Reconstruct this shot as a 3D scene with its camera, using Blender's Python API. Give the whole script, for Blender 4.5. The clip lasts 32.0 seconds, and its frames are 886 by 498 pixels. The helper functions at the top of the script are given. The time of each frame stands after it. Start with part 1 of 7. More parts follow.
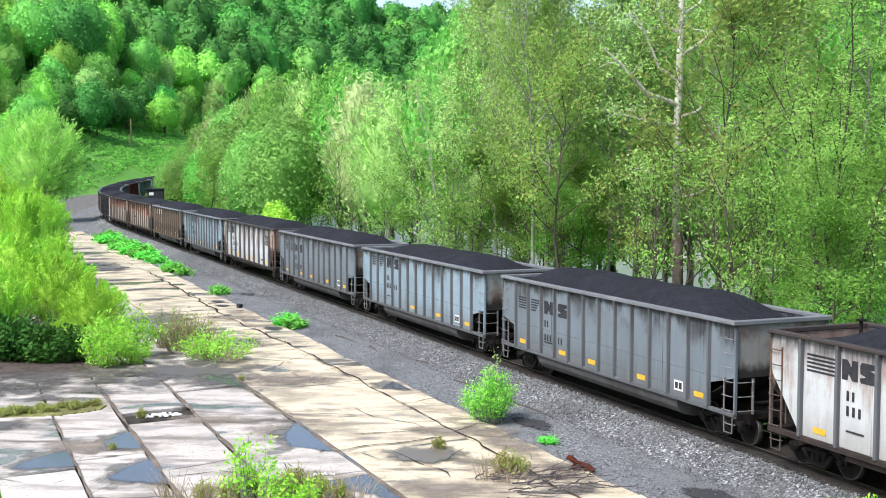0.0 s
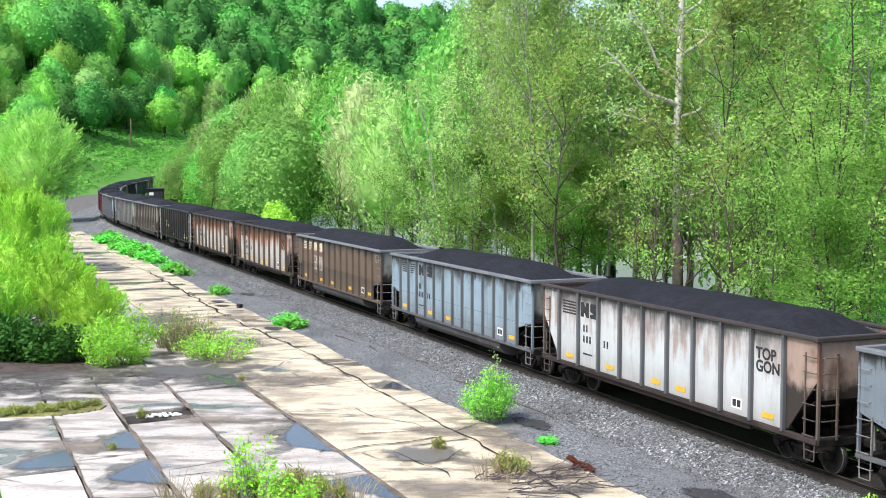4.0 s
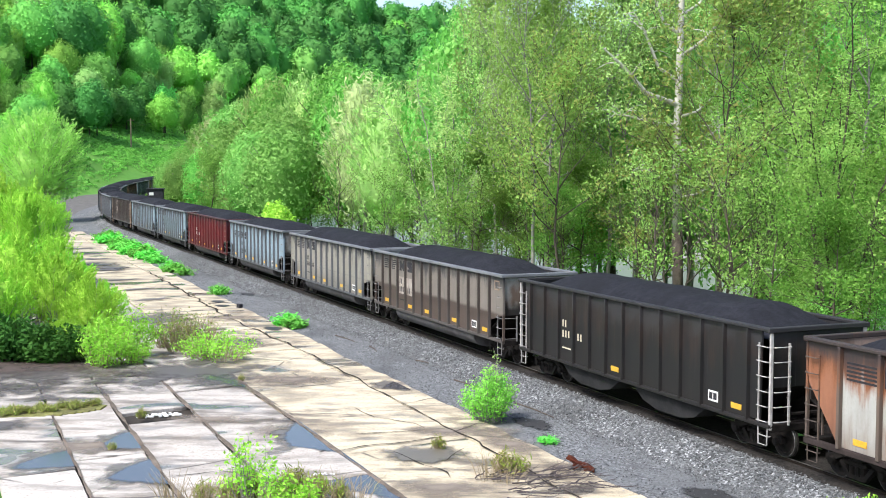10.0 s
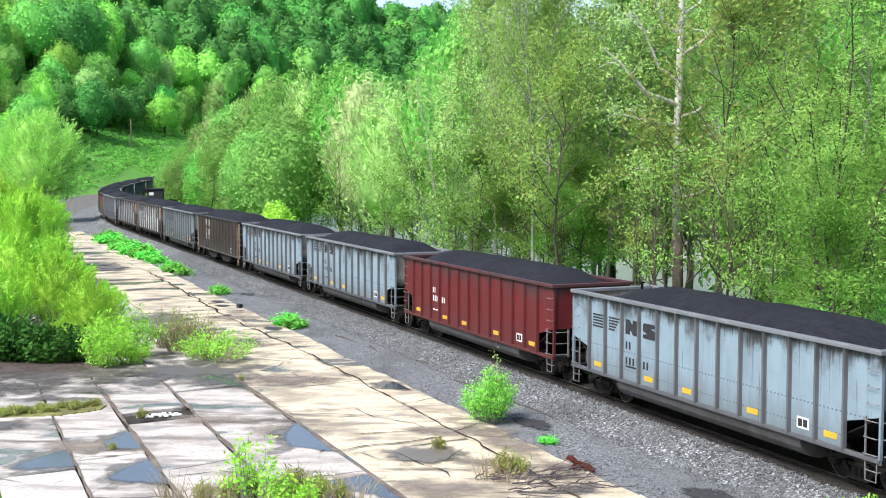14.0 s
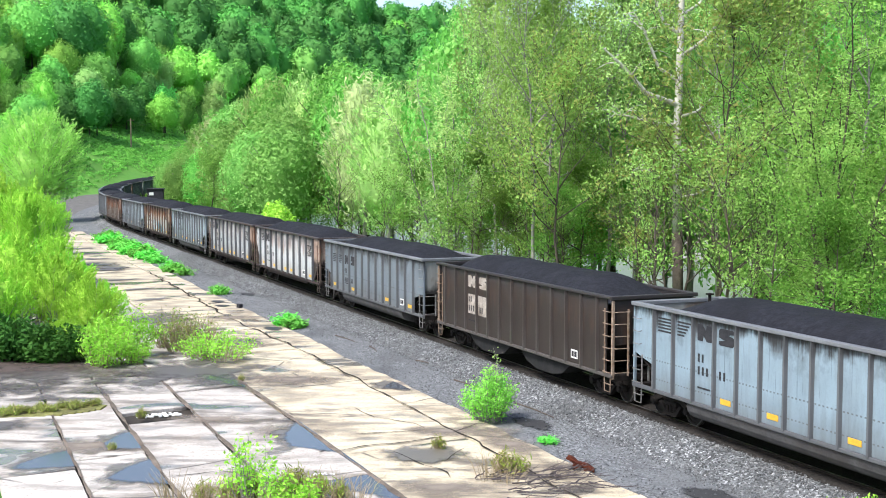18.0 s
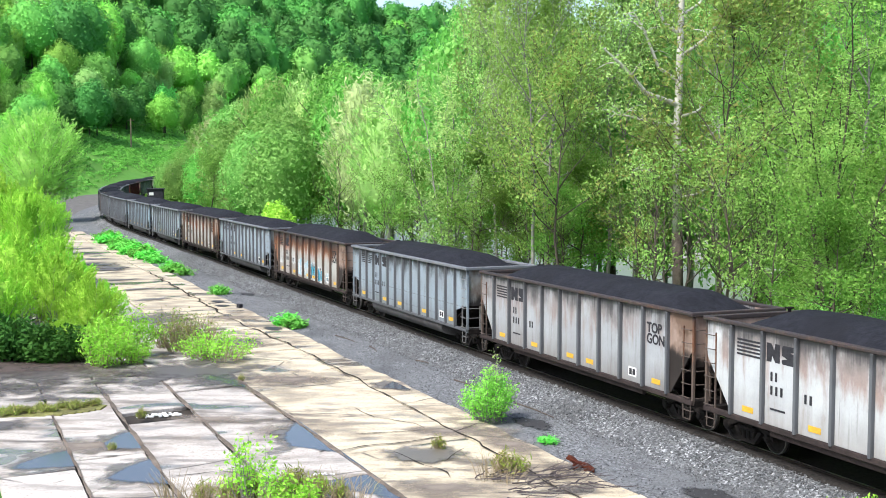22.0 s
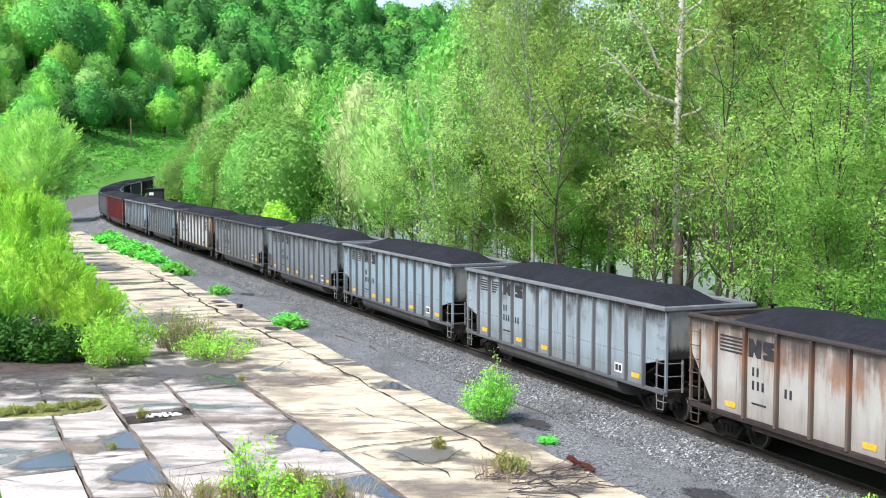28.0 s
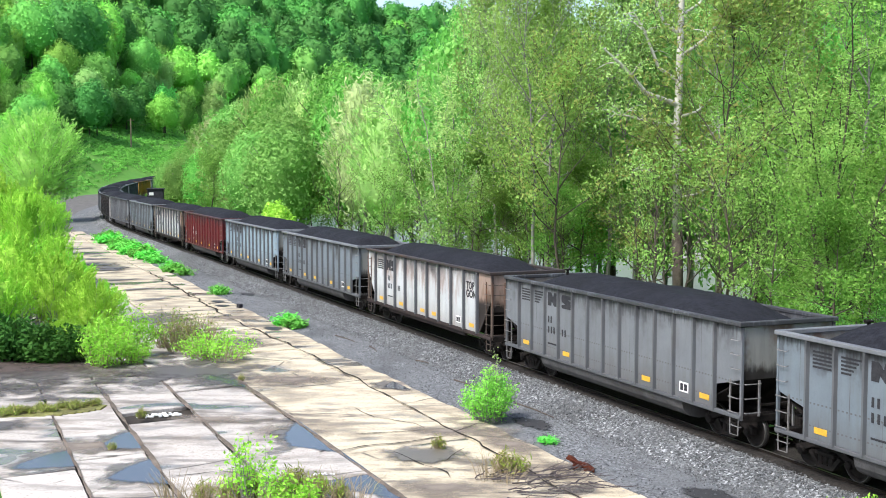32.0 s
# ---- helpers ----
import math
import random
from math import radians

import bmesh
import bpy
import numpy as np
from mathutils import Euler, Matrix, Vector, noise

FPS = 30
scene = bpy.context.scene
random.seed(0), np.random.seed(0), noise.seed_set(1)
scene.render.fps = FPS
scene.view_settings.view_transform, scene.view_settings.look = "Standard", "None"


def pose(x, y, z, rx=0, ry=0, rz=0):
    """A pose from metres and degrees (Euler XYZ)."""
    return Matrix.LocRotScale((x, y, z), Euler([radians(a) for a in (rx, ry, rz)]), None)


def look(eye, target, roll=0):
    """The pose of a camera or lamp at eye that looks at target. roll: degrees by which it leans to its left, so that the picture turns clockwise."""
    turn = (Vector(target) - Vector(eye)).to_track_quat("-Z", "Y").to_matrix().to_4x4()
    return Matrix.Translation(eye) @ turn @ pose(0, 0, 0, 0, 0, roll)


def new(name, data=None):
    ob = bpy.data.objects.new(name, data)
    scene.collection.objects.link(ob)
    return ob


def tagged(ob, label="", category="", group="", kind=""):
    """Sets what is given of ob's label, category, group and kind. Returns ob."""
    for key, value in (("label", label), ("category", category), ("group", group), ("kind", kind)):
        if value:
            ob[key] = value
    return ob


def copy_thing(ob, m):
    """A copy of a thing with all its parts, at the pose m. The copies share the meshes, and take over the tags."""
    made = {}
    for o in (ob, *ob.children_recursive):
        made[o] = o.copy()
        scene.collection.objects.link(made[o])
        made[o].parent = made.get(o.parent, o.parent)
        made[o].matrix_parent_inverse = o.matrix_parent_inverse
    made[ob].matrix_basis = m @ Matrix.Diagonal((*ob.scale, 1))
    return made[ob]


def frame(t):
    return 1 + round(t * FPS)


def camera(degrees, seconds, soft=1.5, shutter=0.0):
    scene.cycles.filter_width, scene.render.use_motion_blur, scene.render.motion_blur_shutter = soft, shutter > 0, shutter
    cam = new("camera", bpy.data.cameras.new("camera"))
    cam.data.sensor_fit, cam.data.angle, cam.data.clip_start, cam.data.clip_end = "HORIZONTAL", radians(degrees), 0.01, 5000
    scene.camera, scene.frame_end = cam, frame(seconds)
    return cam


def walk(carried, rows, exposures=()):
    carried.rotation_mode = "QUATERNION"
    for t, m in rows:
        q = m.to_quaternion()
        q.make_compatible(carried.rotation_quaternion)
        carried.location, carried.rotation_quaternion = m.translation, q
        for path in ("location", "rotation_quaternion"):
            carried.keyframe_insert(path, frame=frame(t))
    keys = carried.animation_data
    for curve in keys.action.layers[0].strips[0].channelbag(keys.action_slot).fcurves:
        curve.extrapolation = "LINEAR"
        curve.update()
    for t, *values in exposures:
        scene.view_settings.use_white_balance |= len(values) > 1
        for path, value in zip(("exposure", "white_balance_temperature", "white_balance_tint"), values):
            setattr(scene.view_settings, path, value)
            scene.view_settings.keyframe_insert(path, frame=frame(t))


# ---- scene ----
# ---------------- camera ----------------
cam = camera(40.07, 32.0, soft=1.0)
EYE = pose(0, 0, 8.02, 85.85, 0, 0)
walk(cam, [(0.0, EYE), (32.0, EYE)], exposures=[(0.0, 1.08, 6270, 10), (6.0, 1.08, 6270, 10), (9.0, 1.09, 6270, 10), (12.0, 1.12, 6270, 10), (17.0, 1.15, 6270, 10), (20.0, 1.19, 6270, 10),
                                                (22.0, 1.11, 6270, 10), (25.0, 1.11, 6270, 10), (28.0, 1.14, 6270, 10), (30.0, 1.09, 6270, 10), (31.0, 1.06, 6270, 10), (32.0, 1.06, 6270, 10)])

# ---------------- light ----------------
SUN_ELEV, SUN_AZ = radians(51), radians(228)
world = bpy.data.worlds.new("sky")
scene.world = world
world.use_nodes = True
wn = world.node_tree.nodes
sky = wn.new("ShaderNodeTexSky")
sky.sky_type = "NISHITA"
sky.sun_disc = False
sky.sun_elevation, sky.sun_rotation = SUN_ELEV, SUN_AZ
sky.dust_density, sky.ozone_density, sky.air_density = 3.0, 1.0, 1.0
wn["Background"].inputs["Strength"].default_value = 0.15
world.node_tree.links.new(sky.outputs["Color"], wn["Background"].inputs["Color"])
sun = new("sun", bpy.data.lights.new("sun", "SUN"))
sun.data.energy, sun.data.angle, sun.data.color = 2.5, radians(12), (1.0, 0.97, 0.92)
sun.matrix_world = look((math.sin(SUN_AZ) * math.cos(SUN_ELEV) * 100, math.cos(SUN_AZ) * math.cos(SUN_ELEV) * 100,
                         math.sin(SUN_ELEV) * 100), (0, 0, 0))


# ---------------- materials ----------------
def nodes_of(name):
    m = bpy.data.materials.new(name)
    m.use_nodes = True
    nt = m.node_tree
    return m, nt, nt.nodes["Principled BSDF"]


def nd(nt, kind, **kw):
    n = nt.nodes.new(kind)
    for k, v in kw.items():
        n.inputs[k].default_value = v
    return n


def noise_tex(nt, vec, scale, detail=4.0, rough=0.6):
    n = nd(nt, "ShaderNodeTexNoise", Scale=scale, Detail=detail, Roughness=rough)
    nt.links.new(vec, n.inputs["Vector"])
    return n.outputs["Fac"]


def ramp(nt, fac, stops):
    r = nt.nodes.new("ShaderNodeValToRGB")
    el = r.color_ramp.elements
    el[0].position, el[0].color = stops[0][0], (*stops[0][1], 1)
    el[1].position, el[1].color = stops[-1][0], (*stops[-1][1], 1)
    for p, c in stops[1:-1]:
        e = el.new(p)
        e.color = (*c, 1)
    nt.links.new(fac, r.inputs["Fac"])
    return r.outputs["Color"]


def grey(nt, fac, lo, hi):
    n = nt.nodes.new("ShaderNodeMapRange")
    n.inputs["From Min"].default_value, n.inputs["From Max"].default_value = lo, hi
    nt.links.new(fac, n.inputs["Value"])
    return n.outputs["Result"]


def mix(nt, fac, a, b, mode="MIX"):
    n = nt.nodes.new("ShaderNodeMix")
    n.data_type, n.blend_type = "RGBA", mode
    for sock, v in ((n.inputs[0], fac), (n.inputs[6], a), (n.inputs[7], b)):
        if isinstance(v, (int, float)):
            sock.default_value = v
        elif isinstance(v, tuple):
            sock.default_value = (*v, 1)
        else:
            nt.links.new(v, sock)
    return n.outputs[2]


def calc(nt, op, a, b=0.0):
    n = nt.nodes.new("ShaderNodeMath")
    n.operation = op
    for i, v in enumerate((a, b)):
        if isinstance(v, (int, float)):
            n.inputs[i].default_value = v
        else:
            nt.links.new(v, n.inputs[i])
    return n.outputs[0]


def stretched(nt, vec, sx, sy, sz, shift=None):
    mp = nt.nodes.new("ShaderNodeMapping")
    mp.inputs["Scale"].default_value = (sx, sy, sz)
    nt.links.new(vec, mp.inputs["Vector"])
    if shift is not None:
        cb = nt.nodes.new("ShaderNodeCombineXYZ")
        nt.links.new(calc(nt, "MULTIPLY", shift, 37.0), cb.inputs[0])
        nt.links.new(calc(nt, "MULTIPLY", shift, 91.0), cb.inputs[1])
        nt.links.new(cb.outputs[0], mp.inputs["Location"])
    return mp.outputs[0]


def bump(nt, bsdf, height, strength, dist=0.02):
    b = nd(nt, "ShaderNodeBump", Strength=strength, Distance=dist)
    nt.links.new(height, b.inputs["Height"])
    nt.links.new(b.outputs[0], bsdf.inputs["Normal"])


def surf(name, c1, c2, scale=3.0, rough=0.85, metal=0.0, relief=0.3, fine=30.0, stain=None, wide=0.4):
    """A plain worn surface: two colours mixed by noise, a wider stain and fine relief."""
    m, nt, b = nodes_of(name)
    vec = nt.nodes.new("ShaderNodeTexCoord").outputs["Object"]
    n1, n2 = noise_tex(nt, vec, scale), noise_tex(nt, vec, fine, 3.0)
    col = mix(nt, grey(nt, n1, 0.35, 0.65), c1, c2)
    col = mix(nt, calc(nt, "MULTIPLY", grey(nt, n2, 0.45, 0.75), 0.45), col, tuple(0.5 * v for v in c1))
    if stain:
        col = mix(nt, calc(nt, "MULTIPLY", grey(nt, noise_tex(nt, vec, wide), 0.48, 0.66), 0.7), col, stain)
    nt.links.new(col, b.inputs["Base Color"])
    b.inputs["Roughness"].default_value, b.inputs["Metallic"].default_value = rough, metal
    b.inputs["Specular IOR Level"].default_value = 0.5 if rough < 0.65 else 0.15
    bump(nt, b, n2, relief, 0.02)
    return m


def paint(name, col, rust=0.0, soot=0.4, grime=(0.075, 0.07, 0.066), dust=0.3, lower=None):
    """Weathered freight-car paint: streaks that run down, rust below the rim, coal dust stains, road dirt at the sill."""
    m, nt, b = nodes_of(name)
    vec = nt.nodes.new("ShaderNodeTexCoord").outputs["Object"]
    rnd = nt.nodes.new("ShaderNodeObjectInfo").outputs["Random"]
    z = nt.nodes.new("ShaderNodeSeparateXYZ")
    nt.links.new(vec, z.inputs[0])
    zz = z.outputs["Z"]
    streak = noise_tex(nt, stretched(nt, vec, 3.2, 3.2, 0.5, rnd), 1.0, 5.0, 0.62)
    blot = noise_tex(nt, stretched(nt, vec, 1.0, 1.0, 0.8, rnd), 1.1, 4.0)
    fine = noise_tex(nt, vec, 22.0, 4.0)
    c = mix(nt, grey(nt, blot, 0.3, 0.7), col, tuple(v * 0.8 for v in col))
    if lower:
        c = mix(nt, grey(nt, calc(nt, "ADD", zz, calc(nt, "MULTIPLY", blot, 0.25)), 2.22, 2.10), c, lower)
    c = mix(nt, calc(nt, "MULTIPLY", grey(nt, fine, 0.5, 0.8), 0.3), c, tuple(v * 0.55 for v in col))
    c = mix(nt, calc(nt, "MULTIPLY", grey(nt, streak, 0.48, 0.75), dust), c, grime)
    if rust:
        heavy = rust > 1
        top = grey(nt, zz, 2.1 if heavy else 1.7, 3.5)
        wet = calc(nt, "ADD", calc(nt, "ADD", streak, calc(nt, "MULTIPLY", blot, 0.35)), calc(nt, "MULTIPLY", top, 0.62 if heavy else 0.40))
        f = calc(nt, "MULTIPLY", grey(nt, wet, 0.79 if heavy else 0.80, 1.03 if heavy else 1.0), min(1.0, rust))
        burnt = grey(nt, calc(nt, "ADD", zz, calc(nt, "MULTIPLY", streak, 1.2)), 3.25, 3.95) if heavy else grey(nt, zz, 2.5, 3.5)
        rc = mix(nt, burnt, (0.21, 0.080, 0.034), (0.038, 0.019, 0.014))
        rc = mix(nt, calc(nt, "MULTIPLY", grey(nt, fine, 0.4, 0.7), 0.5), rc, (0.08, 0.03, 0.016))
        c = mix(nt, f, c, rc)
    s = grey(nt, calc(nt, "ADD", grey(nt, zz, 2.2, 3.5), calc(nt, "MULTIPLY", blot, 2.3)), 1.68, 2.12)
    drip = noise_tex(nt, stretched(nt, vec, 9.0, 9.0, 0.22, rnd), 1.3, 3.0, 0.6)
    c = mix(nt, calc(nt, "MULTIPLY", grey(nt, drip, 0.64, 0.72), soot), c, (0.035, 0.034, 0.036))
    if soot >= 0.7:
        seam = calc(nt, "COMPARE", zz, 1.92)
        seam.node.inputs[2].default_value = 0.022
        dash = calc(nt, "GREATER_THAN", calc(nt, "SINE", calc(nt, "MULTIPLY", z.outputs["X"], 42.0)), 0.1)
        seam2 = calc(nt, "COMPARE", zz, 1.34)
        seam2.node.inputs[2].default_value = 0.020
        c = mix(nt, calc(nt, "MULTIPLY", calc(nt, "MULTIPLY", calc(nt, "MAXIMUM", seam, seam2), dash), 0.65), c, (0.05, 0.046, 0.043))
    c = mix(nt, calc(nt, "MULTIPLY", s, soot * 0.7), c, (0.04, 0.04, 0.044))
    lip = grey(nt, calc(nt, "ADD", grey(nt, zz, 2.7, 3.5), calc(nt, "ADD", calc(nt, "MULTIPLY", drip, 1.3), calc(nt, "MULTIPLY", blot, 1.6))), 2.02, 2.42)
    c = mix(nt, calc(nt, "MULTIPLY", lip, min(1.0, soot * 1.1)), c, (0.022, 0.022, 0.025))
    low = grey(nt, calc(nt, "ADD", calc(nt, "MULTIPLY", zz, -0.9), calc(nt, "MULTIPLY", streak, 0.9)), -1.3, -0.35)
    c = mix(nt, calc(nt, "MULTIPLY", low, 0.6), c, grime)
    nt.links.new(c, b.inputs["Base Color"])
    b.inputs["Roughness"].default_value = 0.62
    b.inputs["Specular IOR Level"].default_value = 0.3
    bump(nt, b, fine, 0.15, 0.01)
    return m


def leaf(name, c1, c2, glow=0.35, dry=None, patchy=0.45, depth=0.4, vary=0.6, low=0.78):
    """Leaves: each one its own tint, part of the light shining through."""
    m, nt, b = nodes_of(name)
    rnd = nt.nodes.new("ShaderNodeNewGeometry").outputs["Random Per Island"]
    obj = nt.nodes.new("ShaderNodeObjectInfo").outputs["Random"]
    vec = nt.nodes.new("ShaderNodeTexCoord").outputs["Object"]
    patch = noise_tex(nt, vec, patchy, 2.0)
    col = mix(nt, rnd, c1, c2)
    col = mix(nt, calc(nt, "MULTIPLY", grey(nt, patch, 0.4, 0.65), depth), col, tuple(0.7 * v for v in c1))
    if dry:
        col = mix(nt, calc(nt, "GREATER_THAN", rnd, 0.7), col, dry)
    hs = nd(nt, "ShaderNodeHueSaturation")
    nt.links.new(calc(nt, "ADD", calc(nt, "MULTIPLY", obj, 0.028), 0.484), hs.inputs["Hue"])
    nt.links.new(calc(nt, "ADD", calc(nt, "MULTIPLY", obj, vary), low), hs.inputs["Value"])
    nt.links.new(col, hs.inputs["Color"])
    nt.links.new(hs.outputs[0], b.inputs["Base Color"])
    b.inputs["Roughness"].default_value = 0.7
    b.inputs["Specular IOR Level"].default_value = 0.14
    tr = nt.nodes.new("ShaderNodeBsdfTranslucent")
    nt.links.new(hs.outputs[0], tr.inputs["Color"])
    ms = nt.nodes.new("ShaderNodeMixShader")
    ms.inputs[0].default_value = glow
    nt.links.new(b.outputs[0], ms.inputs[1])
    nt.links.new(tr.outputs[0], ms.inputs[2])
    nt.links.new(ms.outputs[0], nt.nodes["Material Output"].inputs["Surface"])
    return m


def concrete(name, c1, c2):
    m, nt, b = nodes_of(name)
    vec = nt.nodes.new("ShaderNodeTexCoord").outputs["Object"]
    rnd = nt.nodes.new("ShaderNodeObjectInfo").outputs["Random"]
    ground = nt.nodes.new("ShaderNodeNewGeometry").outputs["Position"]
    band = noise_tex(nt, stretched(nt, ground, 0.36, 1.15, 1.0), 1.25, 6.0, 0.66)
    blot = noise_tex(nt, stretched(nt, ground, 0.55, 1, 1), 0.42, 5.0, 0.62)
    fine = noise_tex(nt, vec, 18.0, 4.0)
    c = mix(nt, rnd, c1, c2)
    part_wet = grey(nt, noise_tex(nt, stretched(nt, ground, 0.5, 1.0, 1.0), 0.23, 3.0, 0.5), 0.36, 0.60)
    c = mix(nt, calc(nt, "MULTIPLY", grey(nt, band, 0.475, 0.62), calc(nt, "ADD", calc(nt, "MULTIPLY", part_wet, 0.50), 0.45)), c, (0.10, 0.083, 0.068))
    c = mix(nt, calc(nt, "MULTIPLY", grey(nt, blot, 0.52, 0.64), 0.6), c, (0.14, 0.112, 0.082))
    c = mix(nt, calc(nt, "MULTIPLY", grey(nt, fine, 0.5, 0.72), 0.45), c, (0.13, 0.11, 0.09))
    grit = noise_tex(nt, stretched(nt, ground, 0.8, 1.6, 1), 7.0, 4.0, 0.7)
    c = mix(nt, calc(nt, "MULTIPLY", grey(nt, grit, 0.56, 0.66), 0.55), c, (0.12, 0.095, 0.075))
    pool = noise_tex(nt, stretched(nt, vec, 0.8, 0.45, 1, rnd), 0.55, 2.0, 0.5)
    wet = grey(nt, calc(nt, "ADD", pool, calc(nt, "MULTIPLY", fine, 0.03)), 0.60, 0.66)
    c = mix(nt, calc(nt, "MULTIPLY", wet, 0.75), c, (0.085, 0.082, 0.08))
    vor = nt.nodes.new("ShaderNodeTexVoronoi")
    vor.feature = "DISTANCE_TO_EDGE"
    vor.inputs["Scale"].default_value = 0.17
    nt.links.new(mix(nt, 0.3, stretched(nt, vec, 1, 1, 1, rnd), nd(nt, "ShaderNodeTexNoise", Scale=1.5).outputs["Color"]), vor.inputs["Vector"])
    crack = calc(nt, "MULTIPLY", grey(nt, vor.outputs["Distance"], 0.007, 0.002), grey(nt, blot, 0.44, 0.52))
    c = mix(nt, calc(nt, "MULTIPLY", crack, 0.8), c, (0.04, 0.035, 0.03))
    nt.links.new(c, b.inputs["Base Color"])
    dry = calc(nt, "ADD", calc(nt, "MULTIPLY", grey(nt, band, 0.72, 0.45), 0.55), 0.32)
    nt.links.new(calc(nt, "ADD", calc(nt, "MULTIPLY", dry, calc(nt, "SUBTRACT", 1.0, wet)), 0.06), b.inputs["Roughness"])
    b.inputs["Specular IOR Level"].default_value = 0.4
    bump(nt, b, fine, 0.25, 0.015)
    return m


def water(name, col, rough):
    m, nt, b = nodes_of(name)
    vec = nt.nodes.new("ShaderNodeTexCoord").outputs["Object"]
    b.inputs["Base Color"].default_value = (*col, 1)
    b.inputs["Roughness"].default_value = rough
    b.inputs["IOR"].default_value = 1.33
    bump(nt, b, noise_tex(nt, vec, 1.6), 0.35, 0.08)
    return m


def film(name, c1, c2, rough, edge=0.18, relief=0.2, ragged=1.7):
    """A thin spread of water, mud or dust with a ragged, fading edge; its UV runs from one rim to the other."""
    m, nt, b = nodes_of(name)
    tc = nt.nodes.new("ShaderNodeTexCoord")
    uv = nt.nodes.new("ShaderNodeSeparateXYZ")
    nt.links.new(tc.outputs["UV"], uv.inputs[0])
    vec = tc.outputs["Object"]
    u, v = uv.outputs["X"], uv.outputs["Y"]
    du = calc(nt, "MINIMUM", u, calc(nt, "SUBTRACT", 1.0, u))
    dv = calc(nt, "MINIMUM", v, calc(nt, "SUBTRACT", 1.0, v))
    d = calc(nt, "MULTIPLY", calc(nt, "POWER", calc(nt, "MULTIPLY", du, 2.0), 0.6), calc(nt, "POWER", calc(nt, "MULTIPLY", dv, 2.0), 0.6))
    n = noise_tex(nt, vec, 0.9, 5.0, 0.55)
    fine = noise_tex(nt, vec, 14.0, 3.0)
    mask = grey(nt, calc(nt, "ADD", d, calc(nt, "MULTIPLY", calc(nt, "SUBTRACT", n, 0.5), ragged)), 0.42, 0.42 + edge)
    nt.links.new(mix(nt, fine, c1, c2), b.inputs["Base Color"])
    b.inputs["Roughness"].default_value = rough
    bump(nt, b, fine, relief, 0.01)
    tr = nt.nodes.new("ShaderNodeBsdfTransparent")
    ms = nt.nodes.new("ShaderNodeMixShader")
    nt.links.new(mask, ms.inputs[0])
    nt.links.new(tr.outputs[0], ms.inputs[1])
    nt.links.new(b.outputs[0], ms.inputs[2])
    nt.links.new(ms.outputs[0], nt.nodes["Material Output"].inputs["Surface"])
    return m


def gravelly(name, stops, scale, dark, smooth=0.0):
    """Crushed stone: a tone for every pebble, wider grimy patches and stony relief."""
    m, nt, b = nodes_of(name)
    vec = nt.nodes.new("ShaderNodeTexCoord").outputs["Object"]
    vor = nt.nodes.new("ShaderNodeTexVoronoi")
    vor.inputs["Scale"].default_value = scale
    nt.links.new(vec, vor.inputs["Vector"])
    sep = nt.nodes.new("ShaderNodeSeparateColor")
    nt.links.new(vor.outputs["Color"], sep.inputs[0])
    c = ramp(nt, sep.outputs[0], stops)
    wide = noise_tex(nt, stretched(nt, vec, 1.0, 0.45, 1.0), 0.55, 4.0)
    c = mix(nt, calc(nt, "MULTIPLY", grey(nt, wide, 0.46, 0.64), 0.75), c, dark)
    if smooth:
        c = mix(nt, calc(nt, "MULTIPLY", grey(nt, noise_tex(nt, stretched(nt, vec, 1.0, 0.3, 1.0), 0.9, 3.0), 0.42, 0.56), smooth), c, tuple(1.6 * v for v in dark))
    nt.links.new(c, b.inputs["Base Color"])
    b.inputs["Roughness"].default_value, b.inputs["Specular IOR Level"].default_value = 0.9, 0.2
    bump(nt, b, vor.outputs["Distance"], 0.8, 0.03)
    return m


COAL = surf("coal", (0.009, 0.0095, 0.013), (0.019, 0.020, 0.026), 5.0, 0.9, 0, 1.0, 14.0, (0.009, 0.009, 0.011), 0.6)
IRON = surf("grimy_iron", (0.006, 0.0055, 0.005), (0.016, 0.013, 0.012), 4.0, 0.85, 0.0, 0.4, 25.0)
TREAD = surf("wheel_tread_steel", (0.20, 0.19, 0.19), (0.10, 0.095, 0.09), 3.0, 0.45, 0.8, 0.1, 30.0)
STEEL = surf("worn_steel", (0.42, 0.41, 0.40), (0.32, 0.31, 0.30), 4.0, 0.32, 0.9, 0.05, 40.0)
RUST = surf("rusty_steel", (0.06, 0.016, 0.010), (0.12, 0.034, 0.018), 3.0, 0.9, 0.1, 0.5, 30.0)
DARKRUST = surf("brown_rail", (0.012, 0.009, 0.008), (0.024, 0.018, 0.014), 2.0, 0.85, 0.2, 0.3, 30.0)
TIMBER = surf("old_timber", (0.075, 0.06, 0.05), (0.12, 0.10, 0.085), 3.0, 0.95, 0, 0.6, 20.0)
BLACKPAINT = surf("black_paint", (0.02, 0.02, 0.024), (0.035, 0.035, 0.04), 4.0, 0.7, 0, 0.1, 30.0)
WHITEPAINT = surf("white_paint", (0.70, 0.70, 0.68), (0.60, 0.60, 0.58), 4.0, 0.6, 0, 0.1, 30.0)
CREAMPAINT = surf("cream_paint", (0.52, 0.47, 0.36), (0.42, 0.37, 0.28), 4.0, 0.7, 0, 0.1, 30.0)
BLUEPAINT = surf("blue_spray", (0.15, 0.36, 0.47), (0.30, 0.44, 0.50), 5.0, 0.7, 0, 0.1, 30.0, (0.34, 0.36, 0.36), 2.0)
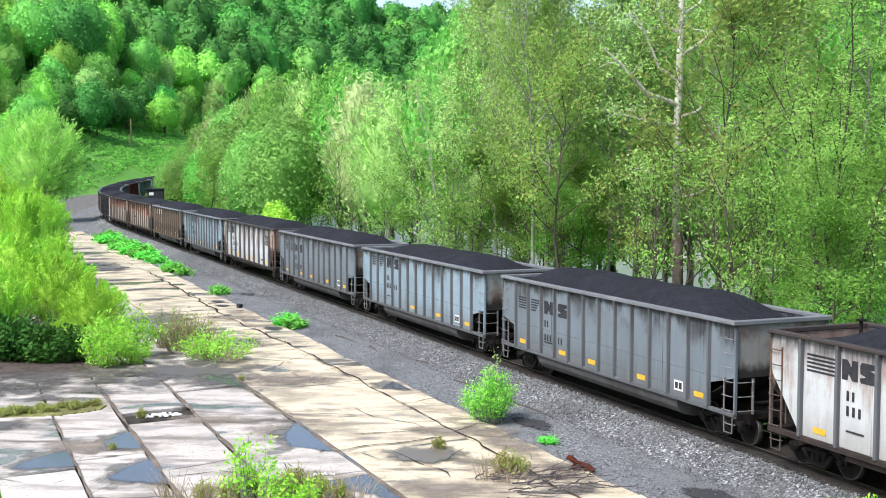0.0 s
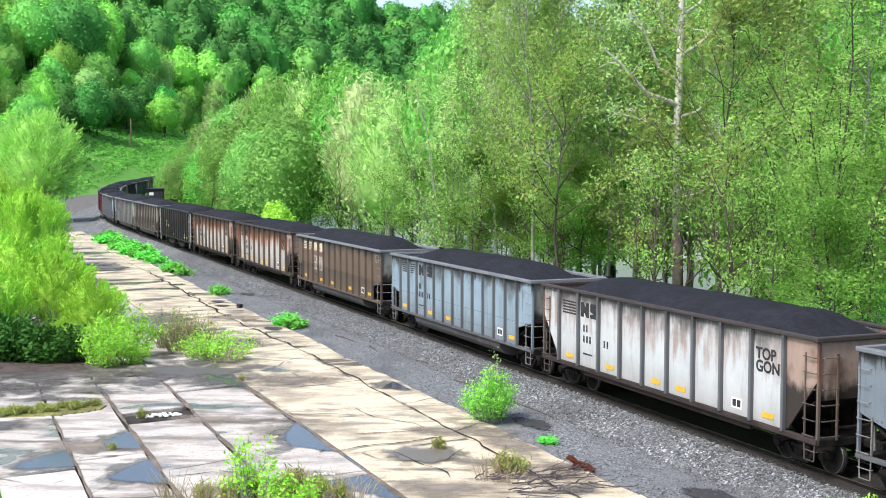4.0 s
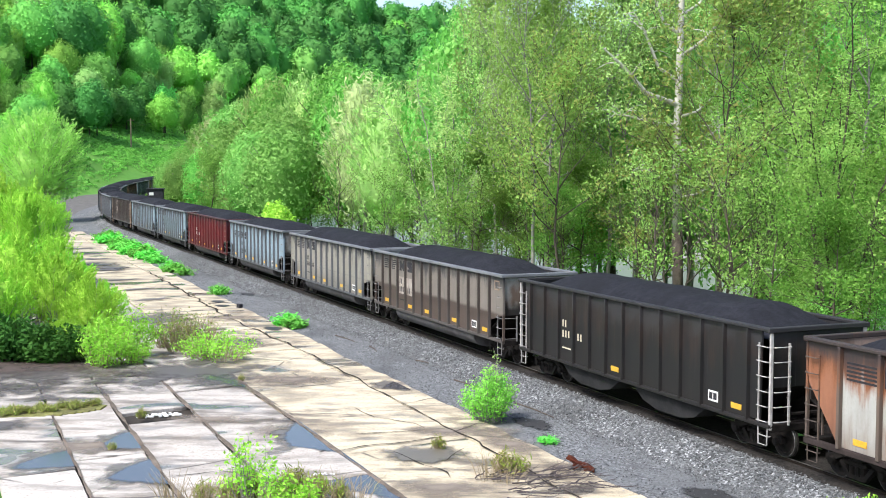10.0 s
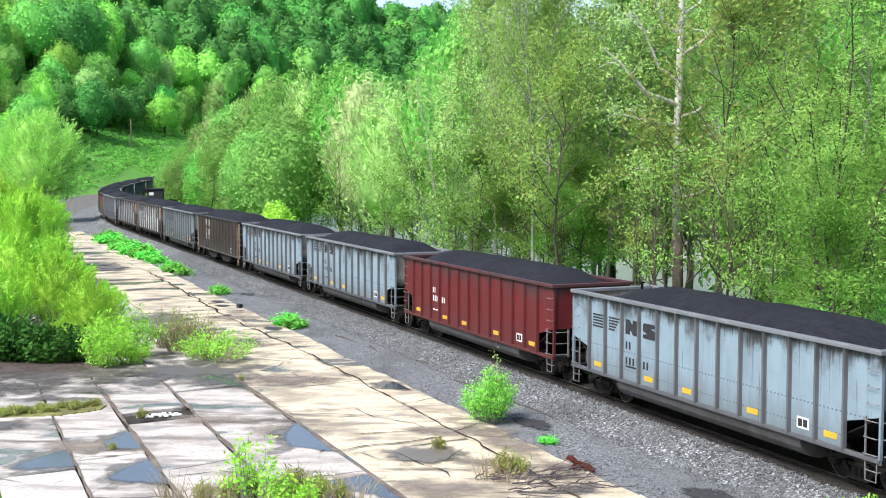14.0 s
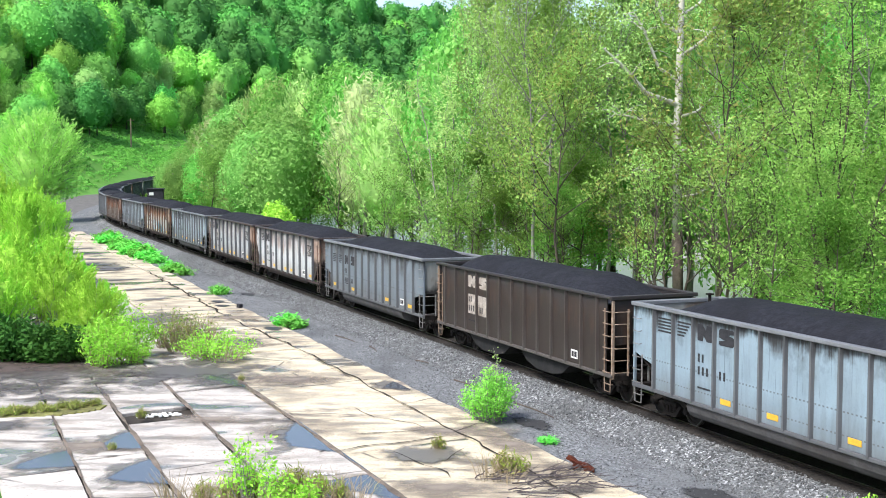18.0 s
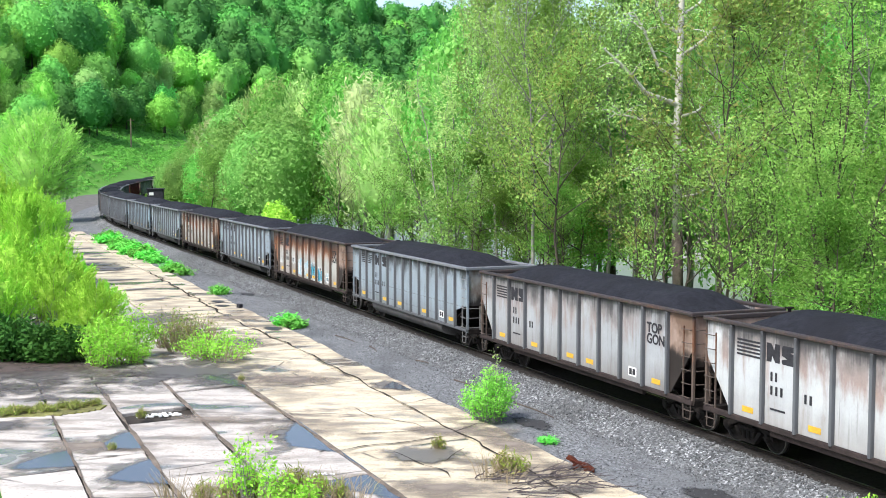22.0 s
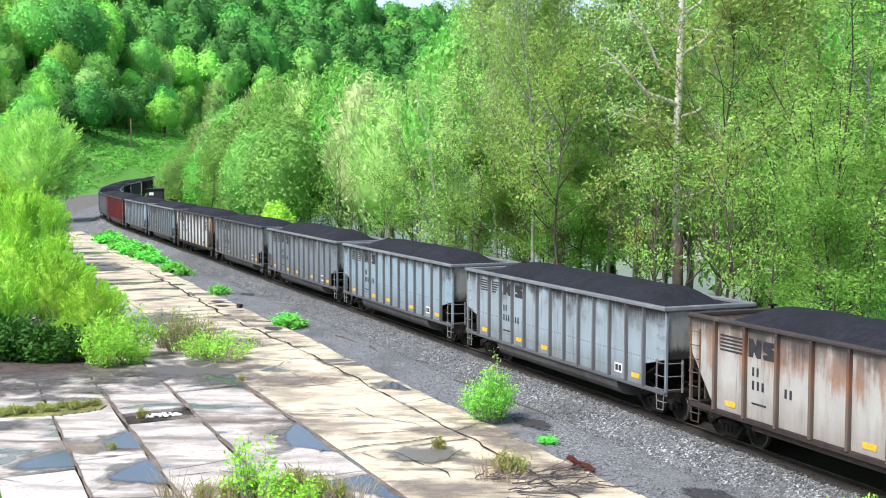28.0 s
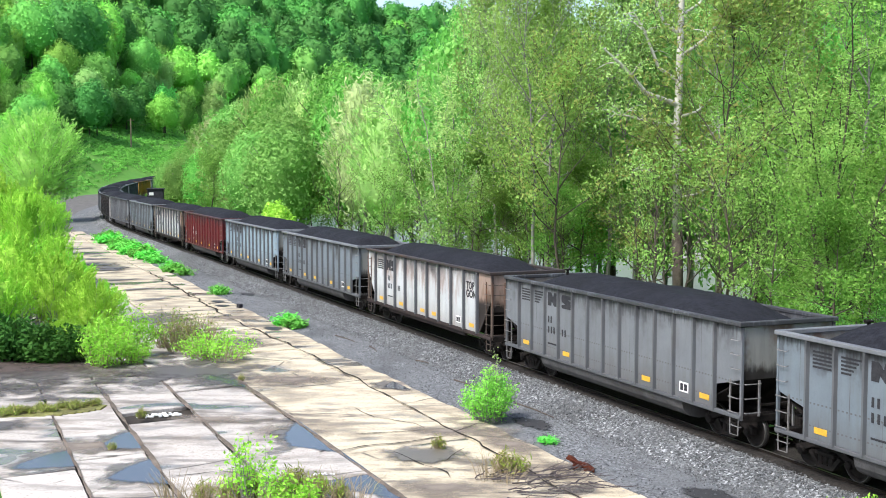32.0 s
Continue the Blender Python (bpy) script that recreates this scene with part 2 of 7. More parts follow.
SPRAYTEAL = surf("teal_spray", (0.03, 0.20, 0.29), (0.07, 0.27, 0.36), 5.0, 0.7, 0, 0.1, 30.0, (0.25, 0.32, 0.36), 2.0)
SPRAYWHITE = surf("white_spray", (0.52, 0.54, 0.55), (0.40, 0.41, 0.41), 4.0, 0.7, 0, 0.1, 30.0, (0.30, 0.29, 0.28), 2.2)
YELLOW = surf("yellow_reflector", (0.62, 0.36, 0.025), (0.40, 0.23, 0.025), 6.0, 0.6, 0, 0.1, 30.0, (0.20, 0.15, 0.07), 1.3)
GRIP = surf("grey_grab_iron", (0.21, 0.21, 0.21), (0.13, 0.12, 0.115), 8.0, 0.6, 0.2, 0.1, 30.0)
BARK = surf("grey_bark", (0.19, 0.18, 0.16), (0.29, 0.28, 0.255), 3.0, 0.95, 0, 0.8, 16.0)
DARKBARK = surf("dark_bark", (0.055, 0.045, 0.035), (0.10, 0.085, 0.07), 3.0, 0.95, 0, 0.8, 16.0)
PALEBARK = surf("pale_bark", (0.55, 0.53, 0.48), (0.36, 0.34, 0.30), 2.0, 0.85, 0, 0.4, 14.0, (0.17, 0.14, 0.11), 0.8)
STALK = surf("dry_stalk", (0.24, 0.19, 0.12), (0.33, 0.27, 0.17), 5.0, 0.95, 0, 0.3, 30.0)
GRAVEL = gravelly("ballast_bed", [(0, (0.028, 0.029, 0.030)), (0.5, (0.104, 0.109, 0.113)), (0.85, (0.19, 0.197, 0.203)), (1, (0.40, 0.415, 0.42))], 15.0, (0.074, 0.076, 0.077))
ASPHALT = gravelly("old_asphalt", [(0, (0.047, 0.049, 0.050)), (0.6, (0.152, 0.159, 0.165)), (0.9, (0.21, 0.218, 0.225)), (1, (0.33, 0.336, 0.34))], 17.0, (0.080, 0.083, 0.086), 0.6)
# Oily grime; base tone also deepened to carry the shade under the train
OILY_SHADED = surf("oily_shaded_ballast", (0.012, 0.011, 0.010), (0.036, 0.032, 0.029), 9.0, 0.9, 0, 0.9, 22.0)
SOIL = surf("scrub_ground", (0.085, 0.22, 0.035), (0.13, 0.28, 0.055), 0.25, 0.95, 0, 0.8, 4.0, (0.08, 0.21, 0.04), 0.06)
PUDDLE = film("puddle_water", (0.05, 0.055, 0.065), (0.06, 0.06, 0.07), 0.1, 0.10, 0.0, 0.35)
MUD = film("wet_mud", (0.06, 0.051, 0.044), (0.105, 0.09, 0.078), 0.5, 0.4, 0.2, 1.5)
LITTER = film("leaf_litter", (0.035, 0.025, 0.02), (0.085, 0.062, 0.05), 0.9, 0.35, 0.8, 0.8)
SILT = film("dried_silt", (0.15, 0.12, 0.095), (0.22, 0.185, 0.15), 0.85, 0.75)
DAMP = film("damp_concrete", (0.10, 0.09, 0.075), (0.15, 0.13, 0.105), 0.4, 0.3)
COALDUST = film("coal_dust", (0.012, 0.012, 0.013), (0.035, 0.034, 0.034), 0.7, 0.25, 0.6)
MOSS = surf("mossy_soil", (0.13, 0.13, 0.045), (0.20, 0.20, 0.07), 4.0, 0.95, 0, 0.9, 20.0, (0.07, 0.06, 0.035), 1.2)
FARGRAVEL = surf("pale_gravel", (0.095, 0.09, 0.084), (0.145, 0.138, 0.13), 0.8, 0.95, 0, 0.6, 12.0)
DIRT = surf("yard_dirt", (0.03, 0.026, 0.022), (0.05, 0.043, 0.035), 1.0, 0.95, 0, 0.6, 20.0, (0.08, 0.07, 0.055), 0.3)
SHORE = surf("river_gravel", (0.22, 0.21, 0.19), (0.32, 0.31, 0.29), 0.8, 0.95, 0, 0.6, 6.0)
SLAB = concrete("bleached_concrete", (0.49, 0.45, 0.405), (0.41, 0.375, 0.335))
SLABTAN = concrete("tan_concrete", (0.56, 0.485, 0.35), (0.49, 0.42, 0.295))
# Pale base colour stands in for the sky reflected on the river
RIVER = water("river_water", (0.17, 0.185, 0.17), 0.3)

LEAF_BRIGHT = leaf("leaf_bright", (0.23, 0.52, 0.04), (0.42, 0.70, 0.10), 0.4, None, 0.45, 0.4, 0.2, 0.98)
LEAF_FRESH = leaf("leaf_fresh", (0.17, 0.58, 0.07), (0.31, 0.73, 0.13), 0.4, None, 0.45, 0.3, 0.1, 1.0)
LEAF_LIME = leaf("leaf_lime", (0.28, 0.66, 0.06), (0.44, 0.78, 0.12), 0.4, None, 0.45, 0.3, 0.1, 1.0)
LEAF_SPRING = leaf("leaf_spring", (0.195, 0.37, 0.07), (0.345, 0.54, 0.135), 0.45)
LEAF_BELT = leaf("leaf_belt", (0.155, 0.345, 0.07), (0.255, 0.455, 0.12), 0.4)
LEAF_PALE = leaf("leaf_pale", (0.265, 0.44, 0.12), (0.44, 0.60, 0.21), 0.45)
LEAF_OLIVE = leaf("leaf_olive", (0.205, 0.34, 0.07), (0.335, 0.47, 0.125), 0.45, (0.30, 0.32, 0.09))
LEAF_GREEN = leaf("leaf_green", (0.125, 0.35, 0.06), (0.215, 0.465, 0.095), 0.4)
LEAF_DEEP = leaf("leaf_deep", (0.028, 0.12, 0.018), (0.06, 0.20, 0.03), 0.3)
LEAF_HILL = leaf("leaf_hill", (0.145, 0.40, 0.075), (0.215, 0.48, 0.10), 0.25, None, 0.10, 0.9)
LEAF_HILLDARK = leaf("leaf_hill_dark", (0.072, 0.245, 0.052), (0.105, 0.305, 0.068), 0.25, None, 0.10, 0.9)
LEAF_HILLLIGHT = leaf("leaf_hill_light", (0.21, 0.52, 0.075), (0.29, 0.60, 0.10), 0.25, None, 0.10, 0.9)
LEAF_HILLBLUE = leaf("leaf_hill_blue", (0.085, 0.31, 0.06), (0.12, 0.38, 0.075), 0.25, None, 0.10, 0.9)
LEAF_HILLPALE = leaf("leaf_hill_pale", (0.25, 0.46, 0.13), (0.31, 0.52, 0.16), 0.25, None, 0.10, 0.9)
LEAF_BRUSH = leaf("leaf_brush", (0.14, 0.52, 0.08), (0.21, 0.60, 0.10), 0.3)
LEAF_WILLOW = leaf("leaf_willow", (0.34, 0.66, 0.14), (0.41, 0.72, 0.17), 0.45)
LEAF_UNDER = leaf("leaf_under", (0.12, 0.275, 0.042), (0.205, 0.37, 0.07), 0.45)
LEAF_BROWN = leaf("leaf_bud", (0.36, 0.46, 0.19), (0.43, 0.52, 0.23), 0.35)
GRASSY = leaf("grass_blade", (0.16, 0.26, 0.03), (0.34, 0.36, 0.09), 0.35)


# ---------------- mesh tools ----------------
class Build:
    """Collects boxes, tubes and sheets into one mesh."""

    def __init__(self):
        self.v, self.f = [], []

    def add(self, verts, faces):
        n = len(self.v)
        self.v += [tuple(p) for p in verts]
        self.f += [tuple(n + i for i in q) for q in faces]
        return self

    def box(self, x0, x1, y0, y1, z0, z1, c=0.0):
        """A box with chamfered edges of width c."""
        lo, hi = (x0, y0, z0), (x1, y1, z1)
        if c <= 0:
            vs = [(x, y, z) for x in (x0, x1) for y in (y0, y1) for z in (z0, z1)]
            return self.add(vs, [(0, 1, 3, 2), (4, 6, 7, 5), (0, 4, 5, 1), (2, 3, 7, 6), (0, 2, 6, 4), (1, 5, 7, 3)])
        vs, idx = [], {}
        for sx in (0, 1):
            for sy in (0, 1):
                for sz in (0, 1):
                    s = (sx, sy, sz)
                    for ax in range(3):
                        p = [(hi[k] if s[k] else lo[k]) + (0 if k == ax else (-c if s[k] else c)) for k in range(3)]
                        idx[s, ax] = len(vs)
                        vs.append(p)
        fs = []
        for ax in range(3):
            u, w = (ax + 1) % 3, (ax + 2) % 3
            for side in (0, 1):
                q = []
                for a, b in ((0, 0), (1, 0), (1, 1), (0, 1)):
                    s = [0, 0, 0]
                    s[ax], s[u], s[w] = side, a, b
                    q.append(idx[tuple(s), ax])
                fs.append(tuple(q if side else q[::-1]))
            for a in (0, 1):
                for b in (0, 1):
                    s0, s1 = [0, 0, 0], [0, 0, 0]
                    s0[u], s0[w], s1[u], s1[w], s1[ax] = a, b, a, b, 1
                    s0, s1 = tuple(s0), tuple(s1)
                    q = (idx[s0, u], idx[s1, u], idx[s1, w], idx[s0, w])
                    fs.append(q if a == b else q[::-1])
        for s in [(a, b, e) for a in (0, 1) for b in (0, 1) for e in (0, 1)]:
            q = (idx[s, 0], idx[s, 1], idx[s, 2])
            fs.append(q if sum(s) % 2 else q[::-1])
        return self.add(vs, fs)

    def prism(self, outline, axis, a, b):
        """An outline of (u, w) pairs pushed along an axis from a to b."""
        def put(u, w, t):
            p = [u, w]
            p.insert(axis, t)
            return tuple(p)
        n = len(outline)
        vs = [put(u, w, a) for u, w in outline] + [put(u, w, b) for u, w in outline]
        fs = [tuple(range(n))[::-1], tuple(range(n, 2 * n))] + [(i, (i + 1) % n, n + (i + 1) % n, n + i) for i in range(n)]
        return self.add(vs, fs)

    def tube(self, pts, radii, sides=6, cap=True):
        pts = [Vector(p) for p in pts]
        n = len(self.v)
        for i, p in enumerate(pts):
            t = (pts[min(i + 1, len(pts) - 1)] - pts[max(i - 1, 0)]).normalized()
            a = t.orthogonal().normalized() if i == 0 else (a - t * a.dot(t)).normalized()
            b = t.cross(a)
            r = radii[i] if isinstance(radii, (list, tuple)) else radii
            for k in range(sides):
                ang = 2 * math.pi * k / sides
                self.v.append(tuple(p + (a * math.cos(ang) + b * math.sin(ang)) * r))
        for i in range(len(pts) - 1):
            for k in range(sides):
                k2 = (k + 1) % sides
                self.f.append((n + i * sides + k, n + i * sides + k2, n + (i + 1) * sides + k2, n + (i + 1) * sides + k))
        if cap:
            self.f.append(tuple(n + k for k in range(sides))[::-1])
            self.f.append(tuple(n + (len(pts) - 1) * sides + k for k in range(sides)))
        return self

    def lathe_y(self, profile, cx, cz, sides=20):
        """A profile of (radius, y) pairs turned about an axis along y."""
        n, m = len(self.v), len(profile)
        for r, y in profile:
            for k in range(sides):
                g = 2 * math.pi * k / sides
                self.v.append((cx + r * math.cos(g), y, cz + r * math.sin(g)))
        for i in range(m - 1):
            for k in range(sides):
                k2 = (k + 1) % sides
                self.f.append((n + i * sides + k, n + (i + 1) * sides + k, n + (i + 1) * sides + k2, n + i * sides + k2))
        return self

    def mesh(self, name, mat=None, smooth=False):
        me = bpy.data.meshes.new(name)
        me.from_pydata(self.v, [], self.f)
        me.materials.append(mat)
        if smooth:
            me.shade_smooth()
        return me


def mesh_np(name, verts, quads, mat):
    """A mesh from arrays of corners and of faces with three or four sides."""
    me = bpy.data.meshes.new(name)
    me.vertices.add(len(verts))
    me.vertices.foreach_set("co", np.asarray(verts, np.float32).ravel())
    me.loops.add(quads.size)
    me.loops.foreach_set("vertex_index", np.asarray(quads, np.int32).ravel())
    me.polygons.add(len(quads))
    me.polygons.foreach_set("loop_start", np.arange(0, quads.size, quads.shape[1], dtype=np.int32))
    me.materials.append(mat)
    me.update(calc_edges=True)
    return me


def part(name, me, parent, mat=None, at=None, label=""):
    ob = new(name, me)
    ob.parent = parent
    if at is not None:
        ob.matrix_basis = at if isinstance(at, Matrix) else Matrix.Translation(at)
    if mat is not None:
        ob.material_slots[0].link = "OBJECT"
        ob.material_slots[0].material = mat
    if label:
        tagged(ob, label)
    return ob


# ---------------- plan: the track and the lie of the land ----------------
TURN = radians(22.7)
MID = Vector((2.81, 49.94))
BEND, RADIUS = -103.0, 318.0
ALONG = Vector((math.sin(TURN), -math.cos(TURN)))
ASIDE = Vector((math.cos(TURN), math.sin(TURN)))
BEND_AT = MID + ALONG * BEND
CENTRE = BEND_AT + ASIDE * RADIUS


def on_track(s, aside=0.0):
    """The place and heading at s metres along the track, which grow towards the camera."""
    if s >= BEND:
        p = MID + ALONG * s + ASIDE * aside
        return p.x, p.y, math.degrees(TURN) - 90
    th = TURN - (BEND - s) / RADIUS
    p = CENTRE - Vector((math.cos(th), math.sin(th))) * (RADIUS - aside)
    return p.x, p.y, math.degrees(th) - 90


def aside_of(x, y):
    """How far a place lies from the track, to its river side."""
    p = Vector((x, y))
    if (p - BEND_AT).dot(ALONG) > 0:
        return (p - MID).dot(ASIDE)
    return RADIUS - (p - CENTRE).length


def ease(x, a, b):
    t = min(1.0, max(0.0, (x - a) / (b - a)))
    return t * t * (3 - 2 * t)


def rise(y):
    """How far the line and the ground by it climb beyond the bend."""
    t = min(104.0, max(0.0, y - 160.0))
    return 0.85 * (t / 104.0) ** 2 + 0.0163 * min(90.0, max(0.0, y - 264.0))


def land(x, y):
    w = aside_of(x, y)
    z = -0.78 + rise(y) * (1 - ease(abs(w), 20, 60))
    if w > 0:
        z += -3.0 * ease(w, 7, 27) - 1.6 * ease(w, 26, 32) + 3.5 * ease(w, 72, 84) + 80 * ease(w, 80, 155)
    else:
        q = -w
        k = ease(y, 175, 265)
        k *= 1 - 0.5 * ease(y, 690, 900)
        k *= 1 - 0.20 * ease(x / max(y, 1.0), -0.085, -0.045) * ease(y, 280, 420)
        z += k * (0.42 * min(60.0, max(0.0, q - 5 - 14 * (1 - ease(y, 275, 330)))) + 60 * ease(q, 35, 165))
        z += (1 - k) * 3.0 * ease(q, 34, 80)
    if abs(w) > 8:
        z += 0.25 * noise.noise((x * 0.11, y * 0.11, 0)) + (1.8 * noise.noise((x * 0.02, y * 0.02, 5)) if abs(w) > 85 or (w < -30 and y > 230) else 0)
    return z


# ---------------- setting ----------------
def setting(name, me, label, category, smooth=False):
    if smooth:
        me.shade_smooth()
    return tagged(new(name, me), label, category, kind="structure")


def build_ground():
    xs = np.concatenate([np.linspace(-900, -170, 16)[:-1], np.linspace(-170, 170, 96), np.linspace(170, 900, 16)[1:]])
    ys = np.concatenate([np.linspace(-520, -20, 12)[:-1], np.linspace(-20, 480, 130), np.linspace(480, 1300, 22)[1:]])
    v = [(x, y, land(x, y)) for y in ys for x in xs]
    n = len(xs)
    f = np.array([(j * n + i, j * n + i + 1, (j + 1) * n + i + 1, (j + 1) * n + i) for j in range(len(ys) - 1) for i in range(n - 1)])
    setting("ground", mesh_np("ground", np.array(v), f, SOIL), "scrubby green ground rising to wooded hills", "ground", True)


def strip(name, aside, s0, s1, step, mat, label, category, depth=0.5):
    """A band that follows the track: (aside, height) pairs from one edge to the other, with a closed underside."""
    b = Build()
    n = int((s1 - s0) / step) + 1
    prof = list(aside) + [(aside[-1][0], aside[-1][1] - depth), (aside[0][0], aside[0][1] - depth)]
    m = len(prof)
    for i in range(n):
        s = s0 + (s1 - s0) * i / (n - 1)
        for a, z in prof:
            wob = 0.12 * noise.noise((s * 0.35, a * 2, 3)) if depth < 2 and category != "rail" else 0
            x, y, _ = on_track(s, a + wob)
            b.v.append((x, y, z + rise(y)))
    for i in range(n - 1):
        for k in range(m):
            k2 = (k + 1) % m
            b.f.append((i * m + k, (i + 1) * m + k, (i + 1) * m + k2, i * m + k2))
    b.f.append(tuple(range(m)))
    b.f.append(tuple(range((n - 1) * m, n * m))[::-1])
    return setting(name, b.mesh(name, mat), label, category)


def build_track():
    strip("pavement", [(-30, -0.72), (-5.2, -0.66)], -104, 70, 4.0, DIRT, "bare dirt bed under the broken concrete yard", "ground", 0.3)
    strip("road", [(-5.9, -0.645), (-3.6, -0.60), (-1.9, -0.60)], -215, 470, 2.5, ASPHALT, "worn grey gravelly asphalt lane beside the track", "road", 0.25)
    strip("road_far", [(-21, -0.70), (-5.9, -0.66)], -300, -100, 3.0, FARGRAVEL, "pale gravel track beyond the concrete yard", "road", 0.2)
    strip("ballast", [(-2.75, -0.63), (-2.1, -0.40), (-1.55, -0.20), (-0.9, -0.17), (0.9, -0.17), (1.55, -0.20), (2.9, -0.75)],
                -470, 470, 2.5, GRAVEL, "grey crushed stone ballast bed of the railway", "ballast", 0.7)
    strip("ballast_oily", [(-1.14, -0.176), (-1.0, -0.12), (-0.85, -0.09), (0.85, -0.09), (1.25, -0.12), (1.55, -0.196)], -300, 470, 2.5, OILY_SHADED, "coal-blackened ballast between and beside the rails, darkened for the train's shade", "ballast", 0.02)
    for side in (-1, 1):
        c = side * 0.755
        strip("rail", [(c - 0.07, -0.145), (c - 0.012, -0.12), (c - 0.012, -0.045), (c - 0.036, -0.03), (c - 0.036, 0.0), (c + 0.036, 0.0),
                       (c + 0.036, -0.03), (c + 0.012, -0.045), (c + 0.012, -0.12), (c + 0.07, -0.145)], -470, 470, 2.5, DARKRUST,
              "brown steel rail with a worn head", "rail", 0.015)
        strip("rail_head", [(c - 0.03, 0.0022), (c + 0.03, 0.0022)], -470, 470, 2.5, STEEL, "bright worn running surface of the rail", "rail", 0.002)


def stones():
    """Loose ballast stones, small chunky lumps, most of them beside the near shoulder."""
    rng = np.random.default_rng(5)
    cube = 1.35 * np.array([(1, 0, 0), (0, 1, 0), (-1, 0, 0), (0, -1, 0), (0, 0, 1), (0, 0, -1)], float)
    quads = np.array([(0, 1, 4), (1, 2, 4), (2, 3, 4), (3, 0, 4), (1, 0, 5), (2, 1, 5), (3, 2, 5), (0, 3, 5)])
    n = 46000
    s = 40 - 105 * rng.random(n) ** 1.35
    a = -2.95 + 1.9 * rng.random(n)
    far = rng.random(n) < 0.30
    a[far] = -2.9 - rng.random(far.sum()) ** 1.8 * 3.0
    z = np.interp(a, [-6, -2.75, -2.1, -1.55, -0.9], [-0.6, -0.63, -0.40, -0.20, -0.17])
    z = np.maximum(z, np.where(a < -1.9, -0.60, -9))
    pts = MID.x + ALONG.x * s + ASIDE.x * a, MID.y + ALONG.y * s + ASIDE.y * a
    size = rng.uniform(0.014, 0.034, n) * np.where(far, 0.7, 1.0)
    ax = rng.normal(size=(n, 3, 3))
    q, _ = np.linalg.qr(ax)
    v = cube[None] * rng.uniform(0.6, 1.25, (n, 6, 1)) * rng.uniform(0.6, 1.2, (n, 1, 3)) * size[:, None, None]
    v = np.einsum("nij,nkj->nki", q, v)
    v += np.stack([pts[0], pts[1], z + size * 0.4], 1)[:, None, :]
    f = (quads[None] + (np.arange(n) * 6)[:, None, None]).reshape(-1, 3)
    m, nt, b = nodes_of("ballast_stone")
    rnd = nt.nodes.new("ShaderNodeNewGeometry").outputs["Random Per Island"]
    nt.links.new(ramp(nt, rnd, [(0, (0.033, 0.034, 0.035)), (0.45, (0.104, 0.108, 0.112)), (0.88, (0.157, 0.163, 0.168)), (1, (0.26, 0.267, 0.273))]), b.inputs["Base Color"])
    b.inputs["Roughness"].default_value = 0.9
    tagged(new("ballast_stones", mesh_np("ballast_stones", v.reshape(-1, 3), f, m)), "loose grey and white crushed ballast stones", "gravel", kind="stuff")


COLUMNS = (-27.5, -24.6, -22.4, -20.5, -18.4, -16.3, -13.9, -11.1, -6.8, -5.3)
# cross joints of the columns near the camera
BREAKS = {3: (2.2, 9.3, 16.0), 4: (0.8, 8.36, 15.5), 5: (-2.6, 2.5, 4.4, 11.7), 6: (-6.0, -0.5, 14.3), 7: (-7.5, 1.2, 11.7, 21.0), 8: (-8.6, -1.6, 4.6, 11.0, 19.5)}
HOLE = (5, 2.5)


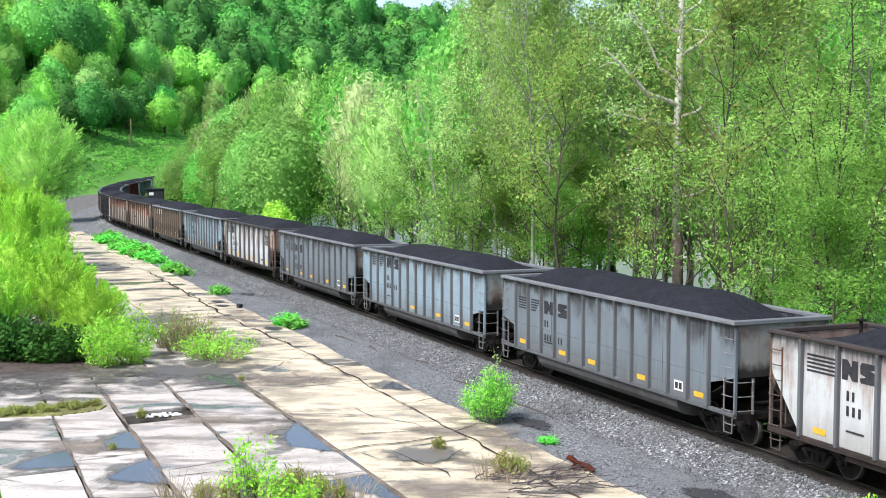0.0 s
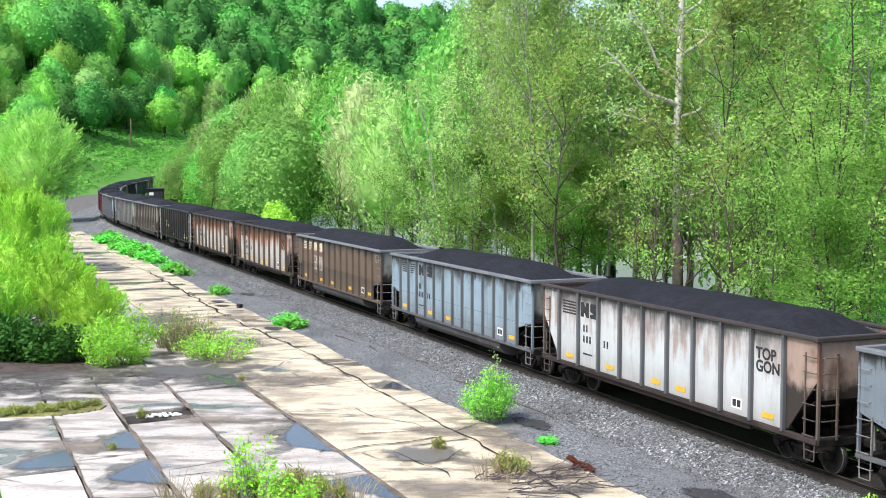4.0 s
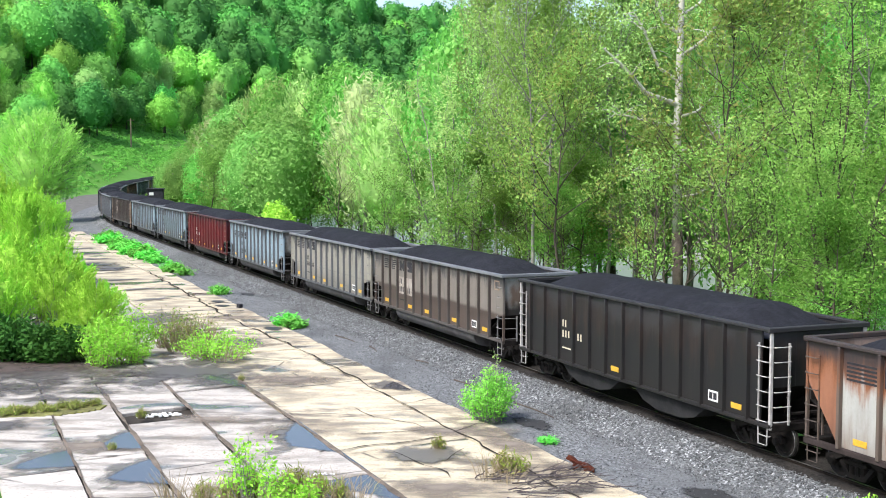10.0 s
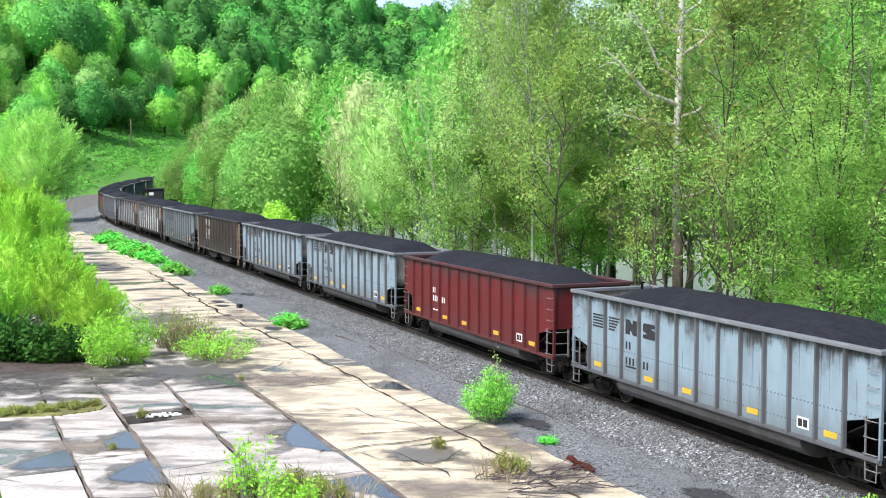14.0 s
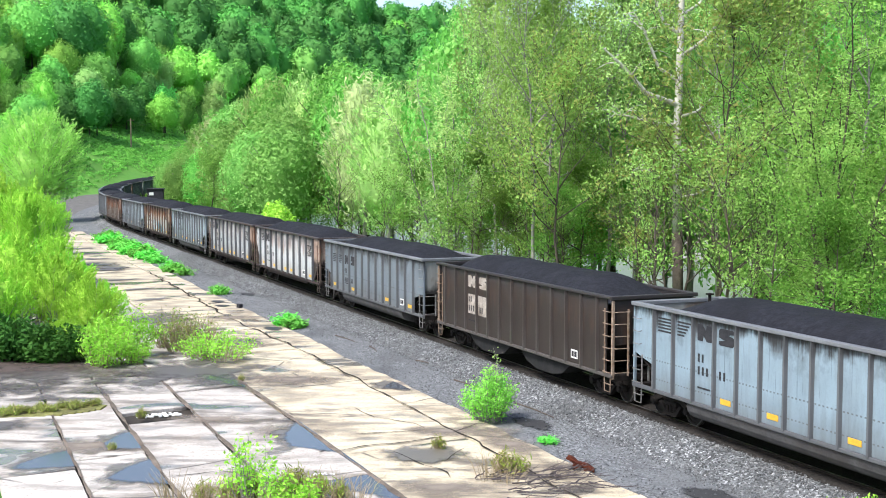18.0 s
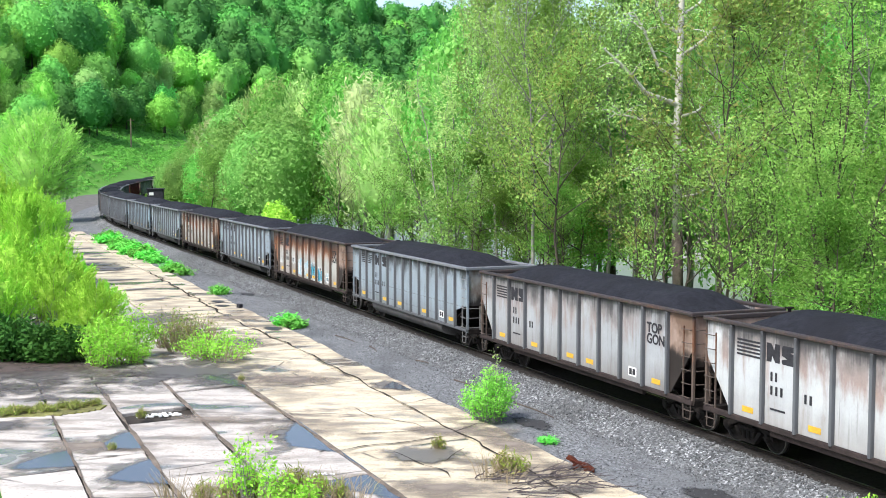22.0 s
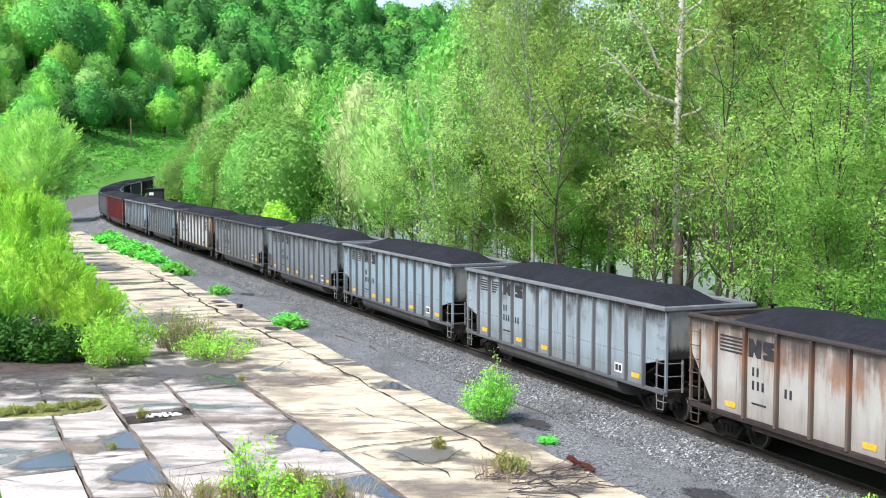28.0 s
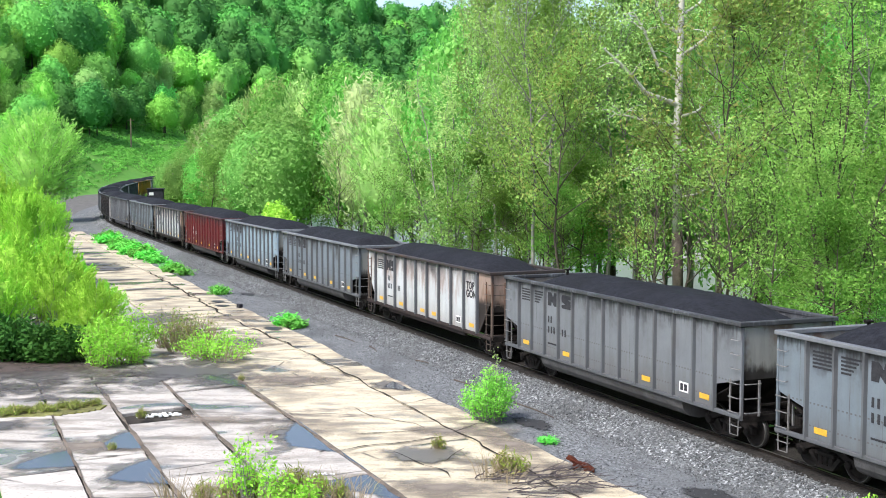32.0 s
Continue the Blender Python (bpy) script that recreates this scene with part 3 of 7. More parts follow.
def build_slabs(yard):
    rng = random.Random(11)
    for k in range(len(COLUMNS) - 1):
        wide = 0.05 if k < 7 else 0.04
        a0, a1 = COLUMNS[k] + wide, COLUMNS[k + 1] - wide
        tan = k >= 7
        cuts = list(BREAKS.get(k, (rng.uniform(0, 5),)))
        while cuts[0] > -103:
            cuts.insert(0, cuts[0] - rng.uniform(5.2, 8.5) * (1.3 if tan else 1))
        while cuts[-1] < 58:
            cuts.append(cuts[-1] + rng.uniform(5.2, 8.5))
        for s, nxt in zip(cuts, cuts[1:]):
            if (k, s) == HOLE:
                continue
            ln = nxt - s
            gap = 0.05 + 0.05 * rng.random()
            skew = 0.15
            def place(t, a):
                sk = (a + 12) * -skew
                return MID + ALONG * (t + sk) + ASIDE * a
            top = -0.55 + rng.uniform(-0.015, 0.015)
            edge = []
            e = s + ln - gap
            m = 6
            for i in range(m):
                edge.append((s + (e - s) * i / m, a0))
            for i in range(4):
                edge.append((e, a0 + (a1 - a0) * i / 4))
            for i in range(m):
                edge.append((e - (e - s) * i / m, a1))
            for i in range(4):
                edge.append((s, a1 + (a0 - a1) * i / 4))
            rag = 0.13 if k == len(COLUMNS) - 2 else 0.03
            ring = []
            for t, a in edge:
                r = rag if (a == a1 and rag > 0.1) else 0.035
                ring.append(place(t + rng.uniform(-0.03, 0.03), a + rng.uniform(-r, r * 0.6)))
            c = place((s + e) / 2, (a0 + a1) / 2)
            b = Build()
            n = len(ring)
            tilt = rng.uniform(-0.006, 0.006), rng.uniform(-0.006, 0.006)
            def hz(p):
                return top + (p.x - c.x) * tilt[0] + (p.y - c.y) * tilt[1]
            inner = [p + (c - p).normalized() * 0.035 for p in ring]
            for p in ring:
                b.v.append((p.x - c.x, p.y - c.y, -0.715))
            for p in ring:
                b.v.append((p.x - c.x, p.y - c.y, hz(p) - 0.03))
            for p in inner:
                b.v.append((p.x - c.x, p.y - c.y, hz(p)))
            for i in range(n):
                j = (i + 1) % n
                b.f += [(i, j, n + j, n + i), (n + i, n + j, 2 * n + j, 2 * n + i)]
            b.f.append(tuple(range(2 * n, 3 * n)))
            turned = b.mesh("slab", SLABTAN if tan else SLAB)
            spin = Matrix.Rotation(-(TURN - math.pi / 2), 4, "Z")
            turned.transform(spin)
            part("slab", turned, yard, at=pose(c.x, c.y, 0, 0, 0, math.degrees(TURN) - 90))


def spread(name, s0, s1, a0, a1, label, mat, z=-0.525, slant=-0.34):
    """A thin film on the ground between two lines along the track, skewed like the slabs."""
    me = bpy.data.meshes.new(name)
    c = MID + ALONG * ((s0 + s1) / 2) + ASIDE * ((a0 + a1) / 2)
    vs = []
    for s, a in ((s0, a0), (s1, a0), (s1, a1), (s0, a1)):
        p = MID + ALONG * (s + slant * (a - (a0 + a1) / 2)) + ASIDE * a
        vs.append((p.x - c.x, p.y - c.y, z))
    me.from_pydata(vs, [], [(0, 1, 2, 3)])
    uv = me.uv_layers.new(name="UVMap")
    for k, q in enumerate(((0, 0), (1, 0), (1, 1), (0, 1))):
        uv.data[k].uv = q
    if me.polygons[0].normal.z < 0:
        me.flip_normals()
    me.materials.append(mat)
    ob = tagged(new(name, me), label, name.replace("_", " "), kind="structure")
    ob.location = (c.x, c.y, 0)
    return ob


def wash(name, x0, x1, y0, y1, label, mat, z):
    """A thin film on the ground, its sides lined up with the camera's view."""
    me = bpy.data.meshes.new(name)
    u, w = (x1 - x0) / 2, (y1 - y0) / 2
    me.from_pydata([(-u, -w, z), (u, -w, z), (u, w, z), (-u, w, z)], [], [(0, 1, 2, 3)])
    uv = me.uv_layers.new(name="UVMap")
    for k, q in enumerate(((0, 0), (1, 0), (1, 1), (0, 1))):
        uv.data[k].uv = q
    me.materials.append(mat)
    ob = tagged(new(name, me), label, name.replace("_", " "), kind="structure")
    ob.location = ((x0 + x1) / 2, (y0 + y1) / 2, 0)
    return ob


build_ground()
build_track()
river = Build()
RS = [-330, -240, -160, -114, -60, 0, 60, 120, 220]
for s in RS:
    for a in (24.5, 50, 90):
        x, y, _ = on_track(s, a)
        river.v.append((x, y, -4.35))
for i in range(len(RS) - 1):
    for k in range(2):
        river.f.append((i * 3 + k, i * 3 + k + 1, i * 3 + k + 4, i * 3 + k + 3))
setting("water", river.mesh("water", RIVER), "pale river behind the trackside trees", "river")
strip("riverbank", [(62, -4.6), (68, -4.0), (74, -3.0), (84, -0.2)], -200, 130, 6, SHORE, "pale gravel bank on the far side of the river", "riverbank", 2.0)


# ---------------- plants ----------------
def leaf_quads(rng, centres, size, up=0.3, outward=None, slim=0.55, loose=0.22):
    """One diamond leaf or leaf spray at each centre, turned at random."""
    n = len(centres)
    nrm = rng.normal(size=(n, 3))
    nrm[:, 2] = np.abs(nrm[:, 2]) + up
    if outward is not None:
        nrm = nrm * loose + outward
    nrm /= np.linalg.norm(nrm, axis=1)[:, None]
    a = np.cross(nrm, rng.normal(size=(n, 3)))
    a /= np.linalg.norm(a, axis=1)[:, None]
    b = np.cross(nrm, a)
    sz = size * rng.uniform(0.6, 1.35, (n, 1))
    w = slim * rng.uniform(0.8, 1.2, (n, 1))
    v = np.stack([centres - a * sz, centres - b * sz * w + nrm * sz * 0.18, centres + a * sz, centres + b * sz * w + nrm * sz * 0.18], 1)
    return v.reshape(-1, 3), np.arange(4 * n).reshape(-1, 4)


def leaf_tris(rng, centres, size, outward, loose=0.8, slim=0.6):
    """One pointed leaf of three corners at each centre."""
    n = len(centres)
    nrm = rng.normal(size=(n, 3)) * loose + outward
    nrm[:, 2] += 0.25
    nrm /= np.linalg.norm(nrm, axis=1)[:, None]
    a = np.cross(nrm, rng.normal(size=(n, 3)))
    a /= np.linalg.norm(a, axis=1)[:, None]
    b = np.cross(nrm, a)
    sz = size * rng.uniform(0.65, 1.35, (n, 1))
    v = np.stack([centres - a * sz * 0.7 - b * sz * slim, centres - a * sz * 0.7 + b * sz * slim, centres + a * sz], 1)
    return v.reshape(-1, 3), np.arange(3 * n).reshape(-1, 3)


def tree_parts(seed, h, base, radius, limbs, subs, tips, leaves, size, trunk_r, spread=0.5, rise=0.55, lean=0.0, bare=0.0, fork=0.82, loose=0.8, sway=0.022, slim=0.6):
    """Trunk, limbs and leaf crown of a broadleaf tree."""
    R = random.Random(seed)
    rng = np.random.default_rng(seed)
    trunk = Build()
    pts = []
    off = Vector((0, 0, 0))
    for i in range(9):
        t = i / 8
        off += Vector((R.uniform(-1, 1), R.uniform(-1, 1), 0)) * sway * h * (0.3 + t) + Vector((lean * h / 8, 0, 0))
        pts.append(Vector((off.x, off.y, fork * h * t)))
    rad = [trunk_r * (1.35 if i == 0 else 1 - 0.86 * (i / 8) ** 0.9) for i in range(9)]
    trunk.tube(pts, rad, 8)
    wood = trunk
    tip_pts = []

    def at(t):
        f = t * 8
        i = min(7, int(f))
        return pts[i].lerp(pts[i + 1], f - i), rad[i] + (rad[i + 1] - rad[i]) * (f - i)

    for k in range(limbs):
        u = (k + R.random()) / limbs
        hh = base + (1 - base) * u * 0.95
        p, r0 = at(min(0.99, hh / fork if hh < fork else 0.97))
        az = k * 2.4 + R.uniform(-0.5, 0.5)
        env = math.sqrt(max(0.06, 1 - (2 * (u - 0.42)) ** 2 * 0.85))
        ln = radius * env * R.uniform(0.75, 1.15)
        el = rise * (0.4 + 1.1 * u) + R.uniform(-0.15, 0.2)
        d = Vector((math.cos(az) * math.cos(el), math.sin(az) * math.cos(el), math.sin(el)))
        lp, lr = [p.copy()], [min(r0 * 0.75, 0.03 * ln + 0.025)]
        for i in range(5):
            d = (d + Vector((R.uniform(-1, 1), R.uniform(-1, 1), R.uniform(-0.6, 1))) * 0.2).normalized()
            lp.append(lp[-1] + d * ln / 5)
            lr.append(lr[0] * (1 - 0.16 * (i + 1)))
        wood.tube(lp, lr, 4, False)
        for j in range(subs):
            t = 0.25 + 0.75 * (j + R.random()) / subs
            i = min(4, int(t * 5))
            q = lp[i].lerp(lp[i + 1], t * 5 - i)
            sd = (d + Vector((R.uniform(-1, 1), R.uniform(-1, 1), R.uniform(-0.5, 0.9))) * 1.0).normalized()
            sl = ln * R.uniform(0.28, 0.5)
            sp = [q]
            for i in range(3):
                sd = (sd + Vector((R.uniform(-1, 1), R.uniform(-1, 1), R.uniform(-0.4, 0.9))) * 0.3).normalized()
                sp.append(sp[-1] + sd * sl / 3)
            wood.tube(sp, [lr[3] * 0.6, lr[3] * 0.45, lr[3] * 0.3, lr[3] * 0.15], 3, False)
            for m in range(tips):
                o = sp[1 + m % 3]
                e = o + (sd + Vector((R.uniform(-1, 1), R.uniform(-1, 1), R.uniform(-0.5, 1))) * 0.9).normalized() * sl * R.uniform(0.3, 0.6)
                wood.tube([o, e], [lr[3] * 0.35, 0.014], 3, False)
                if R.random() >= bare:
                    tip_pts.append(e)
                    tip_pts.append(o.lerp(e, 0.5))
    tp = np.array([tuple(p) for p in tip_pts])
    c = np.repeat(tp, leaves, 0)
    c = c + rng.normal(size=c.shape) * spread * np.array([1, 1, 0.75])
    out = c - np.array([0, 0, h * 0.45])
    out /= np.linalg.norm(out, axis=1)[:, None]
    v, f = leaf_tris(rng, c, size, out * 0.9, loose, slim)
    return trunk, v, f


def tree_model(name, label, category, leafmat, bark, **kw):
    trunk, v, f = tree_parts(**kw)
    root = tagged(new(name), label, category)
    part("trunk", trunk.mesh("trunk", bark, True), root)
    part("crown", mesh_np("crown", v, f, leafmat), root)
    return root


def shrub_model(name, label, leafmat, stalkmat, seed, h, radius, stems, leaves, size, spread=0.18, curl=0.35, category="shrub", slim=0.5, up=0.3, cover=0.15):
    """Many stems from one foot, leafy nearly down to the ground."""
    R = random.Random(seed)
    rng = np.random.default_rng(seed)
    root = tagged(new(name), label, category)
    b = Build()
    cs = []
    for k in range(stems):
        if k and stems <= 18:
            part("stem", b.mesh("stem", stalkmat), root)
            b = Build()
        g = R.uniform(0, 2 * math.pi)
        rr = radius * math.sqrt(R.random())
        foot = Vector((math.cos(g) * rr * 0.45, math.sin(g) * rr * 0.45, 0))
        hh = h * R.uniform(0.55, 1.0) * (1 - 0.45 * (rr / radius) ** 2)
        top = Vector((math.cos(g) * rr, math.sin(g) * rr, hh))
        p = [foot]
        for i in range(1, 5):
            t = i / 4
            p.append(foot.lerp(top, t) + Vector((R.uniform(-1, 1), R.uniform(-1, 1), 0)) * curl * 0.12 * h * t + Vector((0, 0, 0.06 * h * math.sin(t * 3.1))))
        b.tube(p, [0.016 + 0.004 * h, 0.013 + 0.003 * h, 0.010 + 0.002 * h, 0.008, 0.004], 3, False)
        for i in range(leaves):
            t = cover + (1 - cover) * R.random() ** 0.8
            j = min(3, int(t * 4))
            cs.append(tuple(p[j].lerp(p[j + 1], t * 4 - j)))
    c = np.array(cs)
    c = c + rng.normal(size=c.shape) * spread
    c[:, 2] = np.maximum(c[:, 2], 0.03)
    v, f = leaf_quads(rng, c, size, up, None, slim)
    part("stem", b.mesh("stem", stalkmat), root)
    part("foliage", mesh_np("foliage", v, f, leafmat), root)
    return root


def heaped_crown(seed, h, base, radius, lumps, leaves, size, loose=0.4, slim=0.6, heart=0.84):
    """A dense rounded crown: leaves over the joined outside of many overlapping bulges, round a leafy heart."""
    rng = np.random.default_rng(seed)
    mid, env = h * (1 + base) / 2, np.array([radius, radius, h * (1 - base) / 2])
    k = np.arange(lumps) + 0.5
    up = 1 - 1.75 * k / lumps + rng.uniform(-0.12, 0.12, lumps)
    up = np.clip(up, -0.9, 0.97)
    az = k * 2.39996 + rng.uniform(-0.5, 0.5, lumps)
    flat = np.sqrt(1 - up ** 2)
    cen = np.stack([flat * np.cos(az), flat * np.sin(az), up], 1) * rng.uniform(0.48, 0.76, (lumps, 1))
    rad = rng.uniform(0.20, 0.36, lumps)

    def skin(d):
        b = d @ cen.T
        q = b * b - (np.sum(cen ** 2, 1) - rad ** 2)[None]
        t = np.where(q > 0, b + np.sqrt(np.maximum(q, 0)), 0.0)
        best = t.argmax(1)
        far = np.maximum(t.max(1), 0.55)
        nrm = (d * far[:, None] - cen[best]) / rad[best][:, None]
        return far, nrm

    d = rng.normal(size=(leaves, 3))
    d[:, 2] = d[:, 2] * 0.9 + 0.28
    d /= np.linalg.norm(d, axis=1)[:, None]
    far, nrm = skin(d)
    p = d * (far * rng.uniform(0.88, 1.06, leaves))[:, None] * env + np.array([0, 0, mid])
    out = (nrm * 0.85 + d * 0.3) / (env / radius)
    out /= np.linalg.norm(out, axis=1)[:, None]
    v, f = leaf_tris(rng, p, size, out, loose, slim)
    m, rows = 14, 9
    hv = []
    for a in range(rows):
        t = 0.08 + (math.pi - 0.5) * a / (rows - 1)
        for b in range(m):
            g = (b + 0.5 * (a % 2)) * 2 * math.pi / m
            hv.append((math.cos(g) * math.sin(t), math.sin(g) * math.sin(t), math.cos(t)))
    hv = np.array(hv)
    hv = hv * (skin(hv)[0] * heart)[:, None] * env + np.array([0, 0, mid])
    hf = []
    n = len(v)
    for a in range(rows - 1):
        for b in range(m):
            i, j, e, g = n + a * m + b, n + a * m + (b + 1) % m, n + (a + 1) * m + (b + 1) % m, n + (a + 1) * m + b
            hf += [(i, g, e), (i, e, j)]
    return np.concatenate([v, hv]), np.concatenate([f, np.array(hf)])


def feather_crown(seed, h, base, radius, plumes, leaves, size, slim=0.24, rise=0.9, heart=0.0):
    """A soft crown of upswept plumes: long narrow sprays that point up and outward, bunched into brushes."""
    rng = np.random.default_rng(seed)
    mid, env = h * (1 + base) / 2, np.array([radius, radius, h * (1 - base) / 2])
    d = rng.normal(size=(plumes, 3))
    d[:, 2] = d[:, 2] * 0.8 + 0.35
    d /= np.linalg.norm(d, axis=1)[:, None]
    root = d * env * rng.uniform(0.50, 0.80, (plumes, 1)) + np.array([0, 0, mid])
    way = d * np.array([0.75, 0.75, 0.45]) + np.array([0, 0, rise]) + rng.normal(size=(plumes, 3)) * 0.16
    way /= np.linalg.norm(way, axis=1)[:, None]
    ln = radius * rng.uniform(0.26, 0.44, plumes)
    n = plumes * leaves
    w, o, L = np.repeat(way, leaves, 0), np.repeat(d, leaves, 0), np.repeat(ln, leaves)[:, None]
    u = rng.random((n, 1))
    c = np.repeat(root, leaves, 0) + w * L * (u * 1.2 - 0.2) + rng.normal(size=(n, 3)) * L * 0.20 * (1.15 - u)
    a = w + rng.normal(size=(n, 3)) * 0.32
    a /= np.linalg.norm(a, axis=1)[:, None]
    face = o + rng.normal(size=(n, 3)) * 0.45 + np.array([0, 0, 0.2])
    b = np.cross(a, face)
    b /= np.linalg.norm(b, axis=1)[:, None]
    sz = size * rng.uniform(0.6, 1.4, (n, 1))
    v = np.stack([c - a * sz - b * sz * slim, c - a * sz + b * sz * slim, c + a * sz], 1).reshape(-1, 3)
    f = np.arange(3 * n).reshape(-1, 3)
    if heart:
        v2, f2 = heaped_crown(seed, h, base, radius * heart, 26, 900, size, 0.6, 0.4, 0.85)
        f = np.concatenate([f, f2 + len(v)])
        v = np.concatenate([v, v2])
    return v, f, root, way, ln


def plume_twigs(build, feather, trunk_top, thick, every=2):
    """Bare upright twigs inside the plumes, and limbs that carry them."""
    _, _, root, way, ln = feather
    for k in range(0, len(root), every):
        p, w = Vector(root[k]), Vector(way[k])
        foot = Vector((p.x * 0.12, p.y * 0.12, max(trunk_top * 0.35, p.z - 0.55 * math.hypot(p.x, p.y) - 1.5)))
        build.tube([foot, foot.lerp(p, 0.55) + Vector((0, 0, -0.2)), p, p + w * ln[k] * 0.95], [thick * 2.0, thick * 1.5, thick, thick * 0.35], 3, False)


def feather_tree(name, label, leafmat, bark, seed, h, base, radius, plumes, leaves, size, trunk_r, slim=0.24, rise=0.9, heart=0.0, thick=0.03, every=2):
    fc = feather_crown(seed, h, base, radius, plumes, leaves, size, slim, rise, heart)
    b = Build().tube([(0, 0, -0.3), (0.1, 0.05, h * 0.3), (-0.05, 0.1, h * 0.6), (0, 0, h * 0.82)], [trunk_r * 1.3, trunk_r, trunk_r * 0.6, trunk_r * 0.2], 7)
    plume_twigs(b, fc, h * 0.6, thick, every)
    root = tagged(new(name), label, "tree")
    part("trunk", b.mesh("trunk", bark, True), root)
    part("crown", mesh_np("crown", fc[0], fc[1], leafmat), root)
    return root


def heaped_tree(name, label, leafmat, bark, seed, h, base, radius, lumps, leaves, size, trunk_r, loose=0.45, slim=0.6):
    v, f = heaped_crown(seed, h, base, radius, lumps, leaves, size, loose, slim)
    R = random.Random(seed)
    b = Build().tube([(0, 0, -0.3), (0.1, 0.1, h * 0.3), (0, 0, h * 0.75)], [trunk_r * 1.3, trunk_r, trunk_r * 0.35], 7)
    for k in range(12):
        g = k * 2.4
        z = h * R.uniform(0.2, 0.6)
        r = radius * R.uniform(0.6, 0.95)
        b.tube([(0, 0, z), (math.cos(g) * r * 0.5, math.sin(g) * r * 0.5, z + r * 0.35), (math.cos(g) * r, math.sin(g) * r, z + r * R.uniform(0.5, 0.9))], [trunk_r * 0.4, trunk_r * 0.25, 0.03], 4, False)
    root = tagged(new(name), label, "tree")
    part("trunk", b.mesh("trunk", bark, True), root)
    me = mesh_np("crown", v, f, leafmat)
    me.shade_smooth()
    part("crown", me, root)
    return root


def fan_tree(name, label, leafmat, bark, seed, h, radius, stems, twigs, leaves, size, thick=0.09, slim=0.42, spread=0.3):
    """Several wavering stems that fan out from one foot, with short twigs and loose young leaves along their upper part."""
    R = random.Random(seed)
    rng = np.random.default_rng(seed)
    b, cs = Build(), []
    for k in range(stems):
        g = k * 2.4 + R.uniform(-0.4, 0.4)
        u = math.sqrt((k + R.random()) / stems)
        hh = h * R.uniform(0.8, 1.0) * (1 - 0.3 * u * u)
        pts = []
        wob = Vector((0, 0, 0))
        for i in range(9):
            t = i / 8
            wob += Vector((R.uniform(-1, 1), R.uniform(-1, 1), 0)) * 0.030 * h
            r = radius * u * (0.25 * t + 0.75 * t ** 1.8)
            pts.append(Vector((math.cos(g) * (0.15 + r), math.sin(g) * (0.15 + r), hh * t)) + wob * t)
        b.tube(pts, [thick * (1.25 - 1.1 * i / 8) * R.uniform(0.9, 1.1) for i in range(9)], 5, False)
        for m in range(twigs):
            t = 0.2 + 0.8 * (m + R.random()) / twigs
            i = min(7, int(t * 8))
            o = pts[i].lerp(pts[i + 1], t * 8 - i)
            ln = R.uniform(0.7, 2.4) * (1.3 - 0.6 * t)
            d = Vector((math.cos(g) + R.uniform(-1.3, 1.3), math.sin(g) + R.uniform(-1.3, 1.3), R.uniform(-0.1, 1.3))).normalized()
            e = o + d * ln
            kink = o.lerp(e, 0.5) + Vector((R.uniform(-0.15, 0.15), R.uniform(-0.15, 0.15), 0.1))
            b.tube([o, kink, e], [thick * 0.28, thick * 0.18, 0.01], 3, False)
            if R.random() < 0.85:
                cs += [tuple(e), tuple(kink), tuple(kink.lerp(e, 0.5))]
    c = np.repeat(np.array(cs), leaves, 0)
    c = c + rng.normal(size=c.shape) * spread
    out = c - np.array([0, 0, h * 0.5])
    out /= np.linalg.norm(out, axis=1)[:, None]
    v, f = leaf_tris(rng, c, size, out, 0.7, slim)
    root = tagged(new(name), label, "tree")
    part("trunk", b.mesh("trunk", bark, True), root)
    part("crown", mesh_np("crown", v, f, leafmat), root)
    return root


def drop(model):
    for o in (*model.children_recursive, model):
        bpy.data.objects.remove(o)


# skyline of the belt, fitted to the camera's view: bearing, and rise over the eye for each metre of distance
SKYLINE = ((-0.40, 0.0), (-0.225, 0.016), (-0.211, 0.036), (-0.177, 0.047), (-0.155, 0.063), (-0.135, 0.080), (-0.113, 0.083), (-0.087, 0.091), (-0.064, 0.092), (-0.038, 0.086), (-0.012, 0.086), (0.003, 0.110), (0.02, 0.142), (0.5, 0.16))


def belt_height(x, y):
    return 8.0 + y * float(np.interp(x / y, [b for b, _ in SKYLINE], [r for _, r in SKYLINE])) - land(x, y)


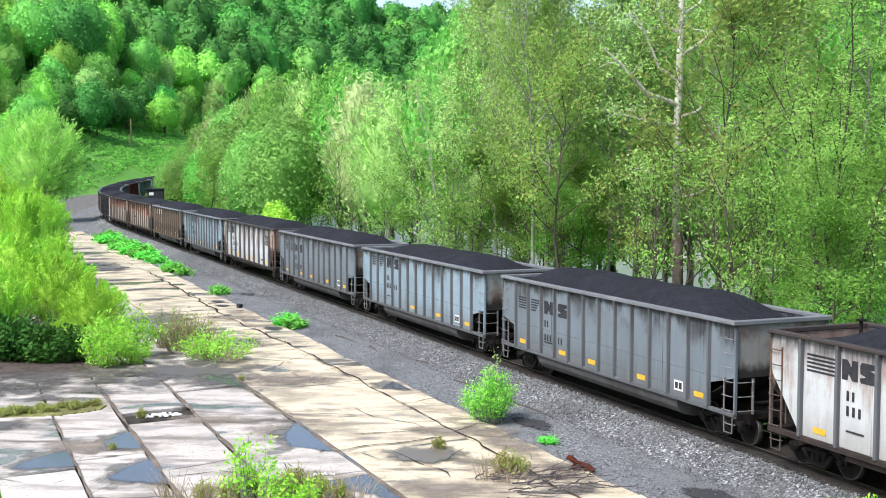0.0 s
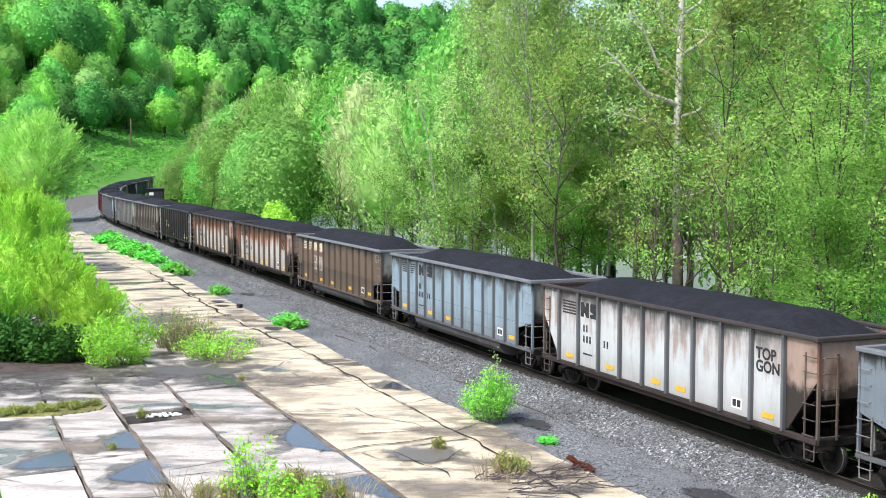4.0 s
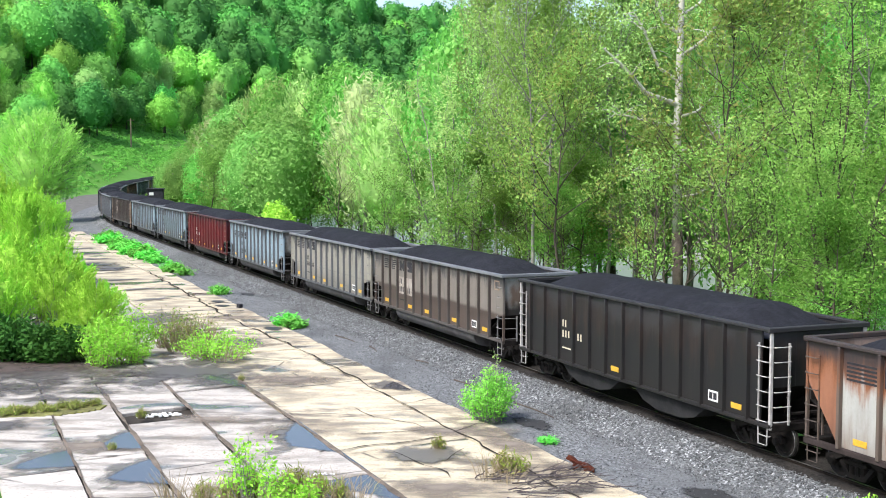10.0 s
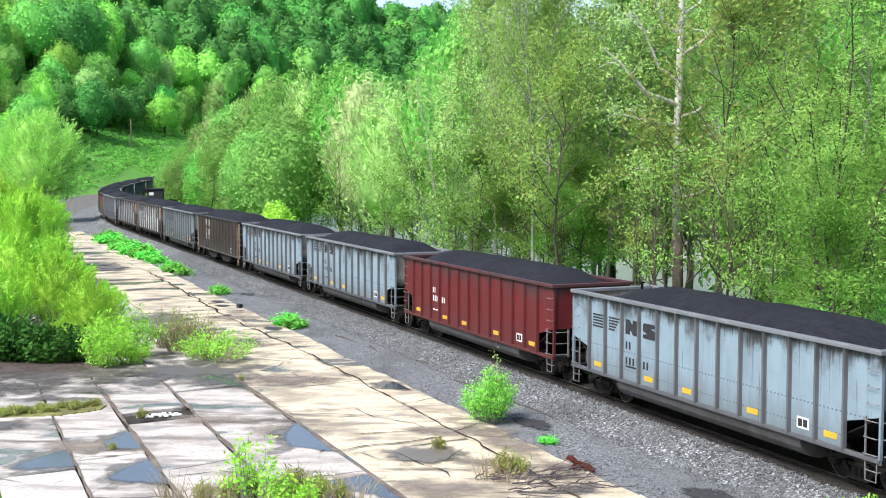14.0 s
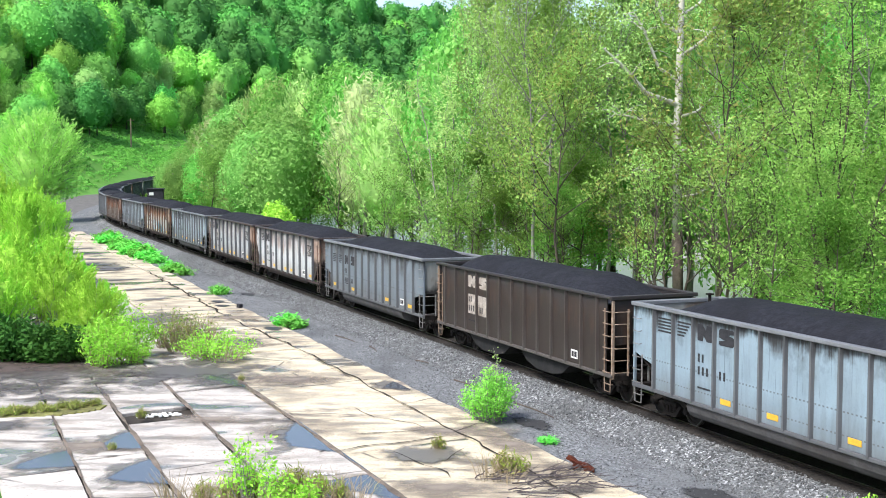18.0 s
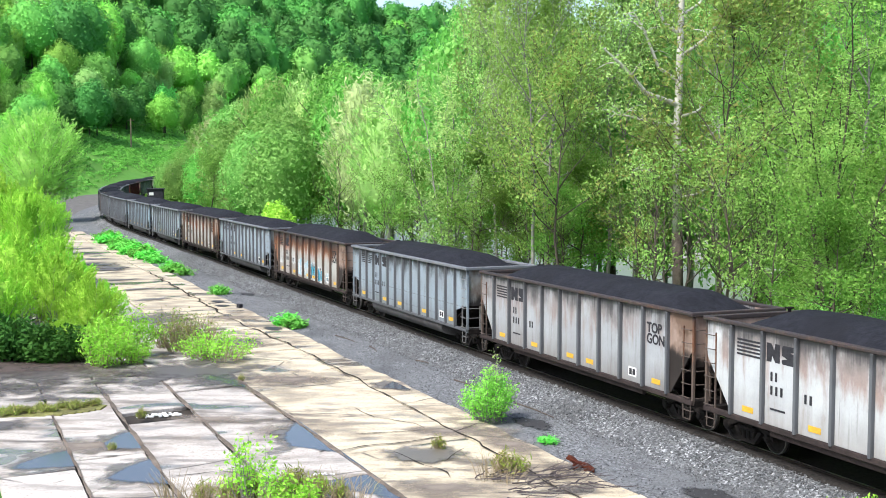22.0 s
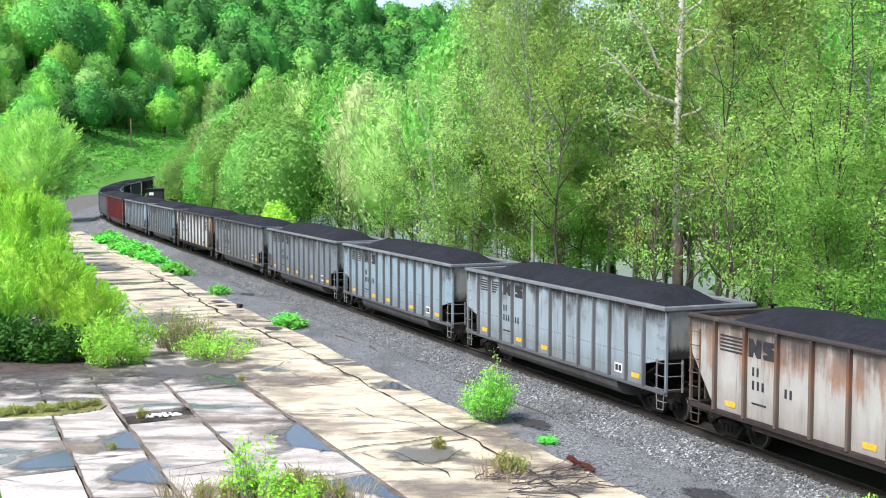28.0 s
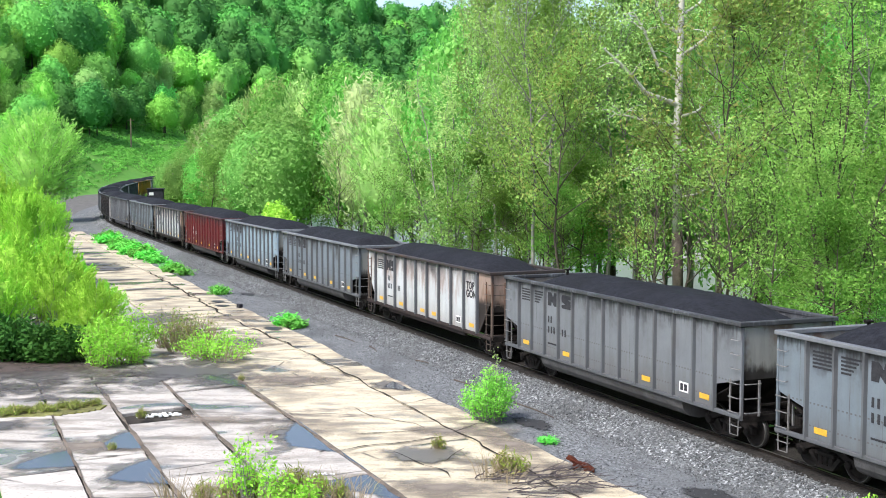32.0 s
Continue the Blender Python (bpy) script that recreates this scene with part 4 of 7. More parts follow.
def build_forest():
    """The belt of trees between the track and the river."""
    full = dict(limbs=17, subs=6, tips=5, slim=0.42, size=0.135)
    oak = tree_model("tree", "tall spring tree with sparse light green leaves", "tree", LEAF_SPRING, BARK, seed=1, h=20, base=0.27, radius=5.6, leaves=12, bare=0.40, trunk_r=0.15, spread=0.42, rise=0.8, **full)
    fan = fan_tree("tree", "tall tree with several wavering grey stems and light green leaves", LEAF_PALE, BARK, 2, 20, 5.2, 6, 30, 16, 0.135, 0.08, 0.42, 0.27)
    pale = tree_model("tree", "tall tree with pale yellow-green young leaves and visible limbs", "tree", LEAF_PALE, BARK, seed=2, h=20, base=0.26, radius=5.2, leaves=12, bare=0.40, trunk_r=0.14, spread=0.40, rise=0.95, **full)
    olive = tree_model("tree", "olive-green tree with reddish young leaves", "tree", LEAF_OLIVE, DARKBARK, seed=3, h=18, base=0.26, radius=5.4, leaves=12, bare=0.42, trunk_r=0.14, spread=0.42, rise=0.9, **full)
    lush = fan_tree("tree", "bushy young tree with fresh bright green leaves", LEAF_GREEN, DARKBARK, 8, 8.5, 3.0, 7, 16, 22, 0.085, 0.05, 0.5, 0.3)
    green = heaped_tree("tree", "leafy bright green tree", LEAF_GREEN, DARKBARK, 4, 16, 0.10, 5.0, 80, 4600, 0.25, 0.22, 0.75, 0.5)
    bright = heaped_tree("tree", "fresh yellow-green leafy tree", LEAF_BELT, BARK, 5, 15, 0.08, 4.8, 76, 4600, 0.25, 0.2, 0.75, 0.5)
    bud = feather_tree("tree", "tree in pale brownish bud with fine grey limbs", LEAF_BROWN, BARK, 6, 17, 0.08, 4.6, 220, 14, 0.27, 0.2, 0.22, 1.0, 0.75, 0.016, 2)
    oak_far = heaped_tree("tree", "rounded light green spring tree", LEAF_BELT, BARK, 12, 17, 0.10, 5.0, 90, 4800, 0.24, 0.24, 0.8, 0.45)
    pale_far = feather_tree("tree", "pale yellow-green spring tree with grey limbs", LEAF_PALE, BARK, 13, 18, 0.06, 4.7, 220, 16, 0.28, 0.22, 0.28, 0.8, 0.75, 0.016, 3)
    thin = tree_model("tree", "slender understorey tree with dark trunk and loose leaves", "tree", LEAF_UNDER, DARKBARK, seed=7, h=10, base=0.3, radius=3.2, limbs=12, subs=4, tips=3, leaves=26, size=0.085, trunk_r=0.10, spread=0.4, lean=0.02, slim=0.5)
    close = fan_tree("tree", "tree with dark twisting limbs and fine olive-green leaves", LEAF_SPRING, DARKBARK, 17, 20, 5.0, 7, 36, 34, 0.082, 0.08, 0.42, 0.24)
    R = random.Random(21)
    near = [oak, pale, fan, olive, pale, oak, fan]
    mid = [green, pale_far, bright, bud, oak_far, green, bright, pale_far, oak_far]
    spots = []
    tries = 0
    while len(spots) < 66 and tries < 6000:
        tries += 1
        s = R.uniform(-215, 30)
        a = R.uniform(8.5, 25)
        if all((s - t) ** 2 + (a - b) ** 2 * 1.6 > (4.6 if s > -40 else 5.8) ** 2 for t, b, _ in spots):
            spots.append((s, a, 0))
    spots = [q for q in spots if not (-68 < q[0] < -44 and q[1] < 14)]
    tall = {oak: 20, fan: 20, pale: 20, olive: 18, green: 16, bright: 15, bud: 17, oak_far: 17, pale_far: 18}
    for k, (s, a, _) in enumerate(spots):
        x, y, _ = on_track(s, a)
        if 0.100 < x / y < 0.228 and y < 80:
            continue
        if s > -40:
            m = R.choice(near)
            big = wide = R.uniform(1.0, 1.2)
            if a < 11:
                big = wide = wide * 0.8
            if y < 53:
                m = close
        else:
            m = mid[k % len(mid)]
            want = belt_height(x, y)
            want *= R.uniform(0.86, 1.0) if a > 14 else R.uniform(0.5, 0.8)
            big = min(25.0, max(6.0, want)) / tall[m]
            wide = min(1.05, max(0.62, big)) * R.uniform(0.9, 1.1)
        c = copy_thing(m, pose(x, y, land(x, y) - 0.1, 0, 0, R.uniform(0, 360)))
        c.scale = (wide, wide, big)
        tagged(c, group="trees along the track")
    for k in range(36):
        s, a = R.uniform(-120, 30) if k < 26 else R.uniform(-25, 32), R.uniform(7.5, 22)
        x, y, _ = on_track(s, a)
        big = R.uniform(0.7, 1.15)
        if 0.17 < x / y < 0.218 or (-70 < s < -42 and a < 14):
            continue
        c = copy_thing(thin, pose(x, y, land(x, y) - 0.1, 0, 0, R.uniform(0, 360)))
        c.scale = (big, big, big)
        tagged(c, group="trees along the track")
    whip = tree_model("tree", "slender dark-stemmed young tree with few leaves", "tree", LEAF_SPRING, DARKBARK, seed=15, h=9, base=0.3, radius=2.3, limbs=10, subs=4, tips=3, leaves=14, size=0.072, trunk_r=0.095, spread=0.3, rise=0.9, lean=0.015, bare=0.8)
    for k in range(26):
        x, y, _ = on_track(R.uniform(-48, 24), R.uniform(6.0, 12.5))
        big = R.uniform(0.75, 1.2)
        c = copy_thing(whip, pose(x, y, land(x, y) - 0.1, 0, 0, R.uniform(0, 360)))
        c.scale = (big, big, big)
        tagged(c, group="trees along the track")
    drop(whip)
    low = shrub_model("shrub", "green leafy shrub at the foot of the trees", LEAF_UNDER, DARKBARK, 31, 3.0, 2.0, 26, 50, 0.16, 0.25)
    low2 = shrub_model("shrub", "dull green straggling shrub at the foot of the trees", LEAF_UNDER, BARK, 32, 3.4, 2.2, 24, 50, 0.15, 0.3)
    for k in range(84):
        s, a = R.uniform(-215, 30), R.uniform(5.4, 9.8)
        if -66 < s < -44:
            continue
        if s > -45:
            a += 1.6
            if s > 2 or R.random() < 0.45:
                continue
        x, y, _ = on_track(s, a)
        big = R.uniform(0.7, 1.3)
        c = copy_thing((low, low2)[k % 2], pose(x, y, land(x, y) - 0.1, 0, 0, R.uniform(0, 360)))
        c.scale = (big, big, big)
        tagged(c, group="shrubs along the track")
    for m, x, y, wide, big in ((pale, 10.6, 78, 1.15, 1.22), (pale, 4.0, 90, 0.95, 1.3), (fan, 7.6, 84, 0.9, 1.3), (oak, 5.2, 70, 0.8, 1.25), (olive, 6.2, 66, 0.75, 0.85), (olive, 11.2, 64.5, 0.7, 0.62), (oak, 15.4, 68, 0.8, 1.25), (green, 14.6, 90, 1.0, 1.2), (green, 10.2, 90, 0.9, 1.15), (close, 17.6, 57.5, 0.95, 0.95), (fan, 12.0, 94, 1.1, 1.5), (pale, 2.4, 93, 0.8, 1.2), (pale, 17.0, 92, 1.0, 1.5), (green, 12.4, 88, 1.0, 1.22), (green, 21, 80, 1.0, 1.25), (bright, 27, 72, 1.1, 1.5), (bright, 33, 66, 1.1, 1.5), (green, 24.5, 76, 1.0, 1.4), (bright, 3, 96, 1.0, 1.5), (bright, 9, 92, 1.0, 1.5),
                               (bright, 17.5, 86, 1.1, 1.6), (bud, -5.4, 128, 1.1, 1.2), (bud, -3.2, 124, 1.0, 1.15)):
        c = copy_thing(m, pose(x, y, land(x, y) - 0.1, 0, 0, 50 * y))
        c.scale = (wide, wide, big)
        tagged(c, group="trees along the track")
    for x, y, big in ((16.0, 46, 0.6), (18.6, 50, 0.8), (19.2, 47, 0.7)):
        c = copy_thing(lush, pose(x, y, land(x, y) - 0.1, 0, 0, 70 * x))
        c.scale = (big, big, big)
        tagged(c, group="trees along the track")
    for m in (lush, close, fan, oak, pale, olive, bright, bud, thin, low, low2, green, oak_far, pale_far):
        drop(m)
    syc = tagged(new("sycamore_tree"), "tall tree with a pale peeling trunk and long bare limbs", "tree")
    wood, ends = Build(), []
    foot = Build().tube([(0.12, 0, -0.3), (0.04, 0, 3.0), (-0.02, 0, 6.0)], [0.37, 0.29, 0.27], 9)
    wood.tube([(-0.02, 0, 6.0), (-0.12, 0, 10), (0.0, 0, 16), (0.1, 0, 24)], [0.262, 0.23, 0.18, 0.08], 9)
    for z, dx, dy, lift, r in ((12.6, -4.2, -1.6, 2.8, 0.15), (11.6, -3.6, -1.8, 0.5, 0.09), (13.8, -2.6, -0.6, 3.6, 0.11), (12.0, 1.7, -1.2, 1.3, 0.09), (8.8, -2.6, -2.0, 0.5, 0.08), (15.1, 2.8, -0.4, 3.2, 0.11),
                               (16.2, -2.2, -0.8, 3.2, 0.10), (7.8, 2.2, -1.6, 0.9, 0.07), (17.2, 2.4, 1.0, 3.0, 0.09), (10.2, 2.6, -1.2, 1.6, 0.08)):
        tip = Vector((dx, dy, z + lift))
        bend = Vector((dx * 0.45, dy * 0.5, z + lift * 0.25 + R.uniform(-0.2, 0.2)))
        knee = Vector((dx * 0.75, dy * 0.7, z + lift * 0.7 + R.uniform(-0.3, 0.3)))
        wood.tube([(0, 0, z), bend, knee, tip], [r, r * 0.8, r * 0.6, r * 0.25], 6, False)
        for k in range(7):
            o = bend.lerp(tip, R.uniform(0.1, 1.0))
            e = o + Vector((R.uniform(-1, 1), R.uniform(-1, 1), R.uniform(-0.5, 1))) * 1.1
            wood.tube([o, o.lerp(e, 0.5) + Vector((0, 0, 0.12)), e], [r * 0.35, r * 0.25, 0.012], 4, False)
            ends += [tuple(e), tuple(o.lerp(e, 0.6))]
    rng = np.random.default_rng(14)
    c = np.repeat(np.array(ends), 24, 0)
    c = c + rng.normal(size=c.shape) * np.array([0.5, 0.5, 0.4])
    v, f = leaf_tris(rng, c, 0.10, rng.normal(size=c.shape) * 0.3 + np.array([-0.5, -0.6, 0.5]), 0.8, 0.45)
    part("trunk", wood.mesh("trunk", PALEBARK, True), syc)
    part("trunk_foot", foot.mesh("trunk_foot", DARKBARK, True), syc, label="brown flaking bark at the foot of the trunk")
    part("crown", mesh_np("crown", v, f, LEAF_PALE), syc)
    x, y = 12.3, 63.5
    syc.matrix_basis = pose(x, y, land(x, y) - 0.1)
    bb = heaped_tree("shrub", "bright yellow-green bush behind the train", LEAF_LIME, BARK, 33, 6.0, 0.1, 1.75, 26, 2600, 0.14, 0.08, 0.6, 0.5)
    tagged(bb, category="shrub")
    bb.matrix_basis = pose(-13.7, 99.4, land(-13.7, 99.4) - 0.1)


def build_hill():
    """Wooded hillside: the trees at its foot one by one, the rest as far woods."""
    R = random.Random(8)
    kinds = [heaped_crown(50 + k, h, 0.05, r, n, 420, 0.58, 0.5, 0.6, 0.88) for k, (h, r, n) in enumerate(((15, 6.0, 40), (17, 6.4, 54), (13, 5.4, 36), (18, 5.6, 50)))]
    fine = [heaped_crown(60 + k, h, 0.05, r, n, 1900, 0.36, 0.5, 0.55, 0.88) for k, (h, r, n) in enumerate(((15, 5.6, 60), (18, 6.2, 84), (13, 5.4, 46)))]
    fine.append(feather_crown(63, 16, 0.05, 5.0, 150, 12, 0.36, 0.3, 0.8, 0.8)[:2])
    mats = [LEAF_HILL, LEAF_HILLDARK, LEAF_HILLLIGHT, LEAF_HILLPALE, LEAF_HILLBLUE]
    words = ("mid-green", "dark green", "light green", "pale grey-green", "blue-green")
    models = []
    for k, (v, f) in enumerate(fine):
        for m, lab in zip(mats, words):
            root = tagged(new("tree"), "rounded " + lab + " hillside tree", "tree")
            part("trunk", Build().tube([(0, 0, 0), (0.1, 0, 4), (0, 0.1, 9)], [0.22, 0.17, 0.06], 6).mesh("trunk", DARKBARK), root)
            me = mesh_np("crown", v, f, m)
            me.shade_smooth()
            part("crown", me, root)
            models.append(root)
    woods = {k: ([], []) for k in range(5)}
    singles = 0
    spots = []
    grid = 8.4
    for j in range(66):
        for i in range(57):
            y = 215 + j * grid + R.uniform(-3.6, 3.6)
            x = -210 + i * grid + R.uniform(-3.4, 3.4)
            w = aside_of(x, y)
            bearing = x / y
            # Only bearings inside the camera's view are planted
            if w > -36 or y < 225 or bearing < -0.44 or bearing > 0.092:
                continue
            if w > -46 and R.random() < 0.25:
                continue
            spots.append((y, x, w))
    spots.sort()
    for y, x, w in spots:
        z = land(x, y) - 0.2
        # Trees above the camera's sightline, set by bearing, are mostly left out
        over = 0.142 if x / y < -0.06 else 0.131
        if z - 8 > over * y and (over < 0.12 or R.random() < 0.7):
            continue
        big = R.uniform(0.62, 1.2) * (0.8 if w > -60 else 1.0)
        # Darker leaves by camera bearing; the 0.55 term puts deep shade into tree colour
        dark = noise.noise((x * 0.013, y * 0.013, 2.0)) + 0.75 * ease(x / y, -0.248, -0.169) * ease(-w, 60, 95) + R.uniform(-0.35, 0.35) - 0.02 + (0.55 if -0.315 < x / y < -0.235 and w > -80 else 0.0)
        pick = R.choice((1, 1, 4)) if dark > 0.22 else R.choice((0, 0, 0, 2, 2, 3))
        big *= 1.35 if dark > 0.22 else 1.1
        if singles < 150:
            singles += 1
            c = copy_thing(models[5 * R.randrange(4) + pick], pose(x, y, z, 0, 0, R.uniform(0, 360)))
            c.scale = (big, big, big)
            tagged(c, group="hillside trees")
            continue
        v, f = kinds[R.randrange(4)]
        g = R.uniform(0, 6.28)
        rot = np.array([[math.cos(g), -math.sin(g), 0], [math.sin(g), math.cos(g), 0], [0, 0, 1]]) * big
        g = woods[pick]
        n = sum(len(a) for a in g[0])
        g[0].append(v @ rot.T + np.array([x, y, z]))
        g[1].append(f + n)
    for k in range(270):
        s, a = R.uniform(-330, 40), R.uniform(82, 175)
        x, y, _ = on_track(s, a)
        v, f = kinds[R.randrange(4)]
        big = R.uniform(1.0, 1.5)
        g = woods[R.choice((3, 3, 3, 4) if y < 150 else (1, 4, 1, 4, 0))]
        n = sum(len(q) for q in g[0])
        g[0].append(v * big + np.array([x, y, land(x, y) - 0.3]))
        g[1].append(f + n)
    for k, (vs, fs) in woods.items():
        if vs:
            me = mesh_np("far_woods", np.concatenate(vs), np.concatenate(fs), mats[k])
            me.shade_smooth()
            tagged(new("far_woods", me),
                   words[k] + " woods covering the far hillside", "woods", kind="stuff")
    for m in models:
        drop(m)
    # brush on the lower slope
    rng = np.random.default_rng(77)
    cs, us = [], []
    for k in range(4300):
        s, a = R.uniform(-340, -165), -R.uniform(7, 72)
        if k >= 3600:
            s, a = R.uniform(-340, -270), -R.uniform(7, 42)
        if a > -21 and s > -272:
            continue
        x, y, _ = on_track(s, a)
        if y < 212:
            continue
        r = R.uniform(0.6, 1.5)
        d = rng.normal(size=(34, 3))
        d[:, 2] = np.abs(d[:, 2])
        d /= np.linalg.norm(d, axis=1)[:, None]
        cs.append(np.array([x, y, land(x, y)]) + d * r * np.array([1, 1, 0.75]))
        us.append(d)
    v, f = leaf_quads(rng, np.concatenate(cs), 0.21, 0.2, np.concatenate(us), 0.8)
    tagged(new("brush", mesh_np("brush", v, f, LEAF_BRUSH)), "low green brush covering the lower slope", "brush", kind="stuff")


def build_yard_plants():
    """Saplings, bushes and weeds on and beside the concrete."""
    R = random.Random(4)
    tall = shrub_model("sapling_clump", "tall bright yellow-green willow saplings", LEAF_BRIGHT, BARK, 41, 7.0, 2.7, 70, 1, 0.125, 0.2, 0.2, "sapling", 0.4)
    wide = shrub_model("bush", "spreading bright green bush", LEAF_BRIGHT, BARK, 42, 4.8, 2.3, 64, 1, 0.10, 0.20, 0.5, slim=0.4, cover=0.3)
    for model, seed, h, r, plumes, leaves in ((tall, 81, 7.2, 2.5, 150, 56), (wide, 82, 4.9, 2.1, 120, 56)):
        old = [o for o in model.children if o.name.startswith("foliage")][0]
        bpy.data.objects.remove(old)
        fc = feather_crown(seed, h, 0.02, r, plumes, leaves, 0.105, 0.26, 1.0, 0.62)
        part("foliage", mesh_np("foliage", fc[0], fc[1], LEAF_BRIGHT), model)
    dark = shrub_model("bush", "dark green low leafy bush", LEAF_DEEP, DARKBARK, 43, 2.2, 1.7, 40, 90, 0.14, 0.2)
    lime = shrub_model("bush", "lime-green sprawling bush on bare concrete", LEAF_BRIGHT, STALK, 44, 2.5, 1.15, 22, 80, 0.08, 0.13, 1.7, slim=0.4, cover=0.05)
    dry = shrub_model("dead_bush", "dry brown stalks with a few leaves", LEAF_OLIVE, STALK, 45, 2.1, 1.3, 70, 8, 0.06, 0.16, 0.8)
    weak = shrub_model("bush", "thin yellow-green weed bush", LEAF_BRIGHT, STALK, 46, 1.6, 1.8, 40, 26, 0.065, 0.12, 0.8)
    def put(model, x, y, big=1.0, high=1.0, group="yard bushes"):
        c = copy_thing(model, pose(x, y, -0.62 if aside_of(x, y) > -28 else land(x, y) - 0.05, 0, 0, R.uniform(0, 360)))
        c.scale = (big, big, big * high)
        tagged(c, group=group)
    for x, y, b, hgt in ((-29.0, 84, 0.95, 1.12), (-32.5, 88, 1.0, 1.15), (-26.6, 83, 0.7, 0.82), (-36, 94, 1.1, 1.1), (-32.5, 99, 0.9, 0.9), (-26.2, 75, 0.6, 0.75), (-29, 77, 0.75, 0.85), (-37, 104, 1.0, 0.9), (-36, 111, 0.9, 0.9)):
        put(tall, x, y, b, hgt)
    for x, y, b, hgt in ((-18.2, 57, 0.95, 0.95), (-21.5, 60, 1.05, 1.0), (-15.9, 54.5, 0.72, 0.95), (-14.9, 53.2, 0.5, 0.72), (-16.6, 53.0, 0.5, 0.7), (-20.6, 66, 0.85, 0.9), (-24, 68, 1.0, 0.95), (-20.3, 55, 0.9, 0.85), (-17.0, 60.5, 0.7, 0.75)):
        put(wide, x, y, b, hgt)
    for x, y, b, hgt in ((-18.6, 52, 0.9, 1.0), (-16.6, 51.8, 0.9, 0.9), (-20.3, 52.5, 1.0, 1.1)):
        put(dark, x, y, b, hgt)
    for x, y, b, hgt in ((-14.2, 50.3, 1.0, 1.0), (-13.2, 51.0, 0.8, 0.8), (-13.6, 53.0, 1.0, 1.1)):
        put(lime, x, y, b, hgt)
    for x, y, b in ((-11.9, 54.6, 1.0), (-11.2, 56.0, 0.9), (-12.6, 55.6, 1.0)):
        put(dry, x, y, b)
    for x, y, b in ((-9.6, 52.0, 1.0), (-10.4, 52.8, 0.9)):
        put(weak, x, y, b)
    for m in (tall, wide, dark, dry, weak, lime):
        drop(m)
    dead = Build()
    for x, y in ((-6.0, 29.9), (-5.4, 29.6), (-6.6, 29.6), (-3.2, 29.9), (-2.7, 30.4), (-3.5, 30.6), (-5.2, 30.5), (1.2, 32.3), (1.7, 32.0), (-4.2, 29.2), (-2.2, 30.0), (-6.9, 30.2)):
        for k in range(26):
            u, w, h = R.gauss(0, 0.16), R.gauss(0, 0.16), R.uniform(0.3, 0.8)
            dead.tube([(x + u, y + w, -0.56), (x + u * 1.5, y + w * 1.5, -0.56 + 0.6 * h), (x + u * 2.2 + R.gauss(0, 0.06), y + w * 2.2, -0.56 + h)], [0.010, 0.008, 0.004], 3, False)
    tagged(new("dead_weeds", dead.mesh("dead_weeds", STALK)), "dry grey-brown weed stalks in the concrete joints", "weeds", kind="stuff")
    lone = shrub_model("bush", "small bright green bush growing beside the lane", LEAF_FRESH, BARK, 47, 1.95, 0.98, 60, 80, 0.05, 0.11)
    lone.matrix_basis = pose(1.5, 39.9, -0.6)
    tuft = shrub_model("sapling", "single taller leafy shoot rising from the bush", LEAF_PALE, BARK, 48, 2.5, 0.15, 3, 40, 0.05, 0.07)
    tuft.matrix_basis = pose(1.75, 39.9, -0.6)
    front = shrub_model("sapling", "young bright green sapling growing through the concrete", LEAF_BRIGHT, BARK, 49, 2.0, 0.8, 16, 50, 0.06, 0.12, cover=0.22)
    front.matrix_basis = pose(-4.75, 29.6, -0.6)
    front2 = shrub_model("weed", "broad-leaved bright green weed", LEAF_BRIGHT, STALK, 50, 0.9, 0.8, 20, 40, 0.065, 0.12, category="weed")
    front2.matrix_basis = pose(-3.7, 29.3, -0.6)
    corner = shrub_model("weed", "leafy yellow-green weed on the ballast shoulder", LEAF_BRIGHT, STALK, 53, 1.25, 0.5, 12, 40, 0.06, 0.1, category="weed")
    corner.matrix_basis = pose(9.65, 27.2, -0.62)
    corner2 = copy_thing(corner, pose(8.75, 27.0, -0.72, 0, 0, 80))
    herb = shrub_model("weed", "low green weed patch at the edge of the concrete", LEAF_BRUSH, STALK, 51, 0.62, 0.85, 24, 34, 0.11, 0.12, category="weed", up=1.0)
    for s, a, b in ((-72, -4.7, 1.7), (-69, -4.9, 1.8), (-66, -4.8, 1.6), (-62.5, -4.6, 1.5), (-59, -4.9, 1.2), (-75, -5.2, 1.6), (-80, -4.7, 1.6), (-47, -4.6, 1.0), (-50, -4.9, 1.1), (-53, -4.7, 1.0), (-33, -5.1, 0.9), (-16.8, -5.0, 1.0), (-15.6, -4.9, 0.9), (-85, -5, 1.8), (-90, -4.6, 1.8), (12.4, -4.7, 0.4)):
        x, y, _ = on_track(s, a)
        c = copy_thing(herb, pose(x, y, -0.62, 0, 0, R.uniform(0, 360)))
        c.scale = (b, b, b)
        tagged(c, group="weeds along the lane")
    drop(herb)
    grass = shrub_model("grass_tuft", "tuft of dry yellow-green grass", GRASSY, STALK, 52, 0.6, 0.35, 40, 5, 0.11, 0.05, category="grass", slim=0.12, up=0.0)
